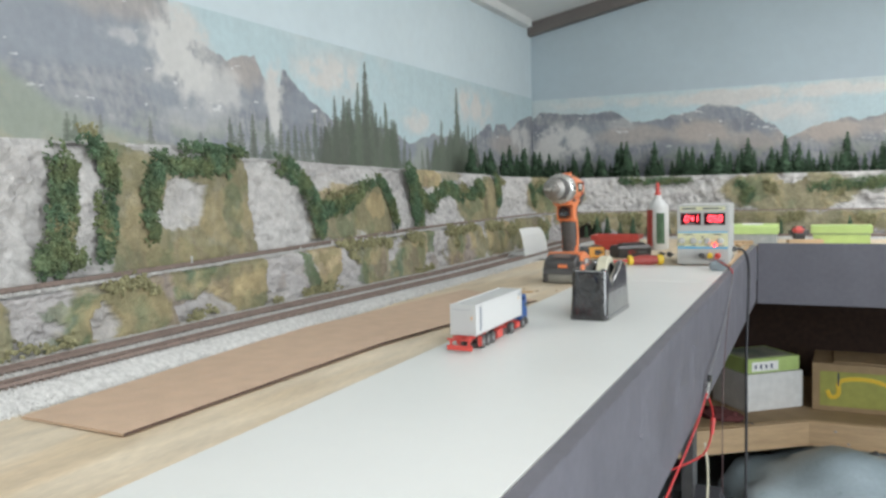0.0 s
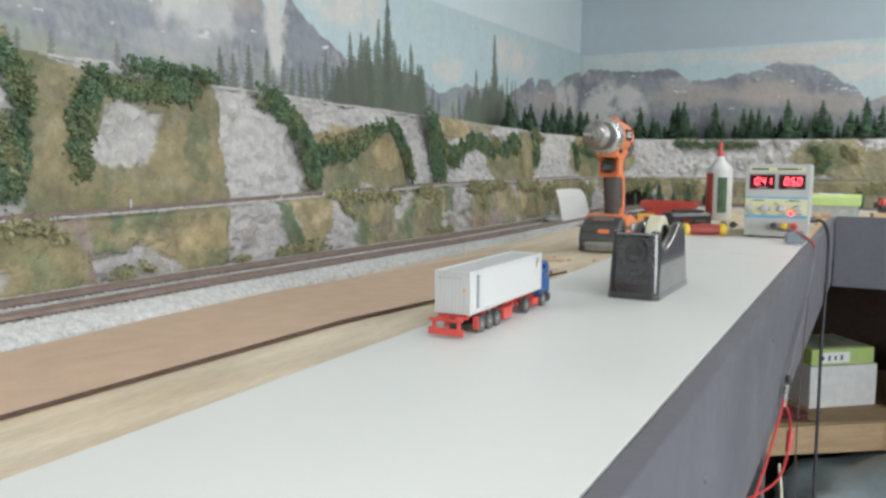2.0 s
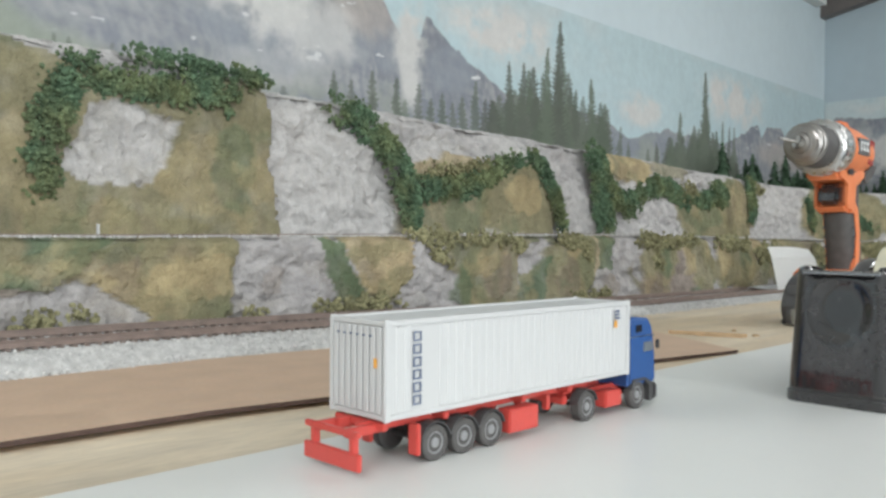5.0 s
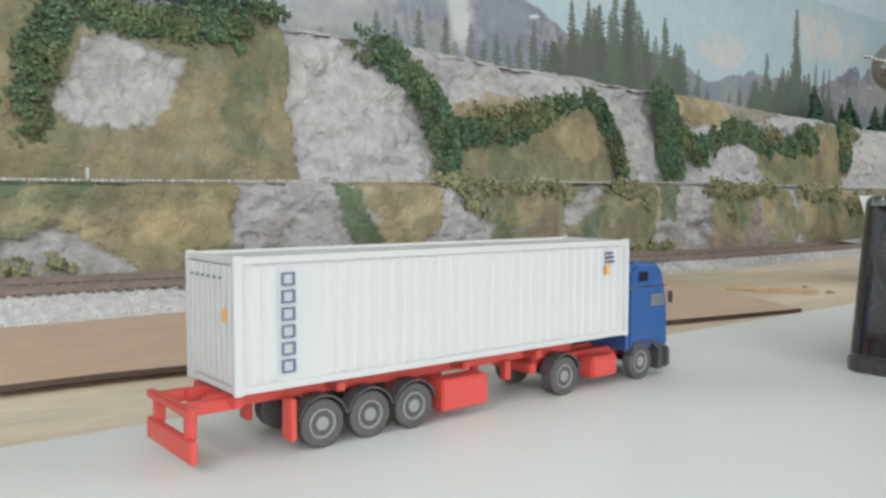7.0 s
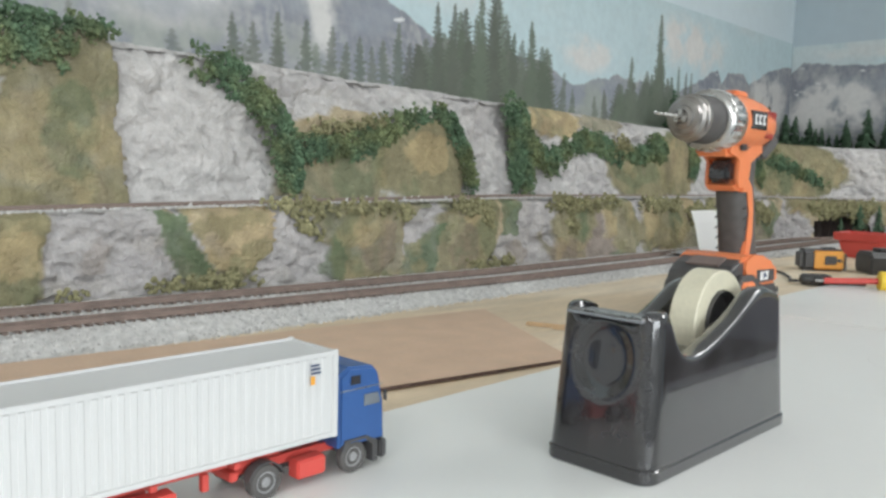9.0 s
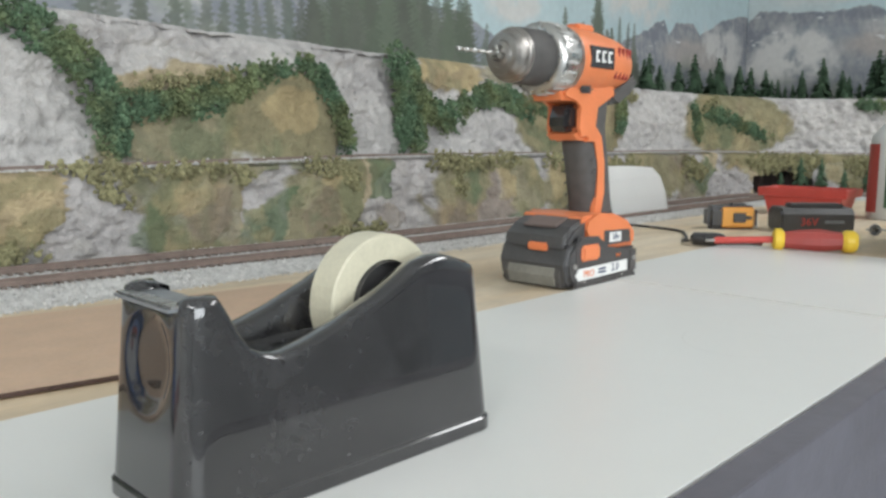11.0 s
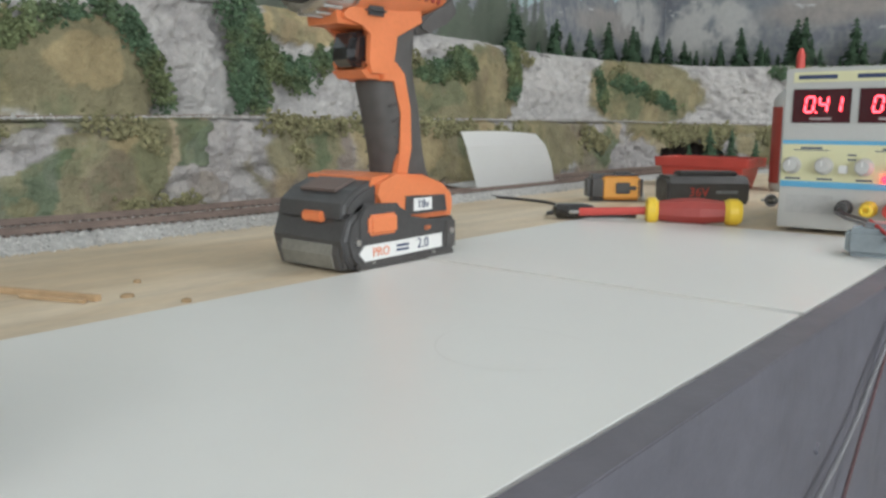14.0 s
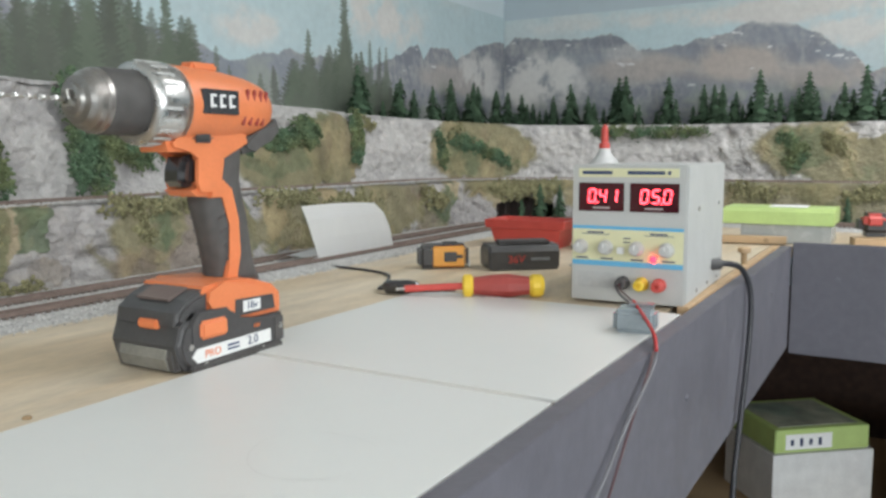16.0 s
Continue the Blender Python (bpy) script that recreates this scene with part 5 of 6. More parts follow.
# ---- the cordless drill ----
drill = thing("cordless_drill", pose(-0.386, 1.757, DECK, 0, 0, 0), "orange and black cordless drill standing on its battery on the deck", "drill")
M_dust = make("dusty grey rubber", (0.22, 0.21, 0.18), 0.8, vary=0.15)
bat = part("battery", prism(bmesh.new(), [(-0.050, 0.002), (-0.056, 0.010), (-0.059, 0.022), (-0.054, 0.036), (-0.042, 0.044), (-0.002, 0.044), (0.002, 0.0295), (0.054, 0.0295), (0.055, 0.020), (0.054, 0.006), (0.050, 0.002)], -0.038, 0.038, bevel=0.004, seg=3), M_black_plastic, drill, "black slide-on battery pack")
part("front_cap", prism(bmesh.new(), [(-0.0575, 0.003), (-0.0605, 0.012), (-0.0590, 0.019), (-0.0540, 0.021), (-0.0540, 0.003)], -0.027, 0.027, bevel=0.002), M_dust, bat, "dusty grey front bumper")
part("cap_frame", prism(bmesh.new(), [(-0.0560, 0.002), (-0.0590, 0.013), (-0.0575, 0.0225), (-0.0520, 0.0245), (-0.0500, 0.002)], -0.032, 0.032, bevel=0.002), M_rubber, bat)
for side in (-1, 1):
    part("foot_rail", box(bmesh.new(), (side * 0.0385, 0.0, 0.0040), (0.004, 0.098, 0.006), 0.0015), M_rubber, bat)
hump = part("hump", prism(bmesh.new(), [(-0.057, 0.036), (-0.055, 0.046), (-0.044, 0.054), (-0.028, 0.0600), (-0.024, 0.0600), (-0.024, 0.036)], -0.034, 0.034, bevel=0.005, seg=3), M_black_plastic, drill)
part("hump_pad", box(bmesh.new(), (0, -0.0390, 0.0566), (0.036, 0.020, 0.0022), 0.0008, Matrix.Translation((0, -0.039, 0.0566)) @ pose(0, 0, 0, 21, 0, 0) @ Matrix.Translation((0, 0.039, -0.0566))), make("warm grey pad", (0.17, 0.13, 0.115), 0.7), hump)
part("release_tab", box(bmesh.new(), (0.006, -0.0570, 0.0368), (0.020, 0.006, 0.0070), 0.0014), M_orange, bat)
foot = part("foot", prism(bmesh.new(), [(-0.026, 0.040), (-0.032, 0.050), (-0.028, 0.0620), (-0.010, 0.0635), (0.022, 0.0615), (0.045, 0.0540), (0.0545, 0.046), (0.0545, 0.0300), (0.004, 0.0300), (-0.002, 0.040)], -0.0365, 0.0365, bevel=0.0045, seg=4), M_orange, drill, "orange moulded foot")
for side in (-1, 1):
    part("latch_frame", prism(bmesh.new(), [(-0.047, 0.020), (-0.047, 0.036), (-0.040, 0.0455), (-0.010, 0.0440), (-0.003, 0.037), (0.000, 0.024), (-0.006, 0.019)], side * 0.0350, side * 0.0388, bevel=0.0012), M_black_plastic, bat)
    part("latch", box(bmesh.new(), (side * 0.0392, -0.0255, 0.0310), (0.005, 0.027, 0.0140), 0.0022, seg=3), M_orange, bat, "orange battery latch")
    bm = prism(bmesh.new(), [(-0.047, 0.0125), (-0.042, 0.0178), (0.036, 0.0188), (0.036, 0.0088), (-0.042, 0.0072)], side * 0.0379, side * 0.0390)
    part("rating_plate", bm, M_label_white, bat, "white rating label")
    part("volt_plate", prism(bmesh.new(), [(-0.001, 0.0345), (0.000, 0.0480), (0.042, 0.0465), (0.044, 0.0345)], side * 0.0360, side * 0.0371, bevel=0.0003), M_black_plastic, foot)
    part("side_rib", box(bmesh.new(), (side * 0.0381, 0.0465, 0.0175), (0.0018, 0.0110, 0.0200), 0.0008), M_rubber, bat)
    for y, z in ((-0.048, 0.0205), (-0.034, 0.0042), (0.026, 0.0046), (0.047, 0.0195)):
        part("screw", cyl(bmesh.new(), (side * 0.038, y, z), (side * 0.0398, y, z), 0.0023, seg=12), M_steel, bat)


def words(name, text, size, m, mat, parent, label=""):
    """Raised lettering in the built-in font, as a mesh."""
    cu = bpy.data.curves.new(name, "FONT")
    cu.body, cu.size, cu.extrude, cu.align_x, cu.align_y = text, size, 0.00015, "CENTER", "CENTER"
    tmp = bpy.data.objects.new(name, cu)
    me = bpy.data.meshes.new_from_object(tmp)
    bpy.data.objects.remove(tmp)
    bpy.data.curves.remove(cu)
    me.materials.clear()
    me.materials.append(mat)
    ob = new(name, me)
    ob.parent, ob.matrix_basis = parent, m
    if label:
        ob["label"] = label
    return ob


def on_side(x, y, z):
    """Lettering on a face that looks to +x, reading along +y."""
    return Matrix.Translation((x, y, z)) @ Matrix(((0, 0, 1), (1, 0, 0), (0, 1, 0))).to_4x4()


part("volt_label", box(bmesh.new(), (0.0373, 0.0170, 0.0412), (0.0006, 0.0190, 0.0088)), M_label_white, foot)
words("volt_text", "18v", 0.0085, on_side(0.0378, 0.0170, 0.0412), M_print_dark, foot)
words("series_text", "PRO", 0.0085, on_side(0.0392, -0.0270, 0.0125), M_orange, bat)
words("capacity_text", "2.0", 0.0100, on_side(0.0392, 0.0150, 0.0138), M_print_dark, bat)
words("pack_text", "18V", 0.0050, on_side(0.0384, 0.0210, 0.0240), M_orange, bat)
for z in (0.0118, 0.0148):
    part("caption_bar", box(bmesh.new(), (0.0391, -0.0060, z), (0.0004, 0.0120, 0.0016)), M_print_dark, bat)
# the grip: oval sections that lean back towards the foot
GRIP = [(0.056, 0.0340, 0.0215), (0.064, 0.0310, 0.0200), (0.076, 0.0285, 0.0190), (0.092, 0.0255, 0.0195), (0.110, 0.0220, 0.0205), (0.124, 0.0180, 0.0205), (0.140, 0.0175, 0.0180), (0.160, 0.0205, 0.0170), (0.176, 0.0260, 0.0180)]


def oval(bm, rows, half_width, seg=32):
    loops = []
    for z, cy, deep in rows:
        loops.append([bm.verts.new((half_width * math.copysign(abs(math.cos(a)) ** 0.75, math.cos(a)), cy + 1.10 * deep * math.copysign(abs(math.sin(a)) ** 0.75, math.sin(a)), z)) for a in (2 * math.pi * k / seg for k in range(seg))])
    for p, q in zip(loops, loops[1:]):
        for k in range(seg):
            bm.faces.new((p[k], p[(k + 1) % seg], q[(k + 1) % seg], q[k]))
    bm.faces.new(loops[0][::-1]), bm.faces.new(loops[-1])
    return bm


grip = part("grip", oval(bmesh.new(), GRIP, 0.0165), M_rubber, drill, "dark rubber grip", flat=False)
for side in (-1, 1):
    low = 0.0 if side > 0 else 0.014
    part("grip_band", prism(bmesh.new(), [(0.022 + low, 0.056), (0.028, 0.080), (0.026, 0.108), (0.021, 0.1320), (0.012, 0.140), (-0.002, 0.140), (-0.002, 0.1265), (0.010, 0.1275), (0.017, 0.1045), (0.016 + 0.3 * low, 0.080), (0.010 + low, 0.056)], side * 0.0120, side * 0.0176, bevel=0.0010), M_orange, grip, "orange moulded seam band")
    for k in range(5):
        z = 0.072 + 0.011 * k
        cy = float(np.interp(z, [g[0] for g in GRIP], [g[1] for g in GRIP]))
        part("grip_rib", box(bmesh.new(), (side * 0.0158, cy - 0.0105, z), (0.0020, 0.0110, 0.0016), 0.0006, Matrix.Translation((0, cy, z)) @ pose(0, 0, 0, 25, 0, 0) @ Matrix.Translation((0, -cy, -z))), M_rubber, grip)
part("trigger", prism(bmesh.new(), [(-0.008, 0.1350), (-0.021, 0.1355), (-0.026, 0.1400), (-0.0255, 0.1480), (-0.022, 0.1580), (-0.008, 0.1610)], -0.0110, 0.0110, bevel=0.0040, seg=4), M_gloss_black, drill)
head_m = pose(0, 0, 0.197, 90, 0, 0)     # the head's axis: local z runs towards the nose


def head_part(name, rings, mat, parent, label="", seg=40, flat=False):
    return part(name, lathe(bmesh.new(), [(h, r * 0.88) for h, r in rings], head_m, seg), mat, parent, label, flat=flat)


shell = head_part("shell", [(-0.072, 0.010), (-0.070, 0.0190), (-0.062, 0.0245), (-0.046, 0.0290), (-0.020, 0.0325), (0.0, 0.0335), (0.026, 0.0340), (0.034, 0.0325)], M_orange, drill, "orange motor housing")
part("neck", prism(bmesh.new(), [(-0.040, 0.1620), (-0.042, 0.1700), (-0.030, 0.1800), (0.052, 0.1800), (0.036, 0.1720), (0.014, 0.1540), (0.006, 0.1500), (0.012, 0.1330), (0.004, 0.1270), (-0.014, 0.1280), (-0.020, 0.1330), (-0.012, 0.1360), (-0.010, 0.1600), (-0.022, 0.1620)], -0.0182, 0.0182, bevel=0.0045, seg=4), M_orange, shell)
part("tail_cap", prism(bmesh.new(), [(0.030, 0.1690), (0.052, 0.1790), (0.076, 0.1900), (0.080, 0.1800), (0.070, 0.1710), (0.046, 0.1620), (0.036, 0.1600)], -0.0190, 0.0190, bevel=0.004, seg=3), M_rubber, shell)
for side in (-1, 1):
    part("badge", box(bmesh.new(), (side * 0.0284, 0.000, 0.1995), (0.0034, 0.037, 0.0185), 0.0006), M_gloss_black, shell)
    bm = bmesh.new()
    for k in range(3):  # a mark of three plain pale shapes
        y = -0.0100 + 0.0095 * k
        box(bm, (side * 0.0302, y, 0.2000), (0.0006, 0.0024, 0.010))
        box(bm, (side * 0.0302, y + 0.0028, 0.2042), (0.0006, 0.0040, 0.0020))
        box(bm, (side * 0.0302, y + 0.0028, 0.1965), (0.0006, 0.0036, 0.0020))
    part("badge_mark", bm, M_label_white, shell)
    for k in range(4):  # two rows of upright vent slots in the tail
        y = 0.030 + 0.0085 * k
        r = 0.88 * float(np.interp(y, [0.0, 0.020, 0.046, 0.062], [0.0335, 0.0325, 0.0290, 0.0245]))
        for dz in (-0.0085, 0.0085):
            part("vent_slot", box(bmesh.new(), (side * (math.sqrt(r * r - dz * dz) - 0.0006), y, 0.197 + dz), (0.0022, 0.0032, 0.0120), 0.0006, Matrix.Translation((0, y, 0.197)) @ pose(0, 0, 0, -14, 0, 0) @ Matrix.Translation((0, -y, -0.197))), M_brick_red, shell)
    part("direction_switch", box(bmesh.new(), (side * 0.0185, -0.010, 0.1722), (0.009, 0.019, 0.0065), 0.0028), M_black_plastic, shell)
part("gear_switch", box(bmesh.new(), (0, 0.006, 0.2270), (0.016, 0.026, 0.007), 0.002), M_orange, shell)
collar = head_part("torque_collar", [(0.026, 0.0335), (0.034, 0.0350), (0.050, 0.0345), (0.057, 0.0335), (0.058, 0.0270)], M_steel, drill, "silver torque ring")
for k in range(22):
    a = 2 * math.pi * k / 22
    bm = box(bmesh.new(), (0, 0, 0), (0.0024, 0.0010, 0.016), 0.0003)
    for v in bm.verts:
        v.co = head_m @ (Matrix.Rotation(a, 4, "Z") @ (v.co + Vector((0, -0.0306, 0.046))))
    part("grip_rib", bm, M_grey_metal, collar)
head_part("scale_ring", [(0.020, 0.0325), (0.026, 0.0338), (0.034, 0.0338), (0.035, 0.032)], make("dull silver scale ring", (0.40, 0.38, 0.35), 0.45, 0.8), collar)
sleeve = head_part("chuck_sleeve", [(0.054, 0.0245), (0.056, 0.0268), (0.086, 0.0262), (0.090, 0.0250)], M_rubber, drill, "black knurled chuck sleeve")
head_part("chuck_nose", [(0.086, 0.0256), (0.0915, 0.0256), (0.0925, 0.0238), (0.0965, 0.0232), (0.0985, 0.0200), (0.1025, 0.0185), (0.1035, 0.0130), (0.1060, 0.0118), (0.1070, 0.0080), (0.1040, 0.0060)], make("worn dark steel", (0.36, 0.34, 0.32), 0.36, 1.0, vary=0.12, scale=80), sleeve, "worn steel chuck nose", flat=True)
for k in range(3):
    a = 2 * math.pi * k / 3
    bm = box(bmesh.new(), (0, 0.0042, 0.106), (0.004, 0.005, 0.008), 0.0006)
    for v in bm.verts:
        v.co = head_m @ (Matrix.Rotation(a, 4, "Z") @ v.co)
    part("jaw", bm, M_steel, sleeve)
bm = bmesh.new()
prev = None
for k in range(60):
    z, a = 0.104 + 0.052 * k / 59, 9.0 * k / 59 * 2
    ring = [bm.verts.new(head_m @ Vector((0.0019 * math.cos(a + b) * w, 0.0019 * math.sin(a + b) * w, z))) for b, w in ((0, 1), (math.pi / 2, 0.45), (math.pi, 1), (1.5 * math.pi, 0.45))]
    if prev:
        for i in range(4):
            bm.faces.new((prev[i], prev[(i + 1) % 4], ring[(i + 1) % 4], ring[i]))
    prev = ring
part("drill_bit", bm, M_steel, sleeve, "thin twisted steel drill bit")

# ---- the bench power supply ----
psu = thing("power_supply", pose(-0.214, 2.117, DECK, 0, 0, 2.0), "grey bench power supply with lit red figures beside the bench edge", "power supply")
W, Hh, Dd = 0.120, 0.147, 0.215
part("case", box(bmesh.new(), (W / 2, Dd / 2 + 0.003, Hh / 2 + 0.002), (W, Dd - 0.006, Hh - 0.004), 0.0015), M_grey_metal, psu)
face = part("front_panel", box(bmesh.new(), (W / 2, 0.0015, Hh / 2 + 0.002), (W - 0.002, 0.004, Hh - 0.004), 0.001), make("light grey plastic panel", (0.47, 0.47, 0.45), 0.5, vary=0.03), psu)


def panel(name, x0, x1, z0, z1, mat, out=0.0008, parent=None, label=""):
    return part(name, box(bmesh.new(), ((x0 + x1) / 2, -0.0005 - out / 2, (z0 + z1) / 2), (x1 - x0, out, z1 - z0)), mat, parent or face, label)


panel("title_strip", 0.008, 0.112, 0.1345, 0.1435, M_cream)
for x0, x1 in ((0.012, 0.044), (0.060, 0.098), (0.101, 0.104)):
    panel("title_bar", x0, x1, 0.1372, 0.1408, M_print_dark, 0.0012)
panel("blue_stripe", 0.002, 0.118, 0.0800, 0.0835, M_cyan)
panel("control_field", 0.002, 0.118, 0.0470, 0.0800, M_cream)
panel("blue_stripe", 0.002, 0.118, 0.0415, 0.0470, M_cyan)
for x0 in (0.012, 0.078):
    panel("bracket_print", x0, x0 + 0.030, 0.0745, 0.0752, M_print_dark, 0.0010)
    panel("bracket_bar", x0 + 0.006, x0 + 0.024, 0.0758, 0.0775, M_print_dark, 0.0010)
for x0 in (0.006, 0.033, 0.065, 0.097):
    panel("caption_bar", x0, x0 + 0.013, 0.0484, 0.0500, M_print_dark, 0.0010)
for k in range(2):
    panel("caption_bar", 0.057, 0.064, 0.0705 - 0.004 * k, 0.0718 - 0.004 * k, M_print_dark, 0.0010)
for x in (0.0115, 0.0385, 0.0710, 0.1015):
    bm = bmesh.new()
    lathe(bm, [(0, 0.0078), (0.002, 0.0078), (0.003, 0.0066), (0.010, 0.0060), (0.011, 0.0052), (0.011, 0.0008)], Matrix.Translation((x, -0.001, 0.0610)) @ pose(0, 0, 0, 90, 0, 0), 24)
    kn = part("knob", bm, M_grey_metal, psu, "grey turning knob")
    part("pointer", box(bmesh.new(), (x, -0.0122, 0.0638), (0.0010, 0.0006, 0.0045)), M_label_white, kn)
part("push_button", box(bmesh.new(), (0.0545, -0.003, 0.0585), (0.007, 0.005, 0.007), 0.0006), M_label_white, psu)
bm = bmesh.new()
bmesh.ops.create_uvsphere(bm, u_segments=14, v_segments=8, radius=0.0034, matrix=Matrix.Translation((0.0885, -0.0025, 0.0510)))
part("indicator", bm, M_led_spot, psu, "lit red indicator")
panel("lower_recess", 0.008, 0.048, 0.0180, 0.0345, make("recess grey", (0.42, 0.42, 0.41), 0.5), 0.0006)
for x, mt in ((0.058, M_black_plastic), (0.0775, M_yellow), (0.0955, M_red_plastic)):
    bm = bmesh.new()
    lathe(bm, [(0, 0.0070), (0.005, 0.0070), (0.006, 0.0058), (0.016, 0.0056), (0.017, 0.0045), (0.017, 0.0022), (0.014, 0.0020)], Matrix.Translation((x, -0.001, 0.0250)) @ pose(0, 0, 0, 90, 0, 0), 20)
    part("terminal", bm, mt, psu)
for x in (0.012, 0.108):
    for y in (0.03, Dd - 0.03):
        part("foot", cyl(bmesh.new(), (x, y, 0), (x, y, 0.0035), 0.006, seg=12), M_black_plastic, psu)
for y, z in ((0.06, 0.012), (0.12, 0.012), (0.18, 0.012), (0.06, 0.10), (0.18, 0.10)):
    part("case_screw", cyl(bmesh.new(), (W - 0.0005, y, z), (W + 0.0015, y, z), 0.0022, seg=10), M_steel, psu)
SEG = {"a": (0, 1), "g": (0, 0), "d": (0, -1), "f": (-1, 0.5), "b": (1, 0.5), "e": (-1, -0.5), "c": (1, -0.5)}
DIGITS = {"0": "abcdef", "4": "fgbc", "1": "bc", "5": "afgcd"}
for wx0, wx1, text, dot in ((0.0085, 0.0565, "041", 0), (0.0630, 0.1125, "050", 1)):
    win = panel("display_window", wx0, wx1, 0.0990, 0.1285, M_led_bg, 0.0010, psu, "dark red display window")
    for k, ch in enumerate(text):
        cx, cz = wx0 + (wx1 - wx0) * (0.30 + 0.235 * k), 0.1150
        bm = bmesh.new()
        for name in DIGITS[ch]:
            sx, sz = SEG[name]
            flat_bar = name in "agd"
            px, pz = cx + sx * 0.0034 + (sz * 0.0008), cz + sz * 0.0066
            box(bm, (px, -0.0018, pz), (0.0058 if flat_bar else 0.0016, 0.0006, 0.0016 if flat_bar else 0.0055), 0.0003, seg=1)
        if k == dot:
            box(bm, (cx + 0.0056, -0.0018, cz - 0.0070), (0.0016, 0.0006, 0.0016))
        part("digit", bm, M_led, win, "lit red figure")
    panel("unit_bar", (wx0 + wx1) / 2 - 0.009, (wx0 + wx1) / 2 + 0.009, 0.1015, 0.1035, make("faint print", (0.35, 0.28, 0.28), 0.5), 0.0013, win)

# ---- the other tools round it ----
blk = thing("terminal_block", pose(-0.106, 1.998, 1.0002, 0, 0, 8), "small grey moulded plug block on the white panel", "plug block")
part("shell", box(bmesh.new(), (0, 0, 0.0105), (0.036, 0.030, 0.021), 0.004, seg=3), make("translucent grey plastic", (0.26, 0.30, 0.32), 0.2), blk)
part("lid", box(bmesh.new(), (0.004, 0.006, 0.022), (0.022, 0.014, 0.004), 0.001), M_grey_plastic, blk)
for x in (-0.010, 0.010):
    part("pin", cyl(bmesh.new(), (x, 0.014, 0.011), (x, 0.022, 0.011), 0.0016, seg=8), M_steel, blk)

bot = thing("glue_bottle", pose(-0.343, 2.59, DECK), "white glue bottle with a red nozzle and dark red label", "bottle")
bm = bmesh.new()
lathe(bm, [(0, 0.029), (0.003, 0.0325), (0.126, 0.0325), (0.136, 0.0300), (0.150, 0.0175), (0.158, 0.0110), (0.166, 0.0095)], seg=28)
part("body", bm, M_white_plastic, bot, flat=False)
bm = bmesh.new()
lathe(bm, [(0.163, 0.0075), (0.164, 0.0092), (0.174, 0.0088), (0.176, 0.0062), (0.184, 0.0060), (0.196, 0.0056), (0.204, 0.0030), (0.205, 0.002)], seg=20)
part("nozzle", bm, M_red_plastic, bot)
bm = bmesh.new()
for z0, z1, a0, a1 in ((0.012, 0.122, 2.9, 4.4),):
    n = 12
    v0 = [bm.verts.new((0.0330 * math.cos(a), 0.0330 * math.sin(a), z0)) for a in np.linspace(a0, a1, n)]
    v1 = [bm.verts.new((0.0330 * math.cos(a), 0.0330 * math.sin(a), z1)) for a in np.linspace(a0, a1, n)]
    for k in range(n - 1):
        bm.faces.new((v0[k], v0[k + 1], v1[k + 1], v1[k]))
part("front_label", bm, M_brick_red, bot)
bm = bmesh.new()
n = 8
v0 = [bm.verts.new((0.0331 * math.cos(a), 0.0331 * math.sin(a), 0.020)) for a in np.linspace(4.75, 5.5, n)]
v1 = [bm.verts.new((0.0331 * math.cos(a), 0.0331 * math.sin(a), 0.112)) for a in np.linspace(4.75, 5.5, n)]
for k in range(n - 1):
    bm.faces.new((v0[k], v0[k + 1], v1[k + 1], v1[k]))
part("name_label", bm, M_fir, bot)

tray = thing("red_tray", pose(-0.467, 2.585, DECK), "small bright red plastic parts tray", "tray")
bm = bmesh.new()
o = [(-0.0645, -0.036), (0.0645, -0.036), (0.0645, 0.036), (-0.0645, 0.036)]
rings = []
for k, z in ((0.88, 0.0), (1.0, 0.031), (1.12, 0.032), (1.14, 0.046), (1.08, 0.046), (0.97, 0.034), (0.84, 0.003)):
    rings.append([bm.verts.new((x * k, y * k, z)) for x, y in o])
for a, b in zip(rings, rings[1:]):
    for i in range(4):
        bm.faces.new((a[i], a[(i + 1) % 4], b[(i + 1) % 4], b[i]))
bm.faces.new(rings[0][::-1]), bm.faces.new(rings[-1])
part("tub", bm, M_red_plastic, tray)
for k in range(4):
    part("screw_heap", cyl(bmesh.new(), (-0.03 + 0.02 * k, 0, 0.006), (-0.02 + 0.02 * k, 0.01, 0.010), 0.003, seg=8), M_steel, tray)

tm = thing("tape_measure", pose(-0.462, 2.262, DECK, 0, 0, 40), "amber and black pocket tape measure lying on the deck", "tape measure")
part("body", box(bmesh.new(), (0.004, 0.012, 0.017), (0.070, 0.034, 0.034), 0.006, seg=3), M_black_plastic, tm)
sh = part("amber_shell", box(bmesh.new(), (0.010, -0.0045, 0.0175), (0.048, 0.006, 0.030), 0.004, seg=3), M_amber, tm, "amber rubber shell")
part("badge", box(bmesh.new(), (0.012, -0.0080, 0.0175), (0.018, 0.0020, 0.014), 0.001), M_black_plastic, sh)
part("badge_tab", box(bmesh.new(), (0.024, -0.0080, 0.0175), (0.010, 0.0020, 0.005), 0.001), M_black_plastic, sh)
part("lock_button", box(bmesh.new(), (0.014, 0.012, 0.0350), (0.020, 0.014, 0.004), 0.001), M_black_plastic, tm)
part("blade_hook", box(bmesh.new(), (0.0405, 0.012, 0.006), (0.003, 0.016, 0.010), 0.0005), M_steel, tm)

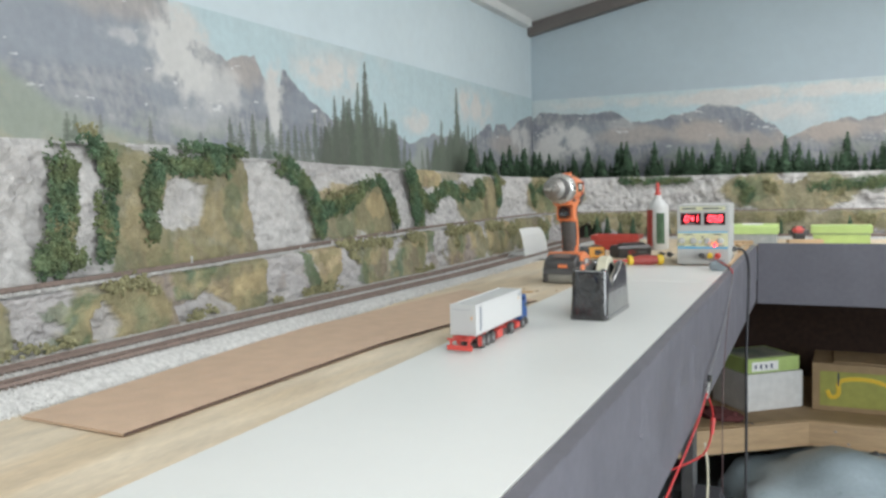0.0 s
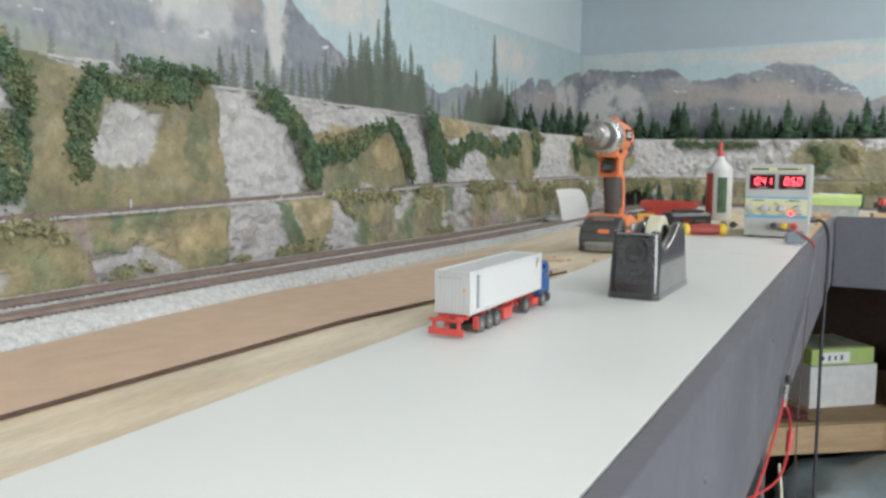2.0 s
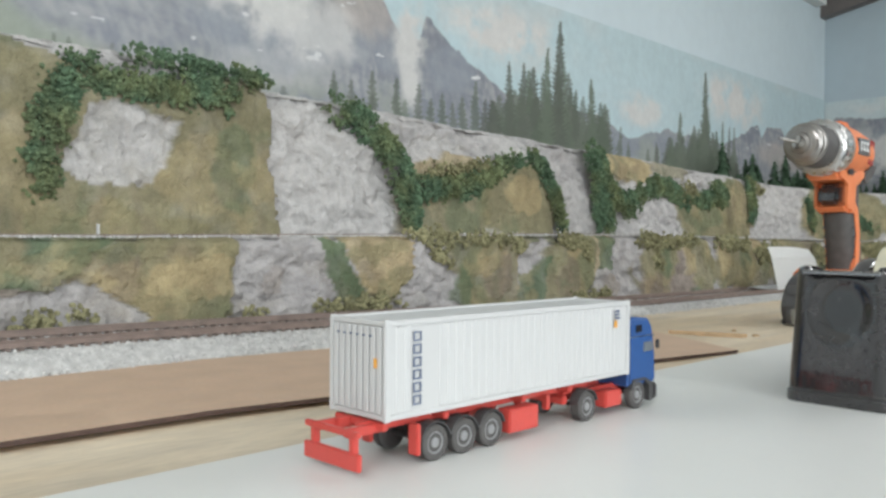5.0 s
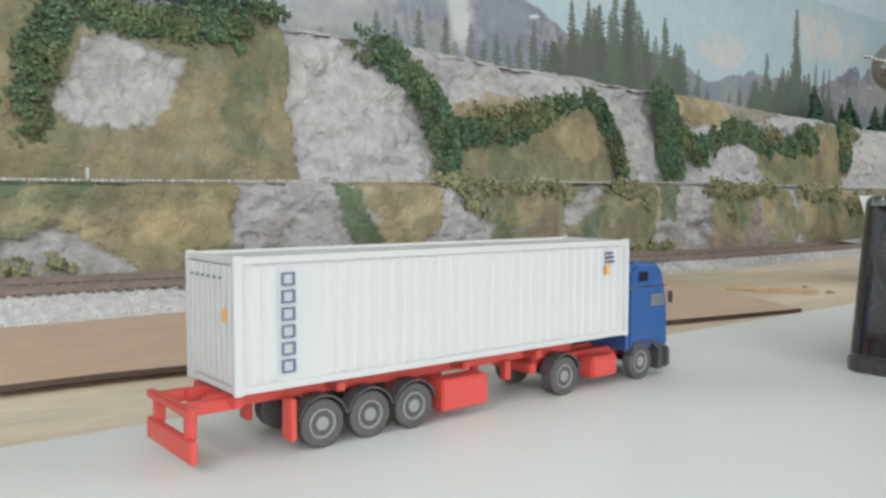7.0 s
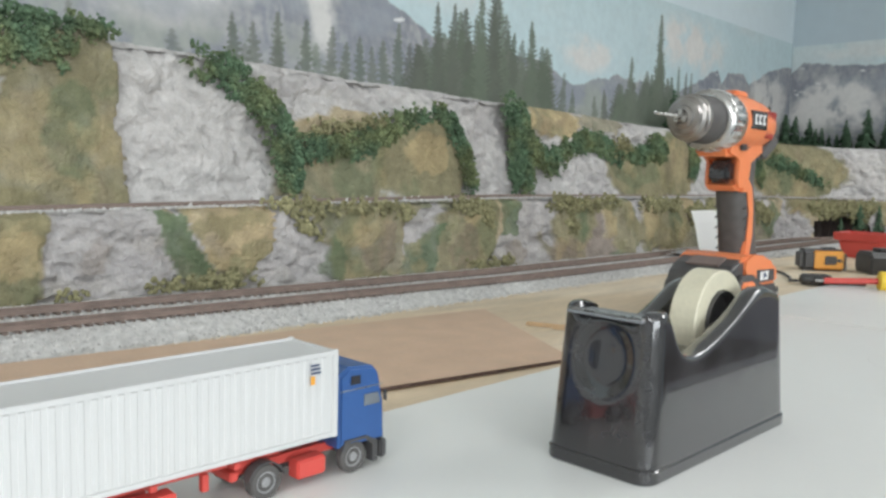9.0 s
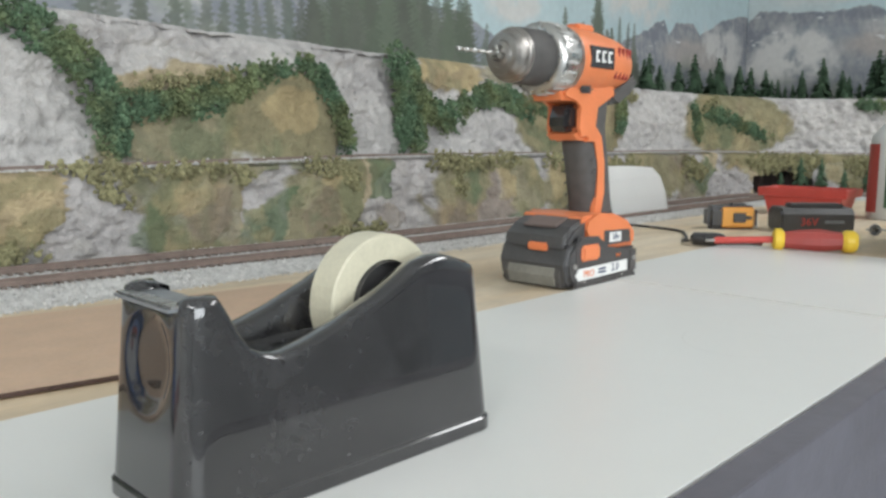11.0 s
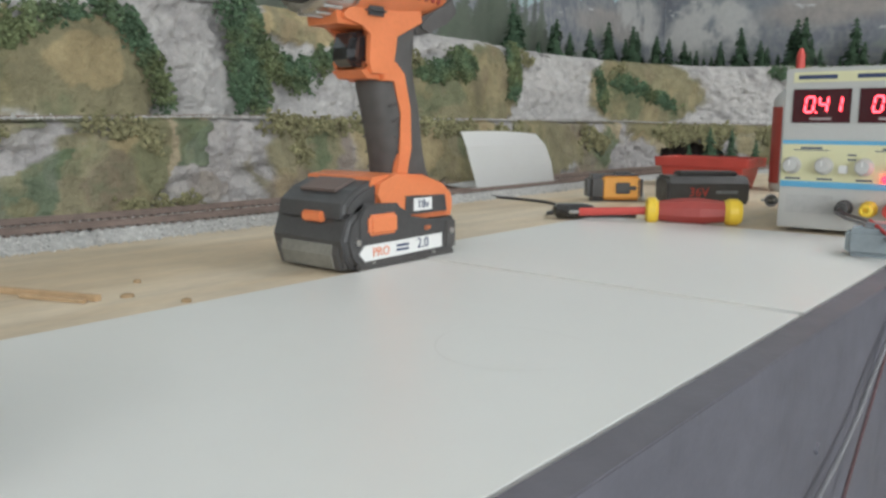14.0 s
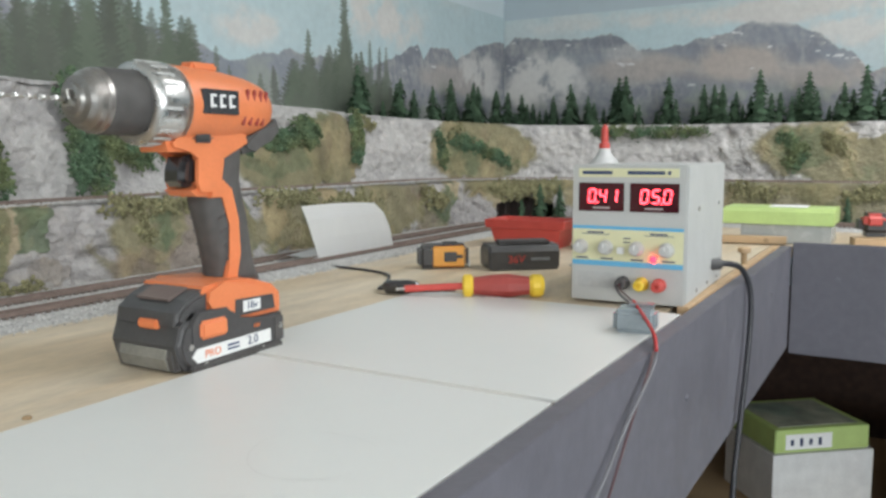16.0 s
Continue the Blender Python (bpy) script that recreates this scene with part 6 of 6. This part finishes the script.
bp = thing("battery_pack", pose(-0.372, 2.325, DECK, 0, 0, 40), "black cordless tool battery pack on the deck", "battery pack")
part("body", prism(bmesh.new(), [(-0.028, 0.001), (-0.030, 0.026), (-0.022, 0.034), (0.022, 0.034), (0.030, 0.026), (0.028, 0.001)], -0.050, 0.050, bevel=0.003), M_black_plastic, bp)
part("slide_rail", box(bmesh.new(), (0.004, 0, 0.0365), (0.072, 0.030, 0.006), 0.002), M_rubber, bp)
part("clip", box(bmesh.new(), (0.050, 0, 0.026), (0.006, 0.030, 0.016), 0.002, pose(0, 0, 0, 0, 0, 0)), M_grey_plastic, bp)
words("volt_text", "36V", 0.015, Matrix.Translation((-0.012, -0.0300, 0.0150)) @ pose(0, 0, 0, 90, 0, 0), M_red_plastic, bp)
part("caption_bars", box(bmesh.new(), (0.022, -0.0300, 0.0155), (0.026, 0.0010, 0.004)), M_grey_plastic, bp)

# screwdriver: handle, insulated shaft, tester probe beside it
a, b = Vector((-0.325, 2.080, DECK)), Vector((-0.247, 2.125, DECK))
ang = math.degrees(math.atan2(b.y - a.y, b.x - a.x))
sd = thing("screwdriver", pose(a.x, a.y, DECK + 0.0135, 0, 0, ang), "red and yellow insulated screwdriver lying on the deck", "screwdriver")
mx = pose(0, 0, 0, 0, 90, 0)
part("handle", lathe(bmesh.new(), [(0.008, 0.0095), (0.016, 0.0105), (0.030, 0.0125), (0.048, 0.0135), (0.062, 0.0115), (0.076, 0.0100)], mx, 10), M_brick_red, sd, "dull red six-sided handle")
part("guard", lathe(bmesh.new(), [(-0.002, 0.0090), (0, 0.0130), (0.007, 0.0132), (0.010, 0.0100)], mx, 20), M_yellow, sd)
part("end_cap", lathe(bmesh.new(), [(0.072, 0.0105), (0.076, 0.0130), (0.084, 0.0128), (0.088, 0.0100), (0.089, 0.004)], mx, 20), M_yellow, sd)
part("shaft", cyl(bmesh.new(), (-0.066, 0, -0.003), (0.002, 0, 0), 0.0040, seg=14), M_red_plastic, sd)
part("tip", cyl(bmesh.new(), (-0.076, 0, -0.0035), (-0.064, 0, -0.003), 0.0016, seg=8), M_steel, sd)
pr = thing("probe_clip", pose(-0.398, 2.066, DECK, 0, 0, 24), "black test probe clip lying by the screwdriver", "probe")
part("barrel", lathe(bmesh.new(), [(-0.022, 0.004), (-0.018, 0.0080), (0.006, 0.0085), (0.016, 0.0070), (0.020, 0.004)], Matrix.Translation((0, 0, 0.0085)) @ mx, 14), M_gloss_black, pr)
part("tail", cyl(bmesh.new(), (0.018, 0, 0.0065), (0.060, 0.012, 0.005), 0.005, 0.003, 12), M_black_plastic, pr)

part("lead", tube(bmesh.new(), [(-0.020, 0.000, 0.006), (-0.034, 0.020, 0.0025), (-0.028, 0.056, 0.0020), (-0.034, 0.100, 0.0020), (-0.040, 0.1415, 0.0020), (-0.0864, 0.1797, 0.0020), (-0.1432, 0.2093, 0.0020), (-0.1686, 0.2655, 0.0020)], 0.0018), M_cable_black, pr)
clip = thing("spring_clip", pose(-0.278, 2.335, DECK, 0, 0, 20), "small dark metal spring clip lying on the deck", "clip")
for dx in (-0.011, 0.011):
    part("coil", lathe(bmesh.new(), [(-0.004, 0.004), (-0.004, 0.0075), (0.004, 0.0075), (0.004, 0.004), (-0.004, 0.004)], Matrix.Translation((dx, 0, 0.0076)) @ pose(0, 0, 0, 90, 0, 0), 16), M_grey_plastic, clip)
part("pin", cyl(bmesh.new(), (-0.022, 0.002, 0.0076), (0.024, 0.002, 0.0076), 0.0018, seg=10), M_steel, clip)

# folded paper leaning up from a flat flap
pap = thing("folded_paper", pose(0, 0, 0), "folded sheet of white paper propped up on the deck", "paper")
bm = bmesh.new()


def sheet(bm, rows, thick=0.0012):
    vs = [[bm.verts.new(p) for p in r] for r in rows]
    for r, q in zip(vs, vs[1:]):
        for i in range(len(r) - 1):
            bm.faces.new((r[i], r[i + 1], q[i + 1], q[i]))
    bmesh.ops.solidify(bm, geom=bm.faces[:], thickness=thick)
    return bm


def curved(p0, p1, bow, n=8):
    p0, p1, bow = Vector(p0), Vector(p1), Vector(bow)
    return [p0.lerp(p1, k / n) + bow * math.sin(math.pi * k / n) for k in range(n + 1)]


part("upright_leaf", sheet(bm, [curved((-0.640, 2.216, 1.003), (-0.632, 2.396, 1.005), (0.002, 0, 0)), curved((-0.641, 2.203, 1.035), (-0.634, 2.390, 1.036), (0.003, 0, 0.0005)), curved((-0.643, 2.193, 1.064), (-0.638, 2.378, 1.063), (0.003, 0, 0.001)), curved((-0.648, 2.188, 1.0835), (-0.645, 2.362, 1.0790), (0.002, 0, 0.0025))], 0.0045), M_paper, pap)
bm = bmesh.new()
part("flat_leaf", sheet(bm, [curved((-0.642, 2.214, 1.006), (-0.640, 2.36, 1.006), (0.002, 0, 0)), curved((-0.672, 2.185, 1.012), (-0.675, 2.36, 1.010), (0, 0, 0.003)), curved((-0.672, 2.150, 1.0085), (-0.720, 2.34, 1.0085), (0, 0, 0.002))]), M_paper, pap)

# ---- things on the end bench ----
lid = thing("lime_box", pose(-0.165, 2.80, DECK), "clear plastic box under a lime green card lid", "box")
part("tub", box(bmesh.new(), (0.075, 0.05, 0.017), (0.145, 0.10, 0.033), 0.002), make("cloudy clear plastic", (0.45, 0.47, 0.46), 0.25), lid)
bm = prism(bmesh.new(), [(-0.006, 0.034), (-0.002, 0.056), (0.014, 0.062), (0.100, 0.062), (0.106, 0.034)], -0.030, 0.152, bevel=0.001)
part("lid", bm, M_lime, lid, "lime green lid")
part("paper_label", box(bmesh.new(), (0.075, 0.05, 0.0630), (0.06, 0.05, 0.0012)), M_paper, lid)
lid2 = thing("lime_box", pose(0.085, 2.86, DECK), "long lime green card box on the end bench", "box")
part("carton", box(bmesh.new(), (0.08, 0.04, 0.016), (0.160, 0.08, 0.031), 0.001), M_lime, lid2)
part("lid", box(bmesh.new(), (0.08, 0.04, 0.044), (0.172, 0.088, 0.024), 0.002), M_lime, lid2)
part("dark_band", box(bmesh.new(), (0.08, -0.0006, 0.031), (0.158, 0.0012, 0.003)), M_print_dark, lid2)
hg = thing("hand_tool", pose(0.045, 2.85, DECK, 0, 0, 15), "red and black hand tool lying on a wood offcut", "tool")
part("offcut", box(bmesh.new(), (0.01, -0.03, 0.008), (0.10, 0.04, 0.016), 0.001), M_pine, hg)
part("body", box(bmesh.new(), (0, 0, 0.036), (0.055, 0.05, 0.040), 0.012, seg=3), M_black_plastic, hg)
part("red_cap", box(bmesh.new(), (-0.005, -0.012, 0.043), (0.034, 0.040, 0.026), 0.008, seg=3), M_red_plastic, hg)
oc = thing("wood_offcut", pose(-0.135, 2.765, 1.0, 0, 0, 6), "pale pine offcut on the corner of the bench", "wood scrap")
part("block", box(bmesh.new(), (0, 0.012, 0.006), (0.105, 0.024, 0.012), 0.001), M_pine, oc)
part("knot", cyl(bmesh.new(), (0.02, -0.0006, 0.006), (0.02, 0.002, 0.006), 0.004, seg=10), M_card, oc)
oc2 = thing("bench_clamp", pose(-0.10, 2.48, 1.0, 0, 0, 0), "small brass screw clamp on the bench edge", "clamp")
part("post", cyl(bmesh.new(), (0, 0, 0), (0, 0, 0.018), 0.004, seg=10), M_card, oc2)
part("knob", lathe(bmesh.new(), [(0.016, 0.004), (0.018, 0.009), (0.024, 0.009), (0.026, 0.005)], seg=14), M_pine, oc2)

# ---- cables ----
FXo = FX + 0.018
cab1 = thing("mains_cable", pose(0, 0, 0), "black mains cable hanging over the grey fascia", "cable")
part("cord", tube(bmesh.new(), [(-0.098, 2.28, 1.026), (-0.085, 2.295, 1.026), (FXo - 0.004, 2.325, 1.018), (FXo + 0.006, 2.338, 0.985), (FXo + 0.006, 2.325, 0.917), (FXo + 0.006, 2.285, 0.829), (FXo + 0.006, 2.25, 0.76), (FXo + 0.008, 2.236, 0.54), (FXo + 0.01, 2.19, 0.40), (FXo + 0.03, 2.16, 0.05), (FXo + 0.10, 2.12, 0.006)], 0.0035), M_cable_black, cab1, flat=False)
part("plug", cyl(bmesh.new(), (-0.104, 2.268, 1.026), (-0.094, 2.284, 1.026), 0.007, seg=14), M_black_plastic, cab1)
cab2 = thing("test_leads", pose(0, 0, 0), "red and black test leads hanging down the fascia", "cable")
P0 = Vector((-0.214, 2.117, DECK))
part("red_lead", tube(bmesh.new(), [P0 + Vector((0.058, -0.018, 0.025)), P0 + Vector((0.070, -0.045, 0.024)), (-0.112, 2.01, 1.024), (FXo - 0.004, 1.945, 1.012), (FXo + 0.003, 1.915, 0.998), (FXo + 0.004, 1.885, 0.982), (FXo + 0.004, 1.835, 0.945), (FXo + 0.004, 1.76, 0.88), (FXo + 0.005, 1.70, 0.80), (FXo + 0.006, 1.68, 0.70), (FXo + 0.01, 1.67, 0.40), (FXo + 0.04, 1.66, 0.006)], 0.0010), make("dull maroon lead", (0.10, 0.055, 0.058), 0.5), cab2, "thin dull maroon lead")
part("red_sleeve", tube(bmesh.new(), [(-0.112, 2.01, 1.0245), (FXo - 0.004, 1.945, 1.0125), (FXo + 0.003, 1.925, 1.003)], 0.0014), M_cable_red, cab2)
part("black_lead", tube(bmesh.new(), [P0 + Vector((0.056, -0.018, 0.023)), P0 + Vector((0.068, -0.045, 0.021)), (-0.114, 2.01, 1.021), (FXo - 0.004, 1.955, 1.008), (FXo + 0.004, 1.92, 0.995), (FXo + 0.005, 1.89, 0.984), (FXo + 0.004, 1.838, 0.962), (FXo + 0.004, 1.793, 0.935), (FXo + 0.004, 1.67, 0.905), (FXo + 0.004, 1.55, 0.885), (FXo + 0.004, 1.495, 0.874)], 0.0014), M_cable_grey, cab2)
for y, z, mt in ((1.495, 0.874, M_gloss_black), (1.478, 0.866, M_steel)):
    part("clip", cyl(bmesh.new(), (FXo + 0.005, y, z), (FXo + 0.005, y - 0.022, z - 0.022), 0.004, 0.0025, 10), mt, cab2)
cab3 = thing("track_feed_wires", pose(0, 0, 0), "thin red feed wires looped under the fascia", "cable")
part("red_wire", tube(bmesh.new(), [(FXo + 0.004, 1.458, 0.853), (FXo + 0.005, 1.40, 0.842), (FXo + 0.005, 1.235, 0.828), (FXo + 0.004, 1.072, 0.822), (FXo + 0.002, 0.95, 0.80), (FXo - 0.04, 0.85, 0.76)], 0.0016), M_cable_red, cab3)
part("red_wire", tube(bmesh.new(), [(FXo + 0.004, 1.458, 0.853), (FXo + 0.012, 1.475, 0.825), (FXo + 0.012, 1.48, 0.795), (FXo + 0.010, 1.44, 0.768), (FXo + 0.006, 1.36, 0.775), (FXo - 0.02, 1.25, 0.79)], 0.0016), M_cable_red, cab3)
part("red_connector", cyl(bmesh.new(), (FXo + 0.012, 1.482, 0.806), (FXo + 0.011, 1.472, 0.780), 0.0042, 0.0034, 12), M_red_plastic, cab3)
part("pale_wire", tube(bmesh.new(), [(FXo + 0.004, 1.44, 0.775), (FXo + 0.012, 1.42, 0.73), (FXo + 0.01, 1.40, 0.66), (FXo + 0.02, 1.39, 0.5), (FXo + 0.03, 1.39, 0.2), (FXo + 0.05, 1.39, 0.004)], 0.0018), M_tape, cab3)
for y, z in ((0.95, 0.93), (1.35, 0.95), (1.75, 0.94), (2.05, 0.93), (2.55, 0.95)):
    s = part("fascia_screw", cyl(bmesh.new(), (FXo - 0.0025, y, z), (FXo - 0.0005, y, z), 0.0032, 0.0026, 12), M_fascia)
    tagged(s, "painted-over screw head in the grey fascia", "screw", "fascia screws")
for x, z in ((0.0, 0.95), (0.10, 0.87), (0.35, 0.94)):
    s = part("fascia_screw", cyl(bmesh.new(), (x, FY + 0.001, z), (x, FY - 0.001, z), 0.0032, 0.0026, 12), M_fascia)
    tagged(s, "painted-over screw head in the grey fascia", "screw", "fascia screws")

# ---- under the bench ----
shelf = thing("under_shelf", pose(0, 0, 0), "pine-edged shelf under the layout bench", "shelf")
SZ = 0.372
part("board", box(bmesh.new(), (0.45, 3.42, SZ - 0.009), (2.2, 0.66, 0.018)), M_card, shelf)
part("front_rail", box(bmesh.new(), (0.85, 3.08, SZ - 0.045), (1.56, 0.020, 0.086), 0.001), M_pine, shelf)
part("side_rail", box(bmesh.new(), (-0.27, 0, SZ - 0.045), (0.54, 0.020, 0.0856), 0.001), M_pine, shelf, m=pose(0.075, 3.08, 0, 0, 0, 36))
part("leg", box(bmesh.new(), (1.25, 3.13, 0.165), (0.06, 0.06, 0.33)), M_pine, shelf)
for x in (0.16, 0.20):
    part("rail_screw", cyl(bmesh.new(), (x, 3.071, SZ - 0.03 - (x - 0.16)), (x, 3.068, SZ - 0.03 - (x - 0.16)), 0.004, seg=8), M_steel, shelf)
bm = bmesh.new()
low = [bm.verts.new((x, y, SZ - 0.018)) for x, y in ((0.070, 3.089), (-0.36, 2.79), (-0.64, 2.79), (-0.64, 3.089))]
top = [bm.verts.new((v.co.x, v.co.y, SZ)) for v in low]
bm.faces.new(low[::-1]), bm.faces.new(top)
for k in range(4):
    bm.faces.new((low[k], low[(k + 1) % 4], top[(k + 1) % 4], top[k]))
part("corner_board", bm, M_card, shelf)
pouch = thing("cloth_pouch", pose(-0.205, 3.00, SZ, 0, 0, -22), "crumpled dark red cloth pouch lying on the shelf", "pouch")
bm = bmesh.new()
bmesh.ops.create_icosphere(bm, subdivisions=4, radius=1.0)
for v in bm.verts:
    n = noise.noise(v.co * 2.6) * 0.20 + noise.noise(v.co * 7) * 0.07
    v.co = Vector((v.co.x * 0.080 * (1 + n), v.co.y * 0.045 * (1 + n), max((v.co.z + 0.5) * 0.022 * (1 + 2 * n), 0.0)))
part("cloth", bm, make("dark red cloth", (0.12, 0.035, 0.035), 0.9, vary=0.25, scale=60), pouch, flat=False)
part("drawstring", tube(bmesh.new(), [(0.075, 0, 0.010), (0.095, -0.01, 0.004), (0.105, 0.01, 0.003), (0.12, 0.0, 0.003)], 0.0018), M_cable_black, pouch)
wb = thing("white_carton", pose(-0.130, 3.10, SZ, 0, 0, 40), "white carton with a lime green printed lid on the shelf", "box")
part("carton", box(bmesh.new(), (0.12, 0.10, 0.068), (0.24, 0.20, 0.134), 0.001), make("white card", (0.74, 0.74, 0.73), 0.6), wb)
l2 = part("printed_lid", box(bmesh.new(), (0.118, 0.105, 0.163), (0.225, 0.20, 0.052), 0.002), M_lime, wb, "lime printed lid")
part("lid_picture", box(bmesh.new(), (0.118, 0.105, 0.1896), (0.190, 0.165, 0.0012)), make("faded picture print", (0.40, 0.42, 0.34), 0.5, vary=0.3, scale=25, second=(0.20, 0.26, 0.22)), l2)
part("lid_panel", box(bmesh.new(), (0.085, 0.0046, 0.161), (0.110, 0.0012, 0.034)), M_paper, l2)
for k in range(4):
    part("lid_bar", box(bmesh.new(), (0.045 + 0.022 * k, 0.0036, 0.160), (0.007, 0.0010, 0.013 + 0.004 * (k % 2))), M_print_dark, l2)
bc = thing("brown_carton", pose(0.085, 3.22, SZ, 0, 0, -2), "brown carton printed with a yellow curve on the shelf", "box")
part("carton", box(bmesh.new(), (0.20, 0.13, 0.085), (0.40, 0.24, 0.17), 0.002), M_card, bc)
part("flap", box(bmesh.new(), (0.24, 0.11, 0.176), (0.34, 0.20, 0.005), 0.001), M_card, bc)
part("print_field", box(bmesh.new(), (0.205, 0.0094, 0.080), (0.36, 0.0012, 0.125)), make("olive print", (0.36, 0.36, 0.09), 0.6, vary=0.1), bc)
bm = bmesh.new()
tube(bm, [(0.05, 0.008, 0.075), (0.06, 0.008, 0.045), (0.09, 0.008, 0.06), (0.08, 0.008, 0.115), (0.18, 0.008, 0.125), (0.27, 0.008, 0.095), (0.31, 0.008, 0.035)], 0.008)
for v in bm.verts:
    v.co.y = 0.0076 + (v.co.y - 0.008) * 0.08
part("yellow_curve", bm, M_yellow, bc)
part("print_bar", box(bmesh.new(), (0.085, 0.0074, 0.115), (0.005, 0.001, 0.045)), M_print_dark, bc)
bag = thing("tool_bag", pose(-0.10, 1.50, 0.42, 0, 0, 0), "black fabric tool case hung under the bench", "tool case")
part("shell", box(bmesh.new(), (0.02, 0, 0.11), (0.10, 0.30, 0.22), 0.02, pose(0, 0, 0, 28, 0, 0), seg=3), make("black fabric", (0.02, 0.02, 0.025), 0.8, bump=0.0008, bump_scale=600), bag)
bm = bmesh.new()
for k in range(5):
    box(bm, (0.0712, -0.04 + 0.022 * k, 0.14), (0.001, 0.014, 0.022), 0.0, pose(0, 0, 0, 28, 0, 0))
part("name_bars", bm, M_label_white, bag)
part("hook_strap", box(bmesh.new(), (0.0, 0.0, 0.27), (0.02, 0.05, 0.17), 0.002), M_black_plastic, bag)
sack = thing("floor_sack", pose(0.25, 2.95, 0.0), "pale blue-grey plastic sack lying on the floor under the shelf", "sack")
bm = bmesh.new()
bmesh.ops.create_icosphere(bm, subdivisions=4, radius=1.0)
for v in bm.verts:
    n = noise.noise(v.co * 2.2) * 0.16 + noise.noise(v.co * 6) * 0.05
    v.co = Vector((v.co.x * 0.45 * (1 + n), v.co.y * 0.36 * (1 + n), max((v.co.z + 0.55) * 0.20 * (1 + n), 0.0)))
part("sack", bm, make("pale blue plastic film", (0.38, 0.46, 0.50), 0.35, vary=0.1, scale=8, bump=0.004, bump_scale=30), sack, flat=False)
part("tie", cyl(bmesh.new(), (-0.02, 0, 0.29), (0.03, 0.02, 0.31), 0.012, seg=10), M_black_plastic, sack)
for y in (-1.2, 0.4):
    slab("bench_leg", (-0.16, y, 0.49), (0.07, 0.07, 0.98), M_pine, "rough pine bench leg", "leg")
# dark boards added below the decks; their colour stands in for shade
slab("shade_board", (-0.62, 1.0, 0.39), (0.018, 5.0, 0.76), M_dark_edge, "added dark board standing in for shade under the bench", "panel")
slab("shade_board", (0.55, 3.80, 0.39), (2.3, 0.018, 0.76), M_dark_edge, "added dark board standing in for shade under the end bench", "panel")
